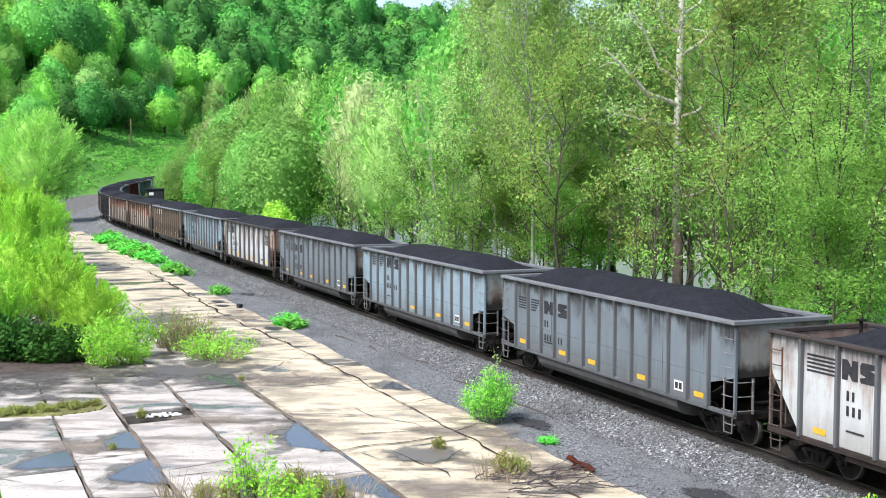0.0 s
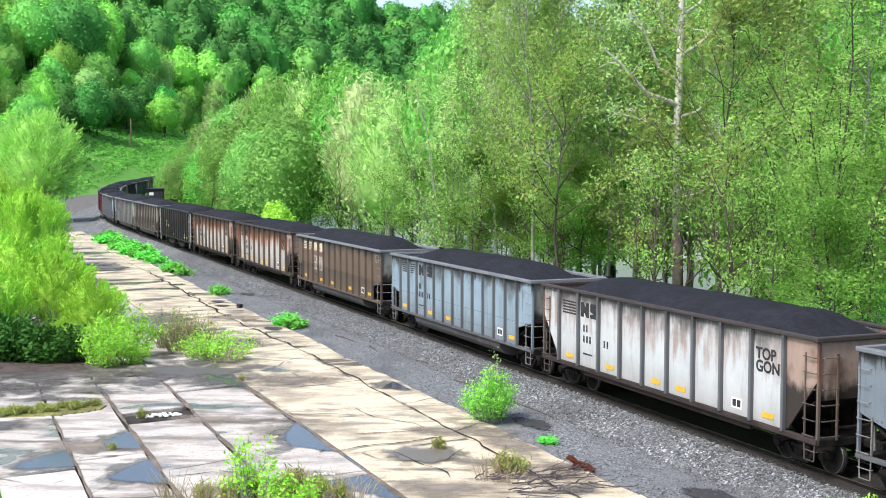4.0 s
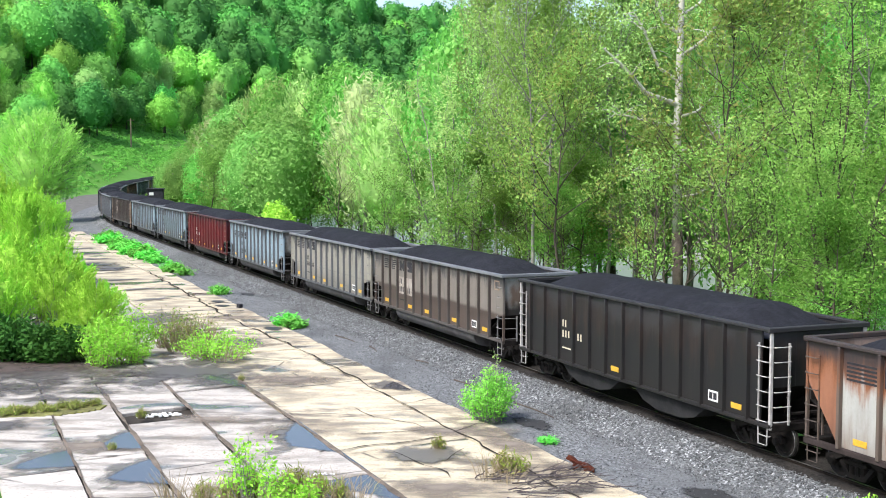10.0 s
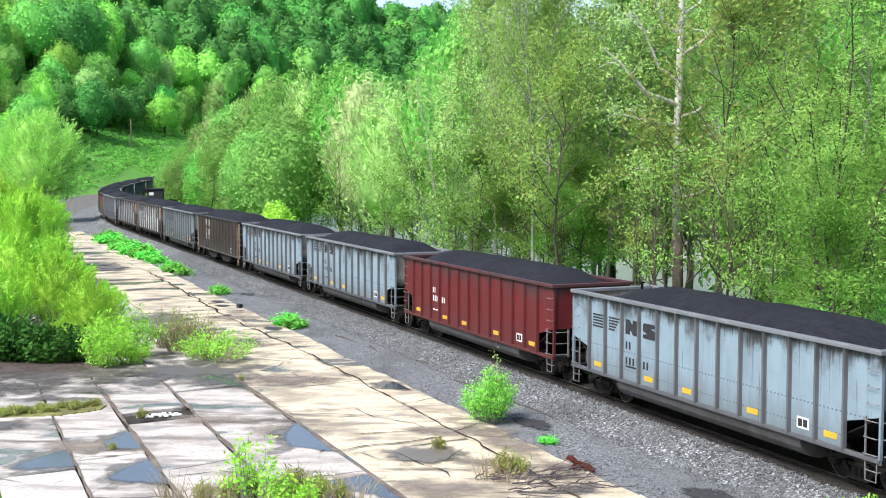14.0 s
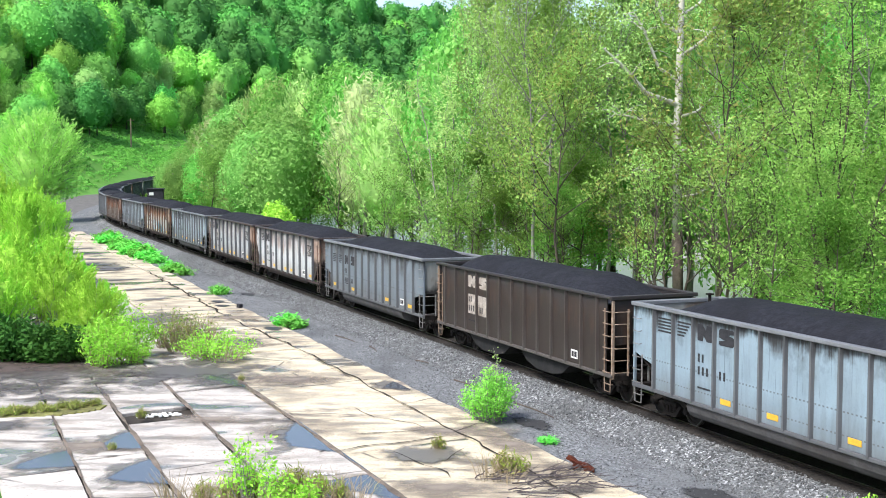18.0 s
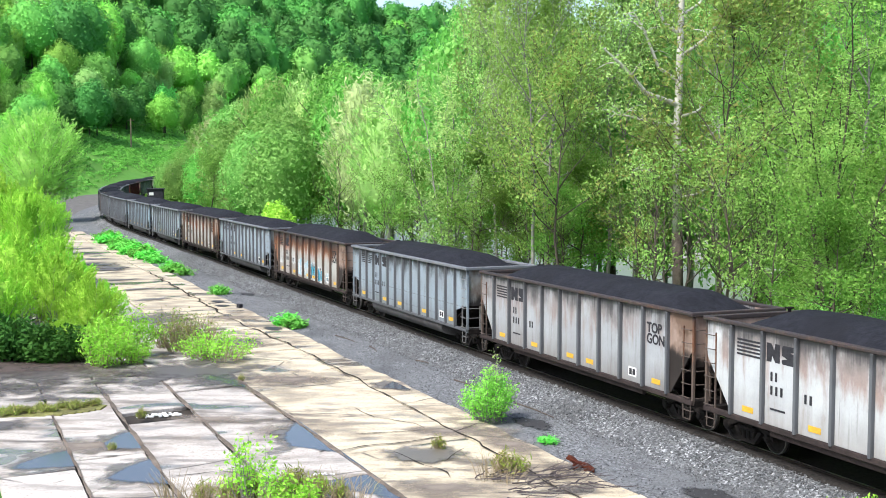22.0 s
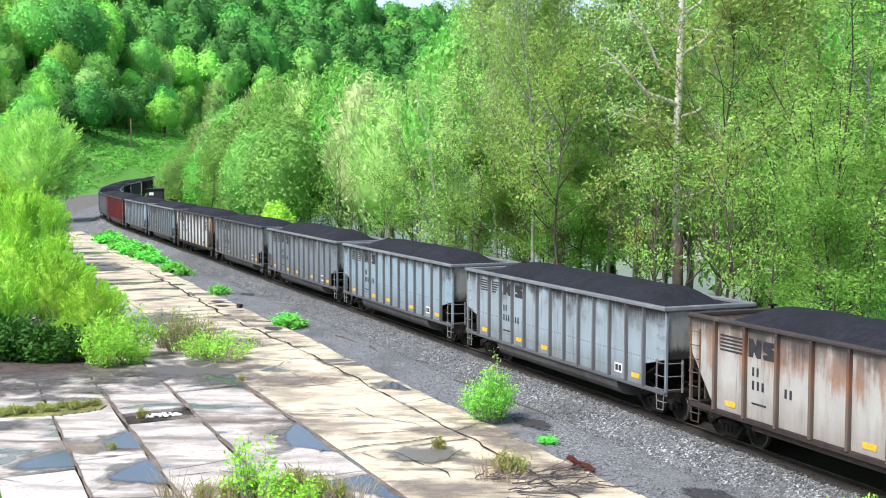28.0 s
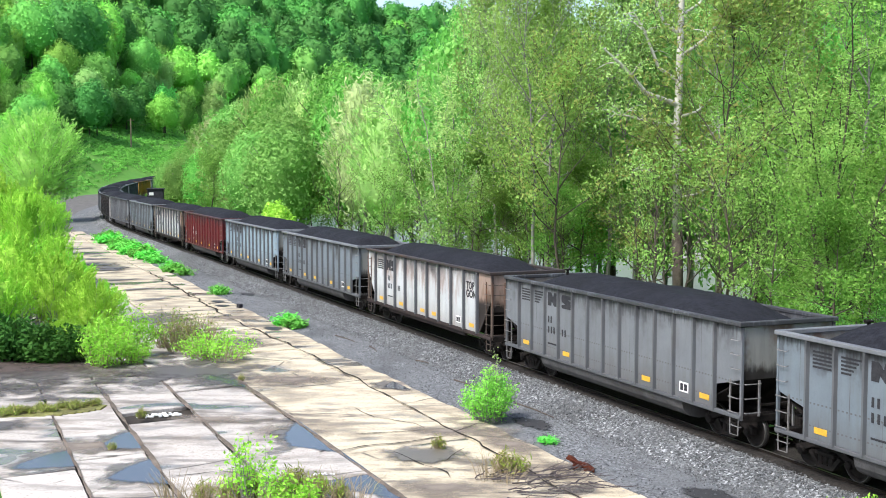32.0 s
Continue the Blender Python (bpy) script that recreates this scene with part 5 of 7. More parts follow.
    for s, a, b in ((15.2, -15.2, 1.2), (15.0, -14.6, 1.3), (15.4, -13.9, 1.3), (15.8, -13.2, 1.2), (16.0, -12.6, 1.0), (15.3, -12.9, 1.0), (14.8, -15.8, 1.0), (12.0, -8.2, 0.8), (15.2, -7.6, 1.2), (15.5, -7.3, 1.1), (4.2, -15.7, 0.7), (-1.4, -11.0, 0.5), (8.4, -17.2, 0.5), (14.6, -13.4, 1.2)):
        x, y, _ = on_track(s, a)
        c = copy_thing(grass, pose(x, y, -0.56, 0, 0, R.uniform(0, 360)))
        c.scale = (b, b, b)
        tagged(c, group="grass tufts")
    for k in range(34):
        t = k / 33
        b = R.uniform(0.35, 0.6)
        c = copy_thing(grass, pose(-15.2 + 3.0 * t + R.uniform(-0.1, 0.1), 40.4 + 1.4 * t + R.uniform(-0.5, 0.5), -0.54, 0, 0, R.uniform(0, 360)))
        c.scale = (b * 1.3, b * 1.3, b)
        tagged(c, group="grass tufts")
    drop(grass)
    mound = Build()
    for k in range(14):
        t = k / 13
        x, y, r = -15.2 + 3.0 * t, 40.4 + 1.4 * t, 0.35 + 0.35 * math.sin(t * math.pi) + R.uniform(-0.05, 0.05)
        mound.box(x - r, x + r, y - r, y + r, -0.58, -0.525 + R.uniform(-0.015, 0.015), 0.04)
    tagged(new("moss_mound", mound.mesh("moss_mound", MOSS)), "low bank of mossy soil on the concrete", "soil", kind="stuff")
    big = feather_tree("tree", "broad rounded pale green tree at the foot of the hill", LEAF_WILLOW, BARK, 9, 16.5, -0.02, 7.0, 520, 34, 0.24, 0.35, 0.26, 0.55, 0.80, 0.03, 3)
    big.matrix_basis = pose(-57.2, 172, land(-57.2, 172))


build_forest()
build_hill()
build_yard_plants()

pole = tagged(new("utility_pole"), "bare wooden utility pole on the green slope", "pole")
part("post", Build().tube([(0, 0, -1), (0, 0, 7.9)], [0.24, 0.18], 8).mesh("post", STALK), pole)
part("crossarm", Build().box(-1.0, 1.0, -0.06, 0.06, 7.3, 7.45, 0.01).mesh("crossarm", TIMBER), pole)
pole.matrix_basis = pose(-85.7, 335, land(-85.7, 335))


# ---------------- coal cars ----------------
RIM, SILL, HALF, SIDE = 3.61, 0.98, 7.45, 1.56
CACHE = {}


def shared(key, make):
    if key not in CACHE:
        CACHE[key] = make()
    return CACHE[key]


def end_panel(style, ln):
    """The last bay of a side, cut away over the truck."""
    if style == "slant":
        out = [(0, RIM - 0.1), (0, SILL + 0.1), (ln * 0.10, SILL + 0.1), (ln * 0.96, 2.45), (ln, 2.75), (ln, RIM - 0.1)]
    elif style == "flat":
        out = [(0, RIM - 0.1), (0, 1.72), (ln * 0.5, 1.86), (ln, 2.02), (ln, RIM - 0.1)]
    else:
        out = [(0, RIM - 0.1), (0, SILL + 0.1), (ln * 0.55, SILL + 0.1), (ln * 0.6, RIM - 0.1)]
    return Build().prism(out, 1, -0.02, 0.03).mesh("panel", GRIP)


def coal_mesh(seed):
    b = Build()
    nx, ny = 60, 14
    R = random.Random(seed)
    lo, hi = R.uniform(0.9, 2.2), R.uniform(0.9, 2.0)
    tall = R.uniform(0.36, 0.52)
    for i in range(nx):
        for j in range(ny):
            x = -7.28 + 14.56 * i / (nx - 1)
            y = -1.45 + 2.9 * j / (ny - 1)
            g = ease(x, -7.2, -7.2 + lo + 1.2) * ease(-x, -7.2, -7.2 + hi + 1.2)
            crown = (1 - abs(y / 1.47) ** 2.6)
            z = RIM - 0.34 + g * (0.24 + (tall + 0.06) * crown) + 0.05 * noise.noise((x * 0.9, y * 1.1, seed)) + 0.025 * noise.noise((x * 4, y * 4, seed)) * g
            b.v.append((x, y, z))
    for i in range(nx - 1):
        for j in range(ny - 1):
            b.f.append((i * ny + j, (i + 1) * ny + j, (i + 1) * ny + j + 1, i * ny + j + 1))
    return b.mesh("coal_load", COAL, True)


def wheelset_mesh():
    b = Build()
    for s in (-1, 1):
        prof = [(0.0, s * 0.82), (0.10, s * 0.82), (0.12, s * 0.79), (0.34, s * 0.765), (0.375, s * 0.80), (0.455, s * 0.80), (0.46, s * 0.715), (0.485, s * 0.70), (0.485, s * 0.675), (0.37, s * 0.675), (0.33, s * 0.71), (0.1, s * 0.69), (0.0, s * 0.69)]
        if s > 0:
            prof = prof[::-1]
        b.lathe_y(prof, 0, 0, 14)
        b.box(0.20, 0.24, s * 0.80 - 0.01, s * 0.80 + 0.01, -0.04, 0.04)
    b.tube([(0, -1.08, 0), (0, 1.08, 0)], 0.075, 10)
    return b.mesh("wheelset", IRON)


def tread_mesh():
    b = Build()
    b.lathe_y([(0.435, -0.803), (0.452, -0.803), (0.463, -0.79), (0.463, -0.725)], 0, 0, 24)
    return b.mesh("wheel_tread", TREAD)


def frame_mesh():
    """A cast side frame of a freight truck: arch bar shape with two openings and a spring nest."""
    b = Build()
    for y in (-1.0,):
        b.prism([(-1.12, 0.42), (-1.12, 0.60), (-0.85, 0.66), (-0.45, 0.82), (0.45, 0.82), (0.85, 0.66), (1.12, 0.60), (1.12, 0.42), (0.80, 0.50), (0.42, 0.66), (-0.42, 0.66), (-0.80, 0.50)], 1, y - 0.07, y + 0.07)
        b.prism([(-0.62, 0.52), (-0.30, 0.16), (0.30, 0.16), (0.62, 0.52), (0.50, 0.56), (0.24, 0.27), (-0.24, 0.27), (-0.50, 0.56)], 1, y - 0.07, y + 0.07)
        for k in (-0.2, 0, 0.2):
            b.tube([(k, y, 0.27), (k, y, 0.50)], 0.085, 8)
        b.box(-0.36, 0.36, y - 0.09, y + 0.09, 0.50, 0.60, 0.015)
        for k in (-0.89, 0.89):
            b.lathe_y([(0, y - 0.13), (0.10, y - 0.13), (0.12, y - 0.09), (0.12, y + 0.02)], k, 0.46, 12)
    return b.mesh("side_frame", IRON)


WHEELS = {0.89: [], -0.89: []}


def truck(car, x):
    t = part("truck", shared("bolster", lambda: Build().box(-0.2, 0.2, -1.05, 1.05, 0.46, 0.74, 0.03).mesh("truck", IRON)), car, at=(x, 0, 0), label="grimy cast iron four-wheel truck")
    fr = shared("frame", frame_mesh)
    part("side_frame", fr, t)
    part("side_frame", fr, t, at=pose(0, 0, 0, 0, 0, 180))
    for k in (0.89, -0.89):
        w = part("wheelset", shared("wheels", wheelset_mesh), t, at=(k, 0, 0.463))
        w.data.materials[0] = IRON
        WHEELS[k].append(w)
    tr = shared("treads", tread_mesh)
    for k in (0.89, -0.89):
        part("wheel_tread", tr, t, at=(k, 0, 0.463))
        part("wheel_tread", tr, t, at=pose(k, 0, 0.463, 0, 0, 180))
    return t


def bars_number(car, x, y, z, w, h, n, mat):
    """Small upright bars in place of a number."""
    step = w / n
    bar = shared(("bar", w, h, n), lambda: Build().box(0, step * 0.42, -0.006, 0, 0, h).mesh("number_bar", mat))
    for i in range(n):
        part("number_bar", bar, car, mat, (x + i * step, y, z))


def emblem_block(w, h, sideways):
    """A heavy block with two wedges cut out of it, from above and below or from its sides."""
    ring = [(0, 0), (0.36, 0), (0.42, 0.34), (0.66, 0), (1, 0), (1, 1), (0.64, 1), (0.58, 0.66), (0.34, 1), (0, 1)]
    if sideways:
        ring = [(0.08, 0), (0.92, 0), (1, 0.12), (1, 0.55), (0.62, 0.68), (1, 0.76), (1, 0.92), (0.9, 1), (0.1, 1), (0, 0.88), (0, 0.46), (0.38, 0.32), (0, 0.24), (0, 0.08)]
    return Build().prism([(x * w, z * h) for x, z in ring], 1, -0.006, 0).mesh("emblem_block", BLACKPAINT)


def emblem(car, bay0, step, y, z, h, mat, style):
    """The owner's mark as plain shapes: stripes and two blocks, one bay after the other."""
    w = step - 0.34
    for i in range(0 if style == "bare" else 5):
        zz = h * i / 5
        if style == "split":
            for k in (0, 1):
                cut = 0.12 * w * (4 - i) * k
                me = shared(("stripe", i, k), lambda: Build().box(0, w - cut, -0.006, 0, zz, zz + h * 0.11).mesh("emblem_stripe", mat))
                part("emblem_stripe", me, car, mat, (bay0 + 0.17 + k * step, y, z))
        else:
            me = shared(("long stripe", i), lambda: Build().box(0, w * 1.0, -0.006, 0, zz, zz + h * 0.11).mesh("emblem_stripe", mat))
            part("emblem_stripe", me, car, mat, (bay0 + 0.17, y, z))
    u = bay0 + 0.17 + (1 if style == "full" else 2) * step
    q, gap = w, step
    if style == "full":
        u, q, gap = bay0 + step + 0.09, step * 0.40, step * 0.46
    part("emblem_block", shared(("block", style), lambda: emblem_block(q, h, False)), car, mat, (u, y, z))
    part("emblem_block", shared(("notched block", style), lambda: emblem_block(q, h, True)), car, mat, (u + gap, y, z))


def words_mesh(text, size):
    cu = bpy.data.curves.new("words", "FONT")
    cu.body, cu.size, cu.extrude, cu.offset, cu.align_x, cu.space_line = text, size, 0.004, 0.011, "LEFT", 0.8
    ob = bpy.data.objects.new("words", cu)
    scene.collection.objects.link(ob)
    bpy.context.view_layer.update()
    me = bpy.data.meshes.new_from_object(ob.evaluated_get(bpy.context.evaluated_depsgraph_get()))
    bpy.data.objects.remove(ob)
    me.materials.clear()
    me.materials.append(BLACKPAINT)
    return me


def coal_car(kind, colour, label, mark=BLACKPAINT, rungs=GRIP, seed=0, rim_mat=None, words=False, spray=False, patch=False, ribmat=None, emblem_style=None, number=True, placard=False, low_mark=False):
    car = tagged(new("coal_car"), label, "freight car", "cars of the coal train")
    ribmat = ribmat or colour
    rim_mat = rim_mat or colour
    if kind == "gon" and rungs is GRIP:
        rungs = P_RIBRUST
    ribs = {"tub": 13, "gon": 10, "hopper": 13}[kind]
    endw = {"tub": 1.22, "gon": 1.30, "hopper": 0.95}[kind]
    cut = {"tub": "flat", "gon": "slant", "hopper": "open"}[kind]
    step = (2 * HALF - 2 * endw) / (ribs - 1)
    pan = shared(("panel", kind), lambda: Build().box(-step / 2 + 0.003, step / 2 - 0.003, -0.02, 0.03, SILL + 0.05, RIM - 0.1, 0.006).mesh("panel", GRIP))
    rib = shared(("rib", kind), lambda: Build().prism([(-0.052, -0.018), (-0.034, -0.125), (0.034, -0.125), (0.052, -0.018)], 2, SILL + 0.02, RIM - 0.1).mesh("rib", GRIP)) if kind != "gon" else \
        shared(("rib", kind), lambda: Build().box(-0.05, 0.05, -0.15, -0.018, SILL + 0.02, RIM - 0.1, 0.015).mesh("rib", GRIP))
    for side in (0, 1):
        turn = 180 * side
        yy = -SIDE if side == 0 else SIDE
        if side:
            part("side_wall", shared(("wall", kind), lambda: Build().box(-HALF + endw, HALF - endw, -0.02, 0.03, SILL + 0.05, RIM - 0.1, 0.006).mesh("side_wall", GRIP)), car, colour, pose(0, yy, 0, 0, 0, turn))
        for i in range(0 if side else ribs - 1):
            part("panel", pan, car, colour, pose(-HALF + endw + (i + 0.5) * step, yy, 0, 0, 0, turn))
        for i in range(ribs):
            part("rib", rib, car, ribmat, pose(-HALF + endw + i * step, yy, 0, 0, 0, turn))
        ep = shared(("endp", kind), lambda: end_panel(cut, endw - 0.05))
        m = shared(("endp2", kind), lambda: mirrored(end_panel(cut, endw - 0.05)))
        front, back = (ep, m) if side == 0 else (m, ep)
        part("end_panel", front, car, colour if kind != "gon" else P_ENDRUST, pose(HALF - endw, yy, 0, 0, 0, turn))
        part("end_panel", back, car, colour if colour is not P_RUSTY else P_RUSTEND, pose(-HALF + endw, yy, 0, 0, 0, turn))
        chord = 0.115 if kind == "tub" else 0.10
        part("top_chord", shared(("chord", kind), lambda: Build().box(-HALF, HALF, -0.145, 0.06, RIM - chord, RIM, 0.02).mesh("top_chord", GRIP)), car, rim_mat, pose(0, yy, 0, 0, 0, turn))
        part("side_sill", shared(("sill", kind), lambda: (Build().box(-HALF, HALF, -0.09, 0.05, SILL - (0.06 if kind != "gon" else 0.10), SILL + 0.05, 0.015)).mesh("side_sill", GRIP)), car, ribmat if kind != "gon" else BEAM, pose(0, yy, 0, 0, 0, turn))
    for e in (-1, 1):
        turn = 0 if e > 0 else 180
        end = shared("end", lambda: Build().box(HALF - 0.13, HALF - 0.06, -SIDE + 0.02, SIDE - 0.02, 2.0, RIM - 0.05).mesh("end_wall", GRIP))
        part("end_wall", end, car, colour if colour is P_RED else {"tub": P_END, "gon": P_ENDRUST, "hopper": colour}[kind], pose(0, 0, 0, 0, 0, turn))
        slope = shared("slope", lambda: Build().prism([(HALF - 0.06, 2.0), (HALF - 1.9, SILL + 0.05), (HALF - 1.98, SILL + 0.05), (HALF - 0.13, 2.0)], 1, -SIDE + 0.04, SIDE - 0.04).mesh("slope_sheet", IRON))
        part("slope_sheet", slope, car, IRON, pose(0, 0, 0, 0, 0, turn))
        part("end_chord", shared("endchord", lambda: Build().box(HALF - 0.16, HALF + 0.03, -SIDE - 0.13, SIDE + 0.13, RIM - 0.125, RIM + 0.004, 0.02).mesh("end_chord", GRIP)), car, rim_mat, pose(0, 0, 0, 0, 0, turn))
        part("end_sill", shared("endsill", lambda: Build().box(HALF - 0.28, HALF, -SIDE, SIDE, SILL - 0.17, SILL + 0.04, 0.02).mesh("end_sill", GRIP)), car, IRON, pose(0, 0, 0, 0, 0, turn))
        for yy in (-1, 1):
            part("corner_post", shared("post", lambda: Build().box(-0.07, 0.0, -0.05, 0.05, SILL - 0.1, RIM - 0.14, 0.012).mesh("corner_post", GRIP)), car, rungs if kind != "tub" else colour, pose(HALF * e + (0 if e > 0 else 0.07), yy * (SIDE + 0.0), 0))
        part("inner_post", shared("ipost", lambda: Build().box(HALF - 1.0, HALF - 0.9, -0.35, -0.25, SILL, 2.1, 0.01).box(HALF - 1.0, HALF - 0.9, 0.25, 0.35, SILL, 2.1, 0.01).box(HALF - 0.1, HALF + 0.02, -0.9, 0.9, 1.25, 1.30).mesh("inner_post", IRON)), car, IRON, pose(0, 0, 0, 0, 0, turn))
        part("coupler", shared("coupler", lambda: Build().box(HALF - 0.4, HALF + 0.45, -0.11, 0.11, 0.72, 0.95, 0.03).box(HALF + 0.35, HALF + 0.66, -0.15, 0.12, 0.66, 1.0, 0.05).mesh("coupler", IRON)), car, IRON, pose(0, 0, 0, 0, 0, turn))
        part("air_hose", shared("hose", lambda: Build().tube([(HALF, 0.3, 0.8), (HALF + 0.2, 0.32, 0.55), (HALF + 0.42, 0.25, 0.42), (HALF + 0.62, 0.15, 0.5)], 0.03, 6).mesh("air_hose", IRON)), car, IRON, pose(0, 0, 0, 0, 0, turn))
        # Dark plate added so the open space under the slope looks black with shade
        part("shear_plate", shared("shadow", lambda: Build().prism([(HALF - 3.6, 0.40), (HALF - 0.5, 0.40), (HALF - 0.5, 0.64), (HALF - 0.14, 0.64), (HALF - 0.14, 1.9), (HALF - 1.96, SILL), (HALF - 3.6, SILL)], 1, 0.30, 0.36).mesh("shear_plate", IRON)), car, IRON, pose(0, 0, 0, 0, 0, turn))
        truck(car, 6.15 * e)
    # ladders on the corners
    def ladder(full):
        top = SILL + (2.2 if full else 1.0)
        b = Build()
        b.box(-0.52, -0.485, -0.055, -0.015, SILL, top)
        b.tube([(-0.50, -0.04, SILL), (-0.48, -0.04, 0.45), (-0.12, -0.04, 0.45), (-0.10, -0.04, SILL)], 0.018, 5)
        return b.mesh("ladder", GRIP)

    def ladder_end(full):
        return Build().box(0.0, 0.05, 0.52, 0.57, SILL, SILL + (2.2 if full else 1.0)).mesh("end_ladder", GRIP)

    full = kind != "tub"
    rung_a = shared("rung a", lambda: Build().tube([(-0.50, -0.03, 0), (-0.50, -0.11, 0), (-0.06, -0.11, 0), (-0.06, -0.03, 0)], 0.015, 5).mesh("rung", GRIP))
    rung_b = shared("rung b", lambda: Build().tube([(0.03, 0.05, 0), (0.10, 0.05, 0), (0.10, 0.55, 0), (0.03, 0.55, 0)], 0.015, 5).mesh("rung", GRIP))
    grab_a = shared("grab a", lambda: Build().tube([(-0.44, -0.02, 0.03), (-0.44, -0.10, 0), (-0.06, -0.10, 0), (-0.06, -0.02, 0.03)], 0.012, 4).mesh("grab_iron", GRIP))
    grab_c = shared("grab c", lambda: mirrored(grab_a))
    rung_c = shared("rung c", lambda: mirrored(rung_a))
    rung_d = shared("rung d", lambda: mirrored(rung_b))
    for e, yy, flip in ((1, -1, False), (-1, 1, False), (-1, -1, True), (1, 1, True)):
        me = shared(("ladder", full, flip), lambda: mirrored(ladder(full)) if flip else ladder(full))
        lad = part("ladder", me, car, rungs, pose(HALF * e, SIDE * yy, 0, 0, 0, 0 if yy < 0 else 180))
        me = shared(("ladder end", full, flip), lambda: mirrored(ladder_end(full)) if flip else ladder_end(full))
        part("end_ladder", me, car, rungs, pose(HALF * e, SIDE * yy, 0, 0, 0, 0 if yy < 0 else 180))
        if yy < 0:
            for k in range(6):
                z = SILL + 0.12 + 0.40 * k
                if not full and k > 2:
                    part("grab_iron", grab_c if flip else grab_a, lad, rungs, (0, 0, z))
                    continue
                part("rung", rung_c if flip else rung_a, lad, rungs, (0, 0, z))
                if not flip:
                    part("rung", rung_b, lad, rungs, (0, 0, z))
            part("rung", rung_c if flip else rung_a, lad, rungs, (0, 0.06, 0.7))
    part("brake_post", shared("brake post", lambda: Build().box(-HALF + 0.9, -HALF + 0.98, 0.55, 0.63, RIM - 0.5, RIM + 0.26, 0.01).box(-HALF + 0.86, -HALF + 1.02, 0.48, 0.70, RIM + 0.20, RIM + 0.25, 0.01).mesh("brake_post", IRON)), car, IRON)
    if placard:
        part("placard", shared("placard", lambda: Build().box(-0.22, 0.22, -0.006, 0, 0, 0.05).box(-0.22, 0.22, -0.006, 0, 0.33, 0.38).box(-0.22, -0.17, -0.006, 0, 0.05, 0.33).box(0.17, 0.22, -0.006, 0, 0.05, 0.33).mesh("placard", P_RUNG)), car, P_RUNG, (HALF - 0.6, -SIDE - 0.024, 2.95), label="pale square card frame")
    part("coal_load", shared(("coal", seed % 5), lambda: coal_mesh(seed % 5)), car, COAL, label="heaped black coal load")
    part("centre_sill", shared("centre", lambda: Build().box(-HALF + 0.1, HALF - 0.1, -0.25, 0.25, 0.62, 0.98, 0.03).mesh("centre_sill", IRON)), car, IRON)
    if kind == "tub":
        def tub():
            b = Build()
            arc = [(1.55, SILL - 0.02), (1.55, 0.80), (1.51, 0.66), (1.42, 0.53), (1.25, 0.43), (0.95, 0.36)]
            out = [(-y, z) for y, z in arc] + [(y, z) for y, z in arc[::-1]]
            b.prism(out, 0, -4.55, 4.55)
            return b.mesh("tub", IRON)
        part("tub", shared("tub", tub), car, DUSTY, label="rounded dusty underbelly of the car")
    elif kind == "hopper":
        def bay():
            pr = [(-2.2, SILL), (-1.5, 0.52), (-0.7, 0.34), (0.6, 0.34), (1.3, 0.48), (2.1, SILL)]
            return Build().prism(pr, 1, -1.42, 1.42).mesh("hopper_bay", IRON)
        for x in (-2.4, 2.4):
            part("hopper_bay", shared("bay", bay), car, P_HOPPER, (x, 0, 0))
    else:
        part("brake_tank", shared("tank", lambda: Build().tube([(-0.7, -1.1, 0.72), (0.7, -1.1, 0.72)], 0.16, 10).mesh("brake_tank", IRON)), car, IRON, (-1.5, 0, 0))
        part("floor_beam", shared("beam", lambda: Build().box(-4.6, 4.6, -1.52, -1.36, 0.70, SILL, 0.02).box(-4.6, 4.6, 1.36, 1.52, 0.70, SILL, 0.02).mesh("floor_beam", IRON)), car, BEAM, label="brown-painted side beam under the car")
    # reflectors along the near sill
    R = random.Random(seed)
    ref = shared("ref", lambda: Build().box(-0.24, 0.24, -0.012, 0, 0, 0.16, 0.004).mesh("reflector", YELLOW))
    n = ribs - 1
    face = -SIDE - 0.024
    for i in ((0, 3, 5, 8, n - 1) if n > 10 else (0, 2, 4, 5, n - 1)):
        if R.random() < (0.93 if kind != "hopper" else 0.15):
            part("reflector", ref, car, YELLOW, pose(-HALF + endw + (i + 0.5) * step, face, SILL + 0.20))
    part("data_plate", shared("plate", lambda: Build().box(-0.23, 0.23, -0.008, 0, 0, 0.30).mesh("data_plate", WHITEPAINT)), car, WHITEPAINT, (-HALF + endw + (n - 1.5) * step, face, SILL + 0.22))
    for dx in (-0.10, 0.10):
        part("plate_panel", shared("pp", lambda: Build().box(-0.08, 0.08, -0.004, 0, 0.05, 0.25).mesh("plate_panel", BLACKPAINT)), car, BLACKPAINT, (-HALF + endw + (n - 1.5) * step + dx, face - 0.009, SILL + 0.22))
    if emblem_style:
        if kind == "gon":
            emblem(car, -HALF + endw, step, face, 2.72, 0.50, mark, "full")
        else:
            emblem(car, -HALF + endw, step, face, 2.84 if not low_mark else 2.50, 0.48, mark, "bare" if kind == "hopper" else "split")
    if number:
        if patch:
            part("number_patch", Build().box(-HALF + endw + 2.13 * step, -HALF + endw + 3.87 * step, face - 0.004, face, 1.75, 2.55).mesh("number_patch", P_PATCH), car, label="pale repainted patch")
        x = -HALF + endw + 2.2 * step if kind != "gon" else -HALF + endw + 1.2 * step
        drop_by = 0.32 if low_mark else 0.0
        bars_number(car, x, face - 0.006, 2.22 - drop_by * 0.6, 0.38, 0.24, 2, mark if not patch else BLACKPAINT)
        bars_number(car, x, face - 0.006, 1.85 - drop_by, 0.62, 0.24, 3, mark if not patch else BLACKPAINT)
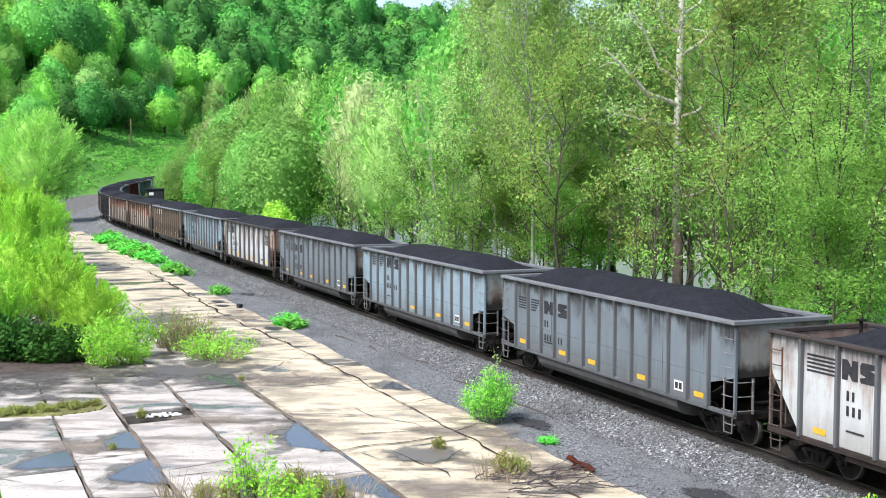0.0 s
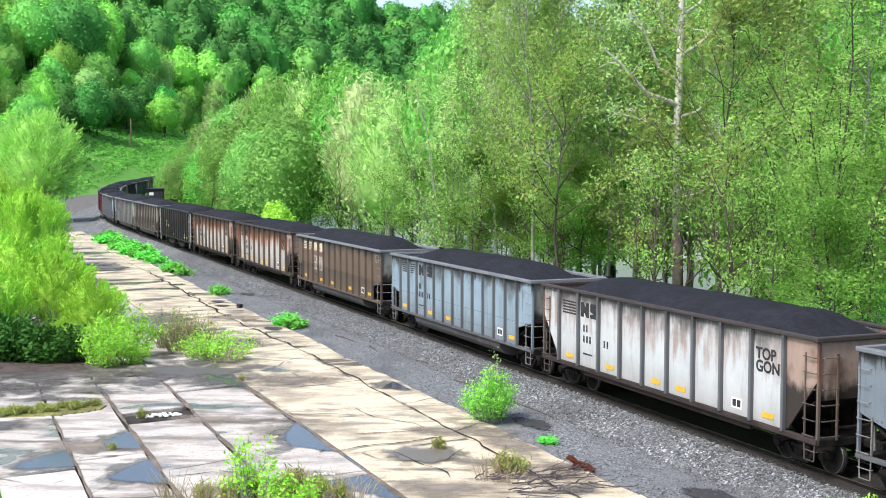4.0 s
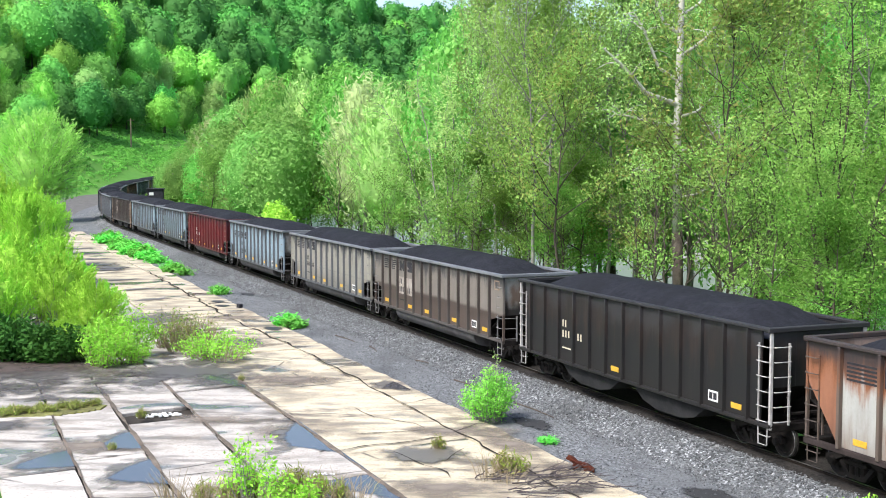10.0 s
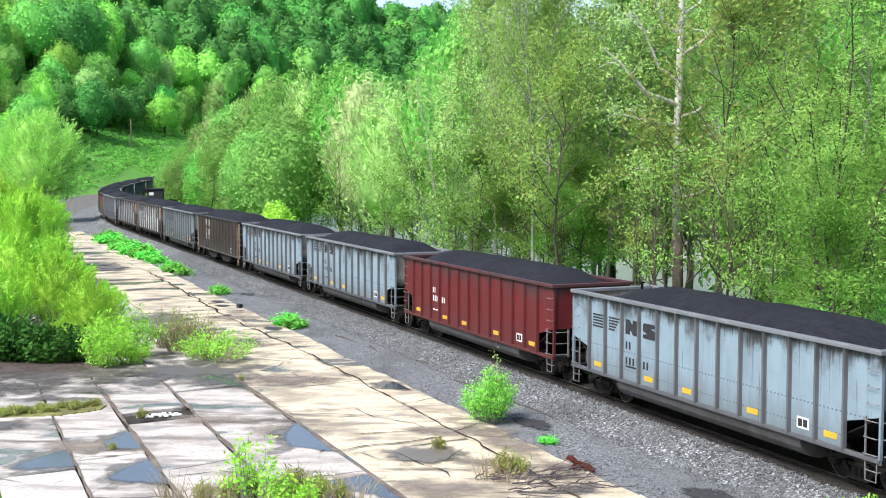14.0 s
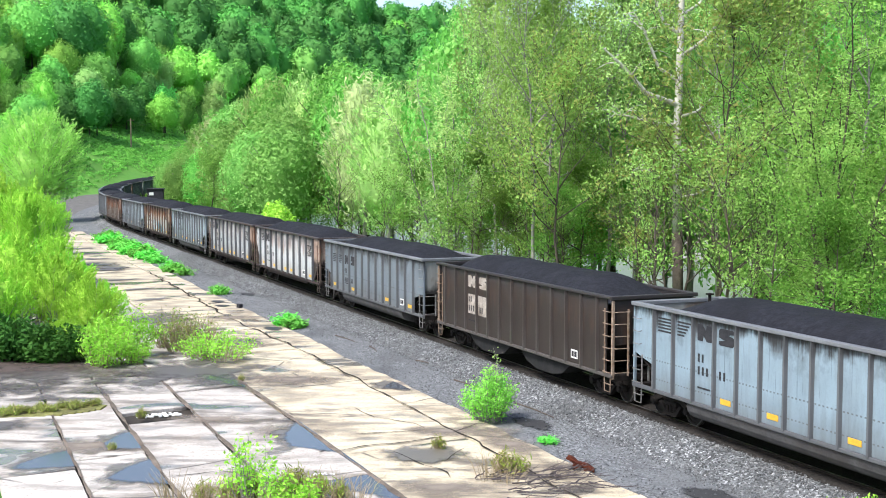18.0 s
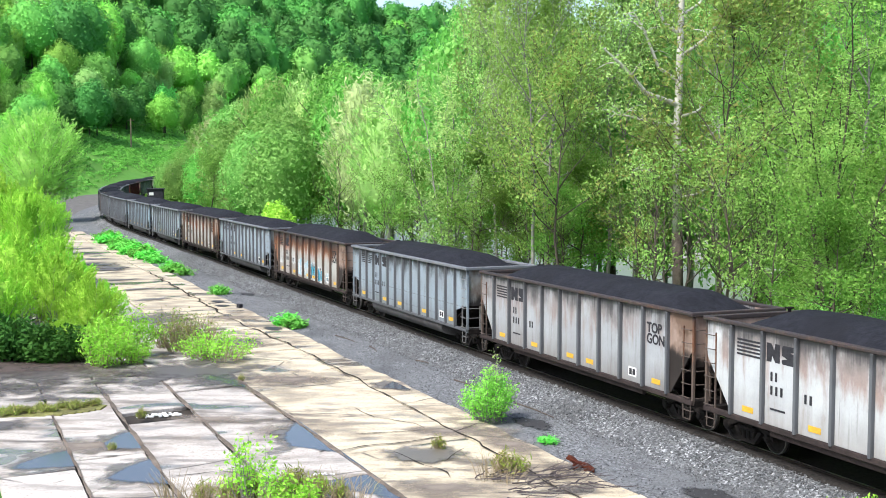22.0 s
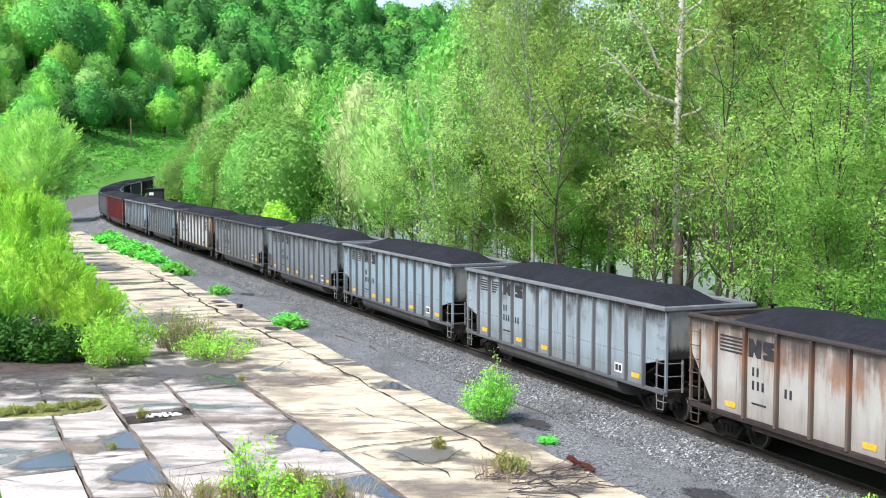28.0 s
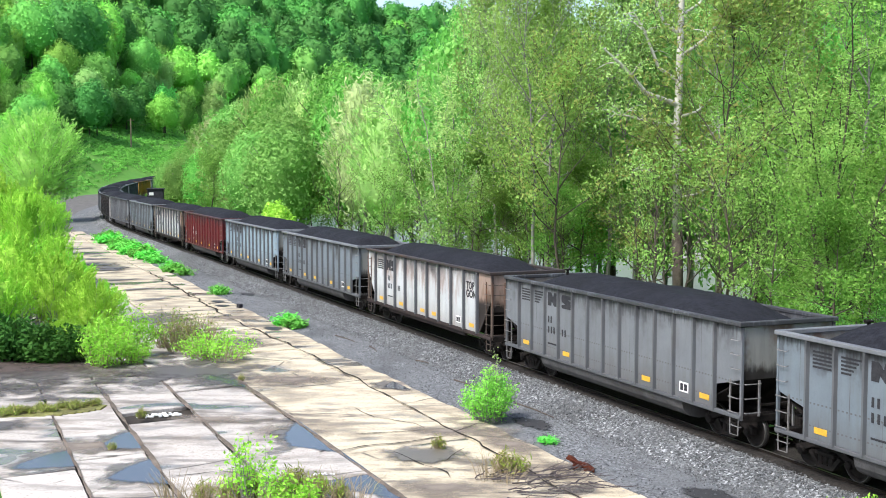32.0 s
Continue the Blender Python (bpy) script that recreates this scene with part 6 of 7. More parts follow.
        bars_number(car, x + step, face - 0.006, 1.85 - drop_by, 0.40, 0.24, 2, mark if not patch else BLACKPAINT)
        part("small_print", shared("print", lambda: Build().box(0, 0.62, -0.006, 0, 0, 0.05).mesh("small_print", BLACKPAINT)), car, mark if not patch else BLACKPAINT, (x, face - 0.006, 1.45))
    if words:
        x = -HALF + endw + (n - 1) * step + 0.14
        me = shared("words", lambda: words_mesh("TOP\nGON", 0.43))
        part("lettering", me, car, mark, Matrix.Translation((x, face - 0.008, 2.75)) @ Matrix.Rotation(math.pi / 2, 4, "X"), label="two short words in dark stencil paint")
    if spray:
        rng = random.Random(seed)

        def bubble(xc, zc, w, h, lobes):
            """A rounded, swollen outline."""
            p1, p2 = rng.uniform(0, 6), rng.uniform(0, 6)
            out = []
            for k in range(40):
                g = 2 * math.pi * k / 40
                r = 0.80 + 0.13 * math.sin(lobes * g + p1) + 0.08 * math.sin((lobes + 2) * g + p2)
                out.append((xc + 0.5 * w * max(-1, min(1, 1.15 * r * math.cos(g))), zc + 0.5 * h * max(-1, min(1, 1.15 * r * math.sin(g)))))
            return out

        # bay, middle height, height, and the paints from the wall outward
        for bay, zc, tall, halo, fill, edge in ((2, 1.95, 0.55, None, SPRAYWHITE, None), (3, 1.62, 1.0, BLUEPAINT, SPRAYWHITE, None), (4, 1.60, 0.95, BLUEPAINT, SPRAYWHITE, None),
                                                (5, 1.62, 1.05, SPRAYWHITE, SPRAYTEAL, BLACKPAINT), (6, 1.50, 0.95, SPRAYWHITE, SPRAYTEAL, BLACKPAINT), (7, 1.45, 0.6, SPRAYWHITE, None, None), (0, 1.75, 0.4, None, SPRAYWHITE, None)):
            x0 = -HALF + endw + bay * step + 0.07
            xc, wide = x0 + (step - 0.14) / 2, step - 0.14
            if halo:
                part("spray_paint", Build().prism(bubble(xc, zc, wide, tall * 1.1, 5), 1, face - 0.0035, face - 0.002).mesh("spray_paint", halo), car, label="pale sprayed graffiti halo")
            if fill:
                for k in (0, 1):
                    part("spray_paint", Build().prism(bubble(xc + (k - 0.5) * wide * 0.46, zc + rng.uniform(-0.08, 0.05), wide * 0.46, tall * rng.uniform(0.75, 0.95), 3), 1, face - 0.0055 - 0.001 * k, face - 0.004).mesh("spray_paint", fill), car, label="rounded graffiti letter shape")
            strokes = Build()
            for k in range(3):
                u = xc + (k - 1) * wide * 0.28
                strokes.tube([(u - 0.06, face - 0.012, zc - tall * 0.42), (u - 0.02, face - 0.012, zc + rng.uniform(-0.1, 0.15)), (u + rng.uniform(0.02, 0.14), face - 0.012, zc + tall * 0.40), (u + 0.16, face - 0.012, zc + tall * rng.uniform(0.0, 0.3))], 0.016, 4)
            part("spray_line", strokes.mesh("spray_line", edge or (BLUEPAINT if halo else SPRAYWHITE)), car, label="sprayed outline strokes")
    return car


def mirrored(me):
    me = me.copy()
    me.transform(Matrix.Diagonal((-1, 1, 1, 1)))
    me.flip_normals()
    return me


BEAM = surf("brown_underframe", (0.026, 0.020, 0.019), (0.045, 0.034, 0.032), 1.5, 0.9, 0, 0.3, 20.0, (0.018, 0.015, 0.014), 0.7)
P_PATCH = surf("dusty_white_paint", (0.34, 0.31, 0.28), (0.22, 0.19, 0.165), 4.0, 0.7, 0, 0.1, 25.0, (0.10, 0.08, 0.065), 1.4)
P_RUNGWHITE = surf("chalky_white_paint", (0.44, 0.43, 0.42), (0.27, 0.255, 0.24), 6.0, 0.8, 0, 0.2, 25.0)
P_RUNG = surf("rusty_cream_paint", (0.30, 0.24, 0.19), (0.17, 0.11, 0.075), 6.0, 0.8, 0, 0.2, 25.0)
DUSTY = surf("dusty_underbelly", (0.05, 0.049, 0.051), (0.085, 0.083, 0.085), 1.5, 0.9, 0, 0.3, 20.0, (0.045, 0.04, 0.038), 0.7)
P_GREY = paint("grey_paint", (0.130, 0.156, 0.182), 0, 0.95)
P_BLUE = paint("pale_blue_grey_paint", (0.195, 0.262, 0.314), 0, 0.95)
P_DKGREY = paint("mid_grey_paint", (0.14, 0.15, 0.165), 0, 0.7)
P_TAN = paint("tan_grey_paint", (0.235, 0.222, 0.19), 0, 0.95)
P_BROWN = paint("dusty_brown_paint", (0.105, 0.074, 0.054), 0, 0.75, (0.10, 0.075, 0.05), 0.3, (0.06, 0.045, 0.037))
P_BLACK = paint("faded_black_paint", (0.0105, 0.0102, 0.011), 0.06, 0.5, (0.016, 0.0135, 0.0125), 0.4)
P_DKBROWN = paint("dark_brown_paint", (0.024, 0.018, 0.016), 0.08, 0.4, (0.03, 0.023, 0.02), 0.4)
P_RED = paint("oxide_red_paint", (0.10, 0.011, 0.0135), 0, 0.45, (0.06, 0.021, 0.02), 0.35)
P_RUSTEND = paint("heavily_rusted_paint", (0.24, 0.105, 0.06), 1.3, 0.5, (0.10, 0.05, 0.035), 0.5)
P_WHITE = paint("white_car_paint", (0.42, 0.44, 0.45), 0.55, 0.6, (0.17, 0.15, 0.13), 0.2)
P_RUSTY = paint("rust_streaked_paint", (0.345, 0.345, 0.325), 1.3, 0.55, (0.15, 0.11, 0.085), 0.45)
P_RIBRUST = paint("rusty_rib_paint", (0.115, 0.085, 0.068), 0.8, 0.5, (0.06, 0.05, 0.044), 0.5)
# Sooty rib paint, kept darker than the sides to carry the ribs' side shadow
P_RIBGREY = paint("sooty_shaded_rib_paint", (0.10, 0.108, 0.118), 0.05, 0.4, (0.06, 0.06, 0.064), 0.3)
P_RIM = paint("pale_rim_paint", (0.16, 0.17, 0.185), 0, 0.1, (0.1, 0.09, 0.09), 0.3)


def end_paint(name, col):
    """A car's end: grey paint with a brown rust bloom, blackened in ragged licks of coal soot over the open platform."""
    m, nt, b = nodes_of(name)
    vec = nt.nodes.new("ShaderNodeTexCoord").outputs["Object"]
    z = nt.nodes.new("ShaderNodeSeparateXYZ")
    nt.links.new(vec, z.inputs[0])
    rnd = nt.nodes.new("ShaderNodeObjectInfo").outputs["Random"]
    blot = noise_tex(nt, stretched(nt, vec, 1.0, 1.0, 0.8, rnd), 0.9, 4.0)
    lick = noise_tex(nt, stretched(nt, vec, 5.0, 5.0, 0.7, rnd), 1.0, 4.0)
    c = mix(nt, grey(nt, lick, 0.3, 0.7), col, tuple(0.75 * v for v in col))
    c = mix(nt, calc(nt, "MULTIPLY", grey(nt, blot, 0.47, 0.62), 0.8), c, (0.085, 0.05, 0.032))
    soot = grey(nt, calc(nt, "ADD", calc(nt, "MULTIPLY", z.outputs["Z"], -1.0), calc(nt, "ADD", calc(nt, "MULTIPLY", lick, 0.55), calc(nt, "MULTIPLY", blot, 0.9))), -1.75, -1.45)
    c = mix(nt, calc(nt, "MULTIPLY", soot, 0.93), c, (0.012, 0.011, 0.011))
    nt.links.new(c, b.inputs["Base Color"])
    b.inputs["Roughness"].default_value, b.inputs["Specular IOR Level"].default_value = 0.7, 0.25
    bump(nt, b, lick, 0.1, 0.01)
    return m


P_END = end_paint("sooty_end_paint", (0.21, 0.215, 0.205))
P_ENDRUST = end_paint("sooty_rusted_end_paint", (0.27, 0.20, 0.165))
P_LTGREY = paint("light_grey_paint", (0.30, 0.315, 0.33), 0.35, 0.6, (0.12, 0.10, 0.085), 0.4)
P_PALE = paint("pale_grey_paint", (0.215, 0.263, 0.302), 0.05, 0.95)
# On the dark hopper this paler brown stands in for rib edge highlights
P_BRRIB = paint("brown_rib_paint", (0.05, 0.04, 0.036), 0, 0.2)
P_TWOTONE = paint("two_tone_grey_brown_paint", (0.16, 0.142, 0.125), 0, 0.8, (0.08, 0.06, 0.05), 0.3, (0.05, 0.036, 0.030))
P_STAINED = paint("rust_brown_stained_paint", (0.31, 0.305, 0.29), 0.7, 0.5, (0.14, 0.115, 0.10), 0.35)
P_HOPPER = surf("dusty_hopper", (0.013, 0.013, 0.014), (0.026, 0.0255, 0.026), 1.5, 0.9, 0, 0.3, 20.0)
P_YELLOW = paint("ochre_paint", (0.45, 0.24, 0.03), 0.2, 0.3)

GREY = dict(kind="tub", colour=P_GREY, label="grey ribbed steel coal car heaped with coal", emblem_style="split", ribmat=P_RIBGREY, rim_mat=P_RIM)
BLUE = dict(kind="tub", colour=P_BLUE, label="pale blue-grey ribbed coal car heaped with coal", emblem_style="split", ribmat=P_RIBGREY, rim_mat=P_RIM)
DIM = dict(kind="tub", colour=P_DKGREY, label="sooty mid-grey ribbed coal car heaped with coal", emblem_style="split", ribmat=P_RIBGREY)
PALE = dict(kind="tub", colour=P_PALE, label="light grey weathered coal car heaped with coal", emblem_style="split", ribmat=P_RIBGREY, rim_mat=P_RIM)
TAN = dict(kind="tub", colour=P_TAN, label="tan-grey dusty coal car heaped with coal", emblem_style="split", rim_mat=P_RIM, ribmat=P_RIBGREY)
BROWN = dict(kind="tub", colour=P_BROWN, label="dusty brown coal car with white number patch", emblem_style="split", mark=CREAMPAINT, patch=True, rim_mat=P_RIM, placard=True)
WHITE = dict(kind="gon", colour=P_WHITE, label="white coal gondola with sooty, shade-darkened ribs", emblem_style="full", ribmat=P_RIBGREY, words=True, rim_mat=P_RIBRUST)
RUSTY = dict(kind="gon", colour=P_RUSTY, label="white coal gondola streaked with orange rust", emblem_style="full", ribmat=P_RIBRUST, words=True, rim_mat=P_RIBRUST)
LIGHTGON = dict(kind="gon", colour=P_LTGREY, label="light grey coal gondola with rust-stained top edge", emblem_style="full", ribmat=P_RIBGREY, words=True, rim_mat=P_RIBRUST)
HOPBLACK = dict(kind="hopper", colour=P_BLACK, label="black two-bay coal hopper with white ladders", rungs=P_RUNGWHITE, mark=CREAMPAINT)
HOPBROWN = dict(kind="hopper", colour=P_DKBROWN, label="dark brown two-bay coal hopper with cream lettering", rungs=P_RUNG, mark=P_PATCH, emblem_style="split", patch=True, ribmat=P_BRRIB)
TWOTONE = dict(kind="tub", colour=P_TWOTONE, label="coal car with grey upper and brown lower sides", emblem_style="split", patch=True, rim_mat=P_RIM, ribmat=P_BRRIB, placard=True)
STAINED = dict(kind="gon", colour=P_STAINED, label="pale coal gondola stained brown with rust", emblem_style="full", ribmat=P_RIBRUST, words=True, rim_mat=P_RIBRUST)
RED = dict(kind="tub", colour=P_RED, label="oxide red ribbed coal car heaped with coal", mark=WHITEPAINT)
OCHRE = dict(kind="tub", colour=P_YELLOW, label="ochre yellow ribbed coal car heaped with coal")

# rear end of each car along the track at the start, and its kind
TRAIN = [(18.95, WHITE), (2.56, GREY), (-14.06, BLUE), (-30.4, GREY), (-46.7, WHITE), (-62.5, BLUE), (-79.0, BROWN), (-95.2, RUSTY), (-111.3, RUSTY),
         (-127.6, HOPBLACK), (-144.0, TWOTONE), (-159.5, TAN), (-176.2, BLUE), (-192.5, RED), (-208.7, BLUE), (-224.9, BLUE), (-241.1, HOPBROWN), (-257.7, GREY),
         (-273.7, WHITE), (-289.2, LIGHTGON), (-305.5, PALE), (-321.6, RUSTY), (-337.7, PALE), (-353.5, STAINED), (-369.65, PALE), (-386.1, BLUE), (-402.2, GREY),
         (-418.6, DIM), (-434.8, WHITE), (-451.1, GREY), (-467.4, BLUE), (-483.6, RED), (-499.8, WHITE), (-516.1, GREY), (-532.3, DIM), (-548.5, HOPBLACK), (-564.7, GREY),
         (-580.9, HOPBLACK), (-597.2, BLUE), (-613.4, GREY), (-629.6, OCHRE), (-645.9, GREY)]
SPRAYED, LOW_MARK = {21}, {1, 3, 12, 17}
SPEED = 13.17
CARS = []
for i, (rear, kindof) in enumerate(TRAIN):
    spec = dict(kindof)
    if i in SPRAYED:
        spec.update(spray=True, label="rusty white coal gondola with white and blue graffiti")
    if i in LOW_MARK:
        spec.update(low_mark=True)
    CARS.append((coal_car(seed=i, **spec), rear + HALF))


# ---------------- odds and ends in the yard ----------------
def at_track(s, a, z=-0.55, turn=0.0):
    x, y, r = on_track(s, a)
    return pose(x, y, z, 0, 0, r + turn)


def pool(name, s0, s1, joint, depth, peak, label, mat, z):
    """A film of water caught against a lengthwise joint, its shore a slanting bow."""
    me = bpy.data.meshes.new(name)
    n = 12
    vs, uvs = [], []
    c = MID + ALONG * ((s0 + s1) / 2) + ASIDE * joint
    for i in range(n + 1):
        u = i / n
        bow = (u / peak if u < peak else (1 - u) / (1 - peak)) ** 0.8
        for a, v in ((joint, 0.5), (joint - 0.1 - depth * bow, 0.0)):
            p = MID + ALONG * (s0 + (s1 - s0) * u - 0.15 * (a - joint)) + ASIDE * a
            vs.append((p.x - c.x, p.y - c.y, z))
            uvs.append((u, v))
    me.from_pydata(vs, [], [(2 * i, 2 * i + 1, 2 * i + 3, 2 * i + 2) for i in range(n)])
    uv = me.uv_layers.new(name="UVMap")
    for loop in me.loops:
        uv.data[loop.index].uv = uvs[loop.vertex_index]
    if me.polygons[0].normal.z < 0:
        me.flip_normals()
    me.materials.append(mat)
    ob = tagged(new(name, me), label, name.replace("_", " "), kind="structure")
    ob.location = (c.x, c.y, 0)


for k, (s0, s1, joint, depth, peak) in enumerate(((9.4, 13.6, -16.35, 2.0, 0.55), (5.6, 9.1, -16.35, 1.8, 0.8), (7.6, 10.5, -18.45, 2.6, 0.7), (5.6, 12.4, -11.0, 1.9, 0.68), (10.3, 18.4, -11.0, 2.2, 0.5),
                                   (-4.6, 1.0, -11.15, 1.6, 0.4), (0.8, 3.4, -5.6, 1.0, 0.5), (14.2, 18.0, -16.35, 1.9, 0.5))):
    pool("damp_edge", s0 - 1.0, s1 + 0.9, joint, depth + 0.7, peak, "damp darkened concrete round a puddle", DAMP, -0.5278 + 0.0003 * k)
    pool("puddle", s0, s1, joint, depth, peak, "shallow rain puddle on the concrete reflecting the sky", PUDDLE, -0.5246 + 0.0003 * k)
for s0, s1, a0, a1 in ((7.2, 12.4, -4.5, -3.3), (17.6, 21.0, -4.3, -2.9), (-34, -30, -3.8, -2.8), (-29.4, -27.0, -6.6, -5.6), (-27, -24.8, -6.8, -5.8), (-16.6, -13.8, -6.6, -5.5)):
    spread("coal_spill", s0, s1, a0, a1, "patch of spilled black coal dust", COALDUST, -0.585 if a0 > -5.25 else -0.5215)
spread("silt_stain", -3.6, 2.4, -11.2, -6.6, "brown dried silt washed over the tan concrete", SILT, -0.5228)
spread("silt_stain", 5.0, 20.0, -6.9, -5.0, "brown dried silt along the broken edge of the concrete", SILT, -0.5235, 0.0)
spread("damp_patch", 10.6, 14.6, -10.6, -7.0, "dark damp patch on the tan concrete", DAMP, -0.5225)
for k, (s0, s1, a0, a1) in enumerate(((2.0, 5.4, -22.6, -18.3), (-26, -16, -14, -8), (-60, -50, -11, -6.8), (-14, -9, -11, -7), (-54.6, -51.6, -12, -6.9), (-60, -56.5, -12, -6.6), (-66, -62.5, -12, -6.4), (-72.5, -69, -12, -6.2), (-80, -75.5, -12, -6.0), (-45, -43.5, -12, -7), (-38, -36.6, -12, -7), (-31.5, -30, -12, -7.2))):
    spread("mud_patch", s0, s1, a0, a1, "dark wet mud washed over the concrete", MUD, -0.5205 + 0.0012 * k)

for k, (x0, x1, y0, y1) in enumerate(((-26, -9.5, 43.0, 53.5), (-27, -11.0, 41.4, 48.0), (-15, -5.5, 43.5, 54.5))):
    wash("mud_patch", x0, x1, y0, y1, "dark wet mud washed over the concrete", MUD, -0.516 + 0.0012 * k)
for k, (x0, x1, y0, y1) in enumerate(((-34, -10.6, 44.6, 56.5),)):
    wash("leaf_litter", x0, x1, y0, y1, "dark brown soil and leaf litter at the foot of the bushes", LITTER, -0.5105 + 0.0012 * k)
for k, (x0, x1, y0, y1) in enumerate(((-9.5, -2.5, 44.2, 50.2), (-6.8, -3.0, 35, 41), (-13, -8, 34, 38), (-6.5, -2.5, 30, 35), (-10, -5, 38, 41.5), (-2.5, 3.5, 36.6, 39.4), (-12, -6, 52, 60), (-14, -9, 62, 70), (-2.2, 2.6, 29, 33.5))):
    wash("silt_stain", x0, x1, y0, y1, "brown dried silt washed across the concrete", SILT, -0.5285 + 0.0009 * k)

def crack(s0, a0, s1, a1, wide, wander=0.10, seed=0, z=-0.5195, mat=None, name="crack", label="dark soil-filled crack across the concrete"):
    """A soil-filled crack or joint that wanders between two places on the concrete."""
    R = random.Random(seed)
    p0, p1 = (MID + ALONG * s + ASIDE * a for s, a in ((s0, a0), (s1, a1)))
    c = (p0 + p1) / 2
    ln = (p1 - p0).length
    n = max(5, int(ln / 0.45))
    side = Vector((-(p1 - p0).y, (p1 - p0).x)) / ln
    b = Build()
    for i in range(n + 1):
        t = i / n
        off = wander * (noise.noise((t * ln * 0.55, seed * 3.7, 0)) * 2.2 + noise.noise((t * ln * 2.3, seed * 3.7, 4)) * 0.7) * min(1.0, 6 * t, 6 * (1 - t))
        w = 0.5 * wide * R.uniform(0.45, 1.35) * min(1.0, 0.25 + 5 * t, 0.25 + 5 * (1 - t))
        q = p0.lerp(p1, t) + side * off - c
        b.v += [(q.x - side.x * w, q.y - side.y * w, z), (q.x + side.x * w, q.y + side.y * w, z)]
    b.f = [(2 * i, 2 * i + 1, 2 * i + 3, 2 * i + 2) for i in range(n)]
    me = b.mesh(name, mat or CRACKSOIL)
    if me.polygons[0].normal.z < 0:
        me.flip_normals()
    ob = tagged(new(name, me), label, name.replace("_", " "), kind="structure")
    ob.location = (c.x, c.y, 0)


CRACKSOIL = surf("crack_soil", (0.018, 0.015, 0.012), (0.04, 0.034, 0.026), 5.0, 0.95, 0, 0.6, 20.0)
for k, (s0, a0, s1, a1, wide, wander) in enumerate((
        (-51, -6.72, -20, -7.2, 0.14, 0.22), (-20, -7.2, -8, -6.75, 0.11, 0.14), (-8, -6.75, 5, -6.78, 0.08, 0.09), (5, -6.78, 19, -6.95, 0.07, 0.10), (0.95, -9.6, 0.35, -6.1, 0.08, 0.08), (-2.4, -7.2, -3.2, -5.7, 0.07, 0.06),
        (9.25, -9.9, 9.7, -7.3, 0.06, 0.10), (11.2, -11.1, 10.6, -7.0, 0.10, 0.16), (5.2, -8.6, 9.4, -7.6, 0.04, 0.2), (11.8, -9.6, 15.2, -9.2, 0.05, 0.16), (13.6, -8.7, 12.2, -7.4, 0.035, 0.1), (10.2, -7.0, 9.2, -5.6, 0.06, 0.08),
        (12.2, -16.3, 12.15, -14.0, 0.05, 0.06), (-14.2, -10.8, -15.0, -7.2, 0.06, 0.1), (-21.5, -10.8, -22.6, -7.3, 0.09, 0.1), (-29.5, -10.9, -30.6, -7.2, 0.10, 0.1), (-37, -11, -38, -7.0, 0.11, 0.1), (-50, -11.5, -50.8, -6.8, 0.2, 0.1))):
    crack(s0, a0, s1, a1, wide, wander, k)
JOINTSOIL = surf("joint_soil", (0.11, 0.087, 0.068), (0.20, 0.165, 0.135), 3.0, 0.95, 0, 0.6, 20.0, (0.035, 0.028, 0.022), 0.5)
for k, (s0, s1, a, wide) in enumerate(((-2.0, 19, -16.3, 0.15), (-3.0, 19, -13.9, 0.15), (-4.0, 20, -11.1, 0.17), (0.5, 17, -18.4, 0.10))):
    for i in range(3):
        f0, f1 = s0 + (s1 - s0) * i / 3, s0 + (s1 - s0) * (i + 1) / 3 + 0.05
        crack(f0, a, f1, a, wide, 0.015, 40 + 3 * k + i, -0.5188, JOINTSOIL, "joint_soil", "brown soil filling a joint between the concrete slabs")

scrap = tagged(new("scrap_metal"), "bent rusty red scrap metal lying at the edge of the concrete", "scrap")
part("plate", Build().prism([(-0.42, 0.27), (-0.36, 0.36), (-0.24, 0.34), (-0.08, 0.24), (0.2, 0.22), (0.40, 0.12), (0.42, 0.02), (0.27, 0.06), (0.22, 0.0), (0.14, 0.0), (0.10, 0.10), (-0.06, 0.08), (-0.14, 0.0), (-0.22, 0.0), (-0.2, 0.18), (-0.34, 0.24)], 1, -0.09, 0.09).mesh("plate", RUST), scrap)
part("rib", Build().tube([(-0.3, -0.12, 0.3), (0.0, -0.13, 0.2), (0.35, -0.1, 0.08)], 0.025, 6).mesh("rib", RUST), scrap)
scrap.matrix_basis = pose(3.8, 33.3, -0.57, 0, 8, -12)

R5 = random.Random(55)
DEADWOOD = surf("dead_branch_bark", (0.05, 0.042, 0.045), (0.11, 0.095, 0.095), 4.0, 0.95, 0, 0.6, 20.0)
for k in range(46):
    b = Build()
    ln = R5.uniform(0.5, 1.6)
    p = [Vector((0, 0, 0.03))]
    for i in range(4):
        p.append(p[-1] + Vector((ln / 4, R5.uniform(-0.10, 0.10), R5.uniform(-0.02, 0.06))))
    thick = R5.uniform(0.010, 0.024)
    b.tube(p, [thick, thick * 0.9, thick * 0.75, thick * 0.55, thick * 0.3], 5)
    for i in (1, 2, 3):
        q = p[i] + Vector((R5.uniform(0.1, 0.3), R5.uniform(-0.25, 0.25), R5.uniform(0.0, 0.12)))
        b.tube([p[i], q], [thick * 0.5, thick * 0.2], 4)
    st = tagged(new("fallen_branch", b.mesh("fallen_branch", DEADWOOD)), "dark dead branch lying in a tangle on the concrete", "branch", "dead branches")
    st.matrix_basis = at_track(16.4 + R5.uniform(-0.9, 1.4), -7.0 + R5.uniform(-1.9, 1.2), -0.53 + 0.06 * R5.random(), R5.uniform(-50, 50) + 75)
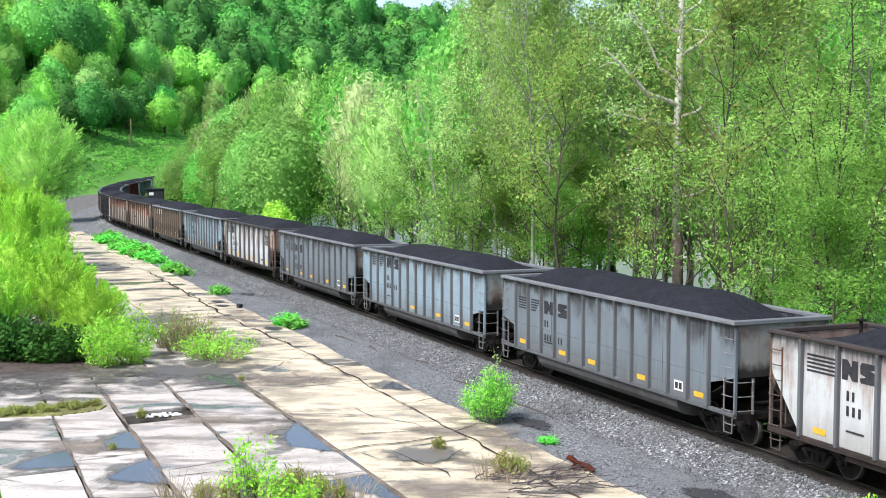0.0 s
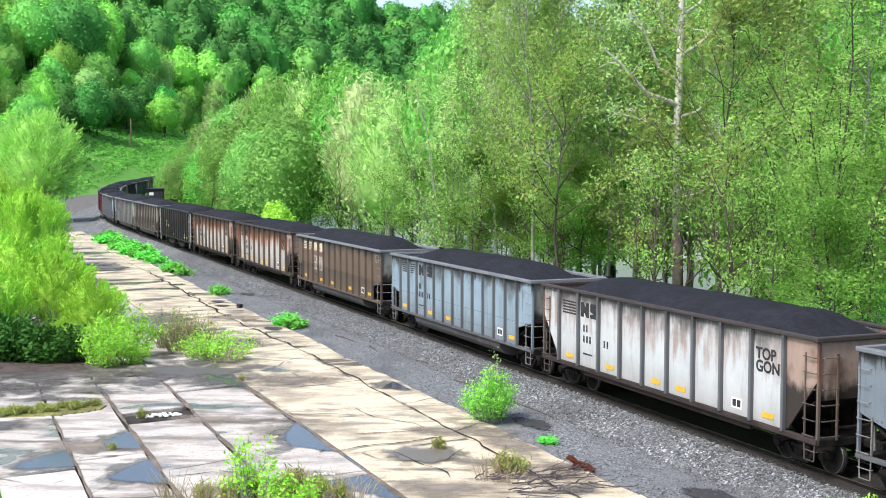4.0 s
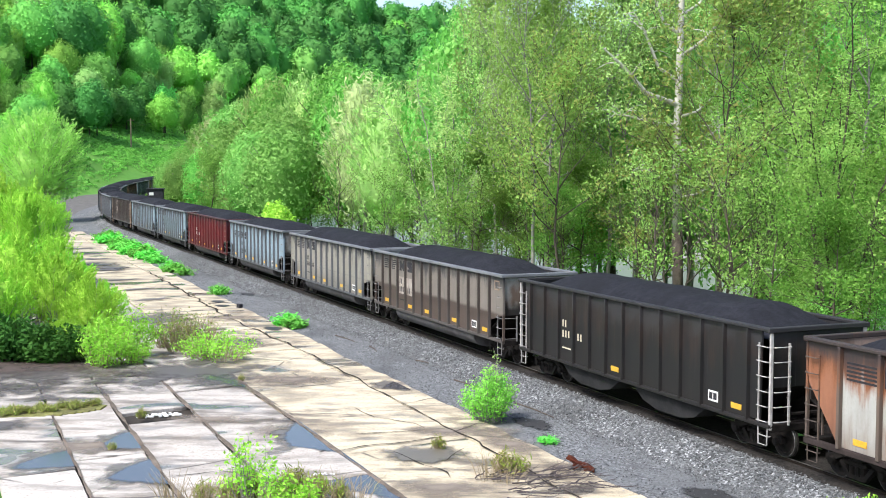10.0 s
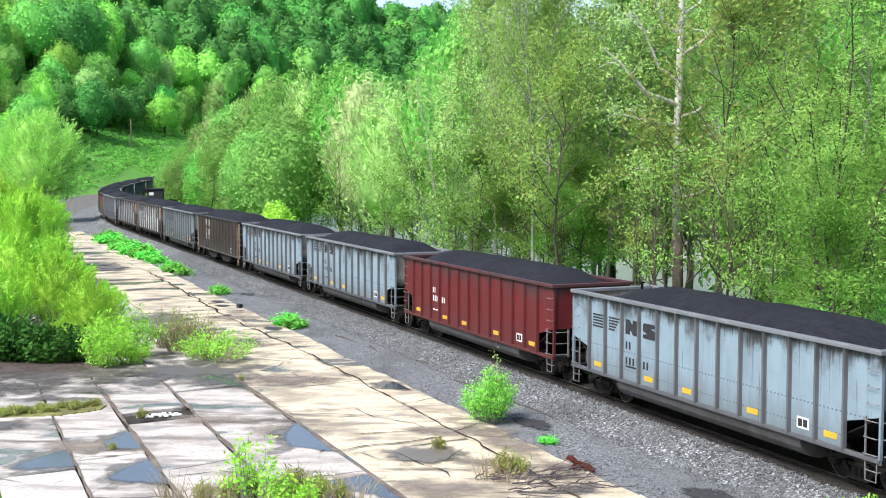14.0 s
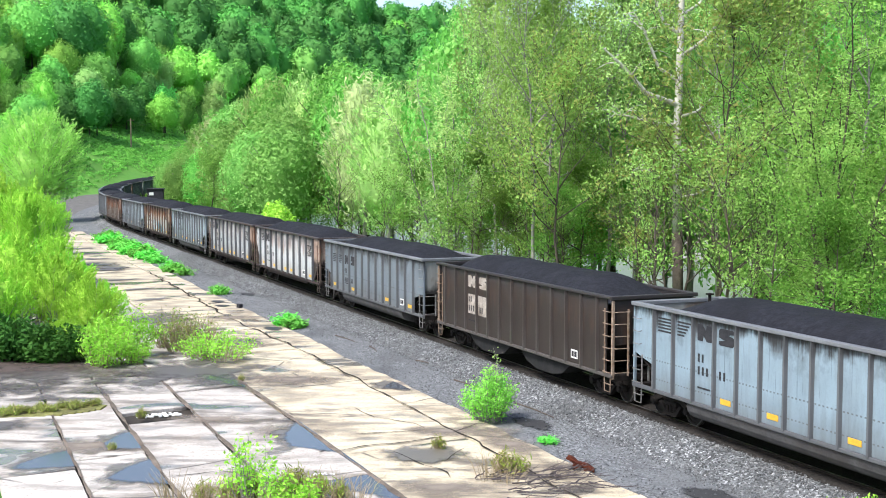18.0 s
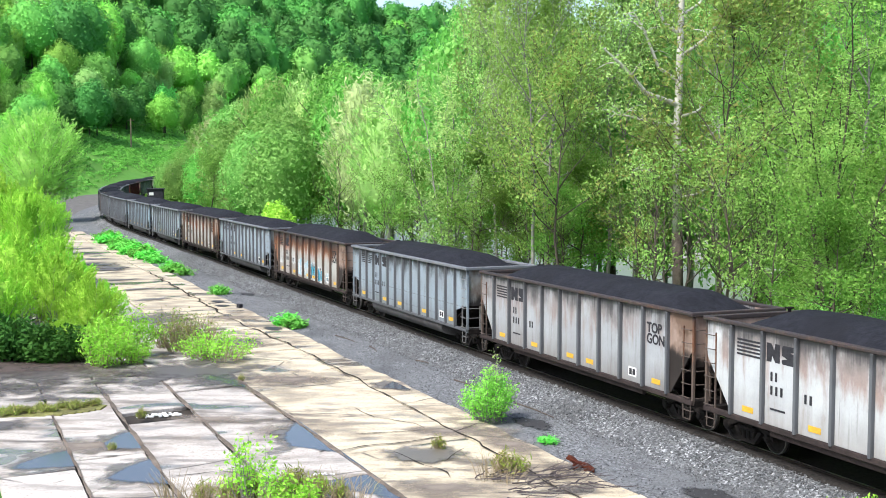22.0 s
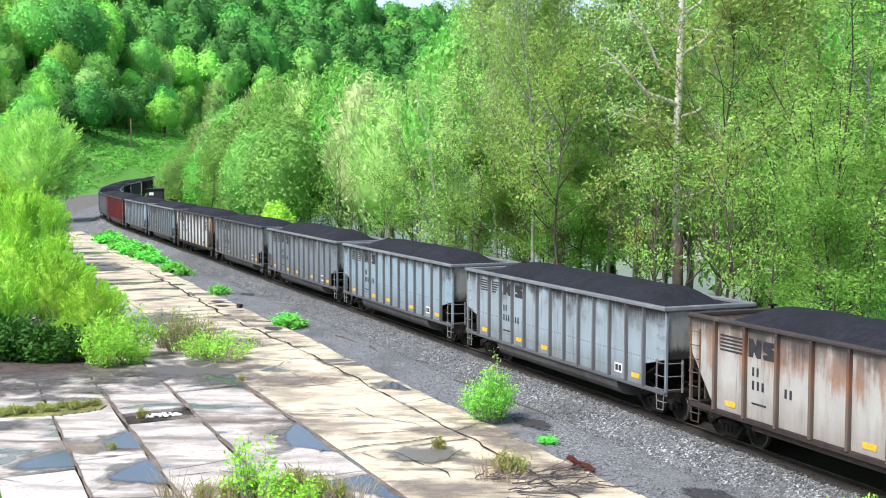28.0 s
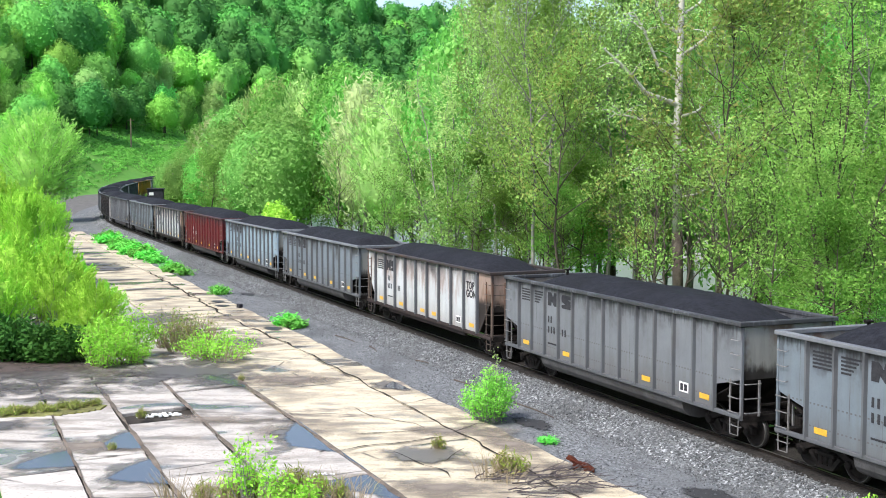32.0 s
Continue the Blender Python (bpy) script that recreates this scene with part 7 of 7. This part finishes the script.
for s, a, ln, tn in ((1.5, -3.2, 2.6, 4), (-8, -3.4, 1.6, -8), (6.5, -3.0, 2.8, 2), (-12, -3.8, 2.4, 5), (-3.5, -2.9, 1.0, 15)):
    b = Build().tube([(0, 0, 0.03), (ln / 2, 0.05, 0.035), (ln, 0, 0.03)], [0.03, 0.028, 0.018], 5)
    st = tagged(new("stick", b.mesh("stick", TIMBER)), "thin dead stick lying on the lane", "branch", "dead branches")
    st.matrix_basis = at_track(s, a, -0.6, tn)
box = tagged(new("junction_box", Build().box(-0.16, 0.16, -0.12, 0.12, 0, 0.24, 0.02).mesh("junction_box", BLACKPAINT)), "small dark metal box at the edge of the concrete", "box")
box.matrix_basis = at_track(-24.7, -5.6, -0.56, 20)
rub = Build()
for k in range(40):
    x, y, w = R5.uniform(-0.75, 0.75), R5.uniform(-0.25, 0.25), R5.uniform(0.03, 0.09)
    rub.box(x - w, x + w, y - w * 0.7, y + w * 0.7, 0, w * R5.uniform(0.5, 1.2), w * 0.25)
rb = tagged(new("rubble", rub.mesh("rubble", WHITEPAINT)), "scattered white broken rubble in a hole", "rubble", kind="stuff")
rb.matrix_basis = at_track(3.5, -15.0, -0.66, 90)
rb2 = tagged(new("rubble", rb.data), "scattered white broken rubble on wet concrete", "rubble", kind="stuff")
rb2.matrix_basis = at_track(13.6, -12.3, -0.55, 80) @ Matrix.Diagonal((0.45, 0.45, 0.8, 1))
tin = tagged(new("rusty_drum"), "rusty crushed drum lying at the yard edge", "scrap")
part("shell", Build().tube([(-0.4, 0, 0.2), (0.0, 0.03, 0.22), (0.4, 0, 0.18)], [0.2, 0.23, 0.18], 10).mesh("shell", RUST), tin)
tin.matrix_basis = at_track(1.0, -20.6, -0.55, 30)
spread("patch_hole", 1.6, 5.6, -16.9, -13.4, "dark wet bottom of a missing slab", COALDUST, -0.70)
hut = tagged(new("equipment_hut"), "dark trackside equipment hut with a white vent", "hut")
part("wall", Build().box(-1.1, 1.1, -1.0, 1.0, -0.8, 4.0, 0.03).mesh("wall", BLACKPAINT), hut)
part("roof", Build().box(-1.25, 1.25, -1.15, 1.15, 4.0, 4.15, 0.03).mesh("roof", BLACKPAINT), hut)
part("vent", Build().box(-0.85, -0.25, -1.06, -1.0, 3.2, 3.6, 0.01).mesh("vent", WHITEPAINT), hut)
hut.matrix_basis = pose(-40.4, 171, rise(171), 0, 0, 10)

build_slabs(bpy.data.objects["pavement"])
stones()


def motions():
    """The train rolls by at an even speed; its wheels turn with it."""
    for car, s0 in CARS:
        rows = []
        for k in range(33):
            x, y, r = on_track(s0 + SPEED * k)
            climb = rise(on_track(s0 + SPEED * k + 4.0)[1]) - rise(on_track(s0 + SPEED * k - 4.0)[1])
            rows.append((float(k), pose(x, y, rise(y), 0, math.degrees(math.atan2(-climb, 8.0)), r)))
        walk(car, rows)
    n = 32 * FPS
    for x0, wheels in WHEELS.items():
        first = wheels[0]
        walk(first, [(k / FPS, pose(x0, 0, 0.463, 0, math.degrees(SPEED * k / FPS / 0.463), 0)) for k in range(n + 1)])
        for w in wheels[1:]:
            w.rotation_mode = "QUATERNION"
            keys = w.animation_data_create()
            keys.action = first.animation_data.action
            keys.action_slot = first.animation_data.action_slot


motions()
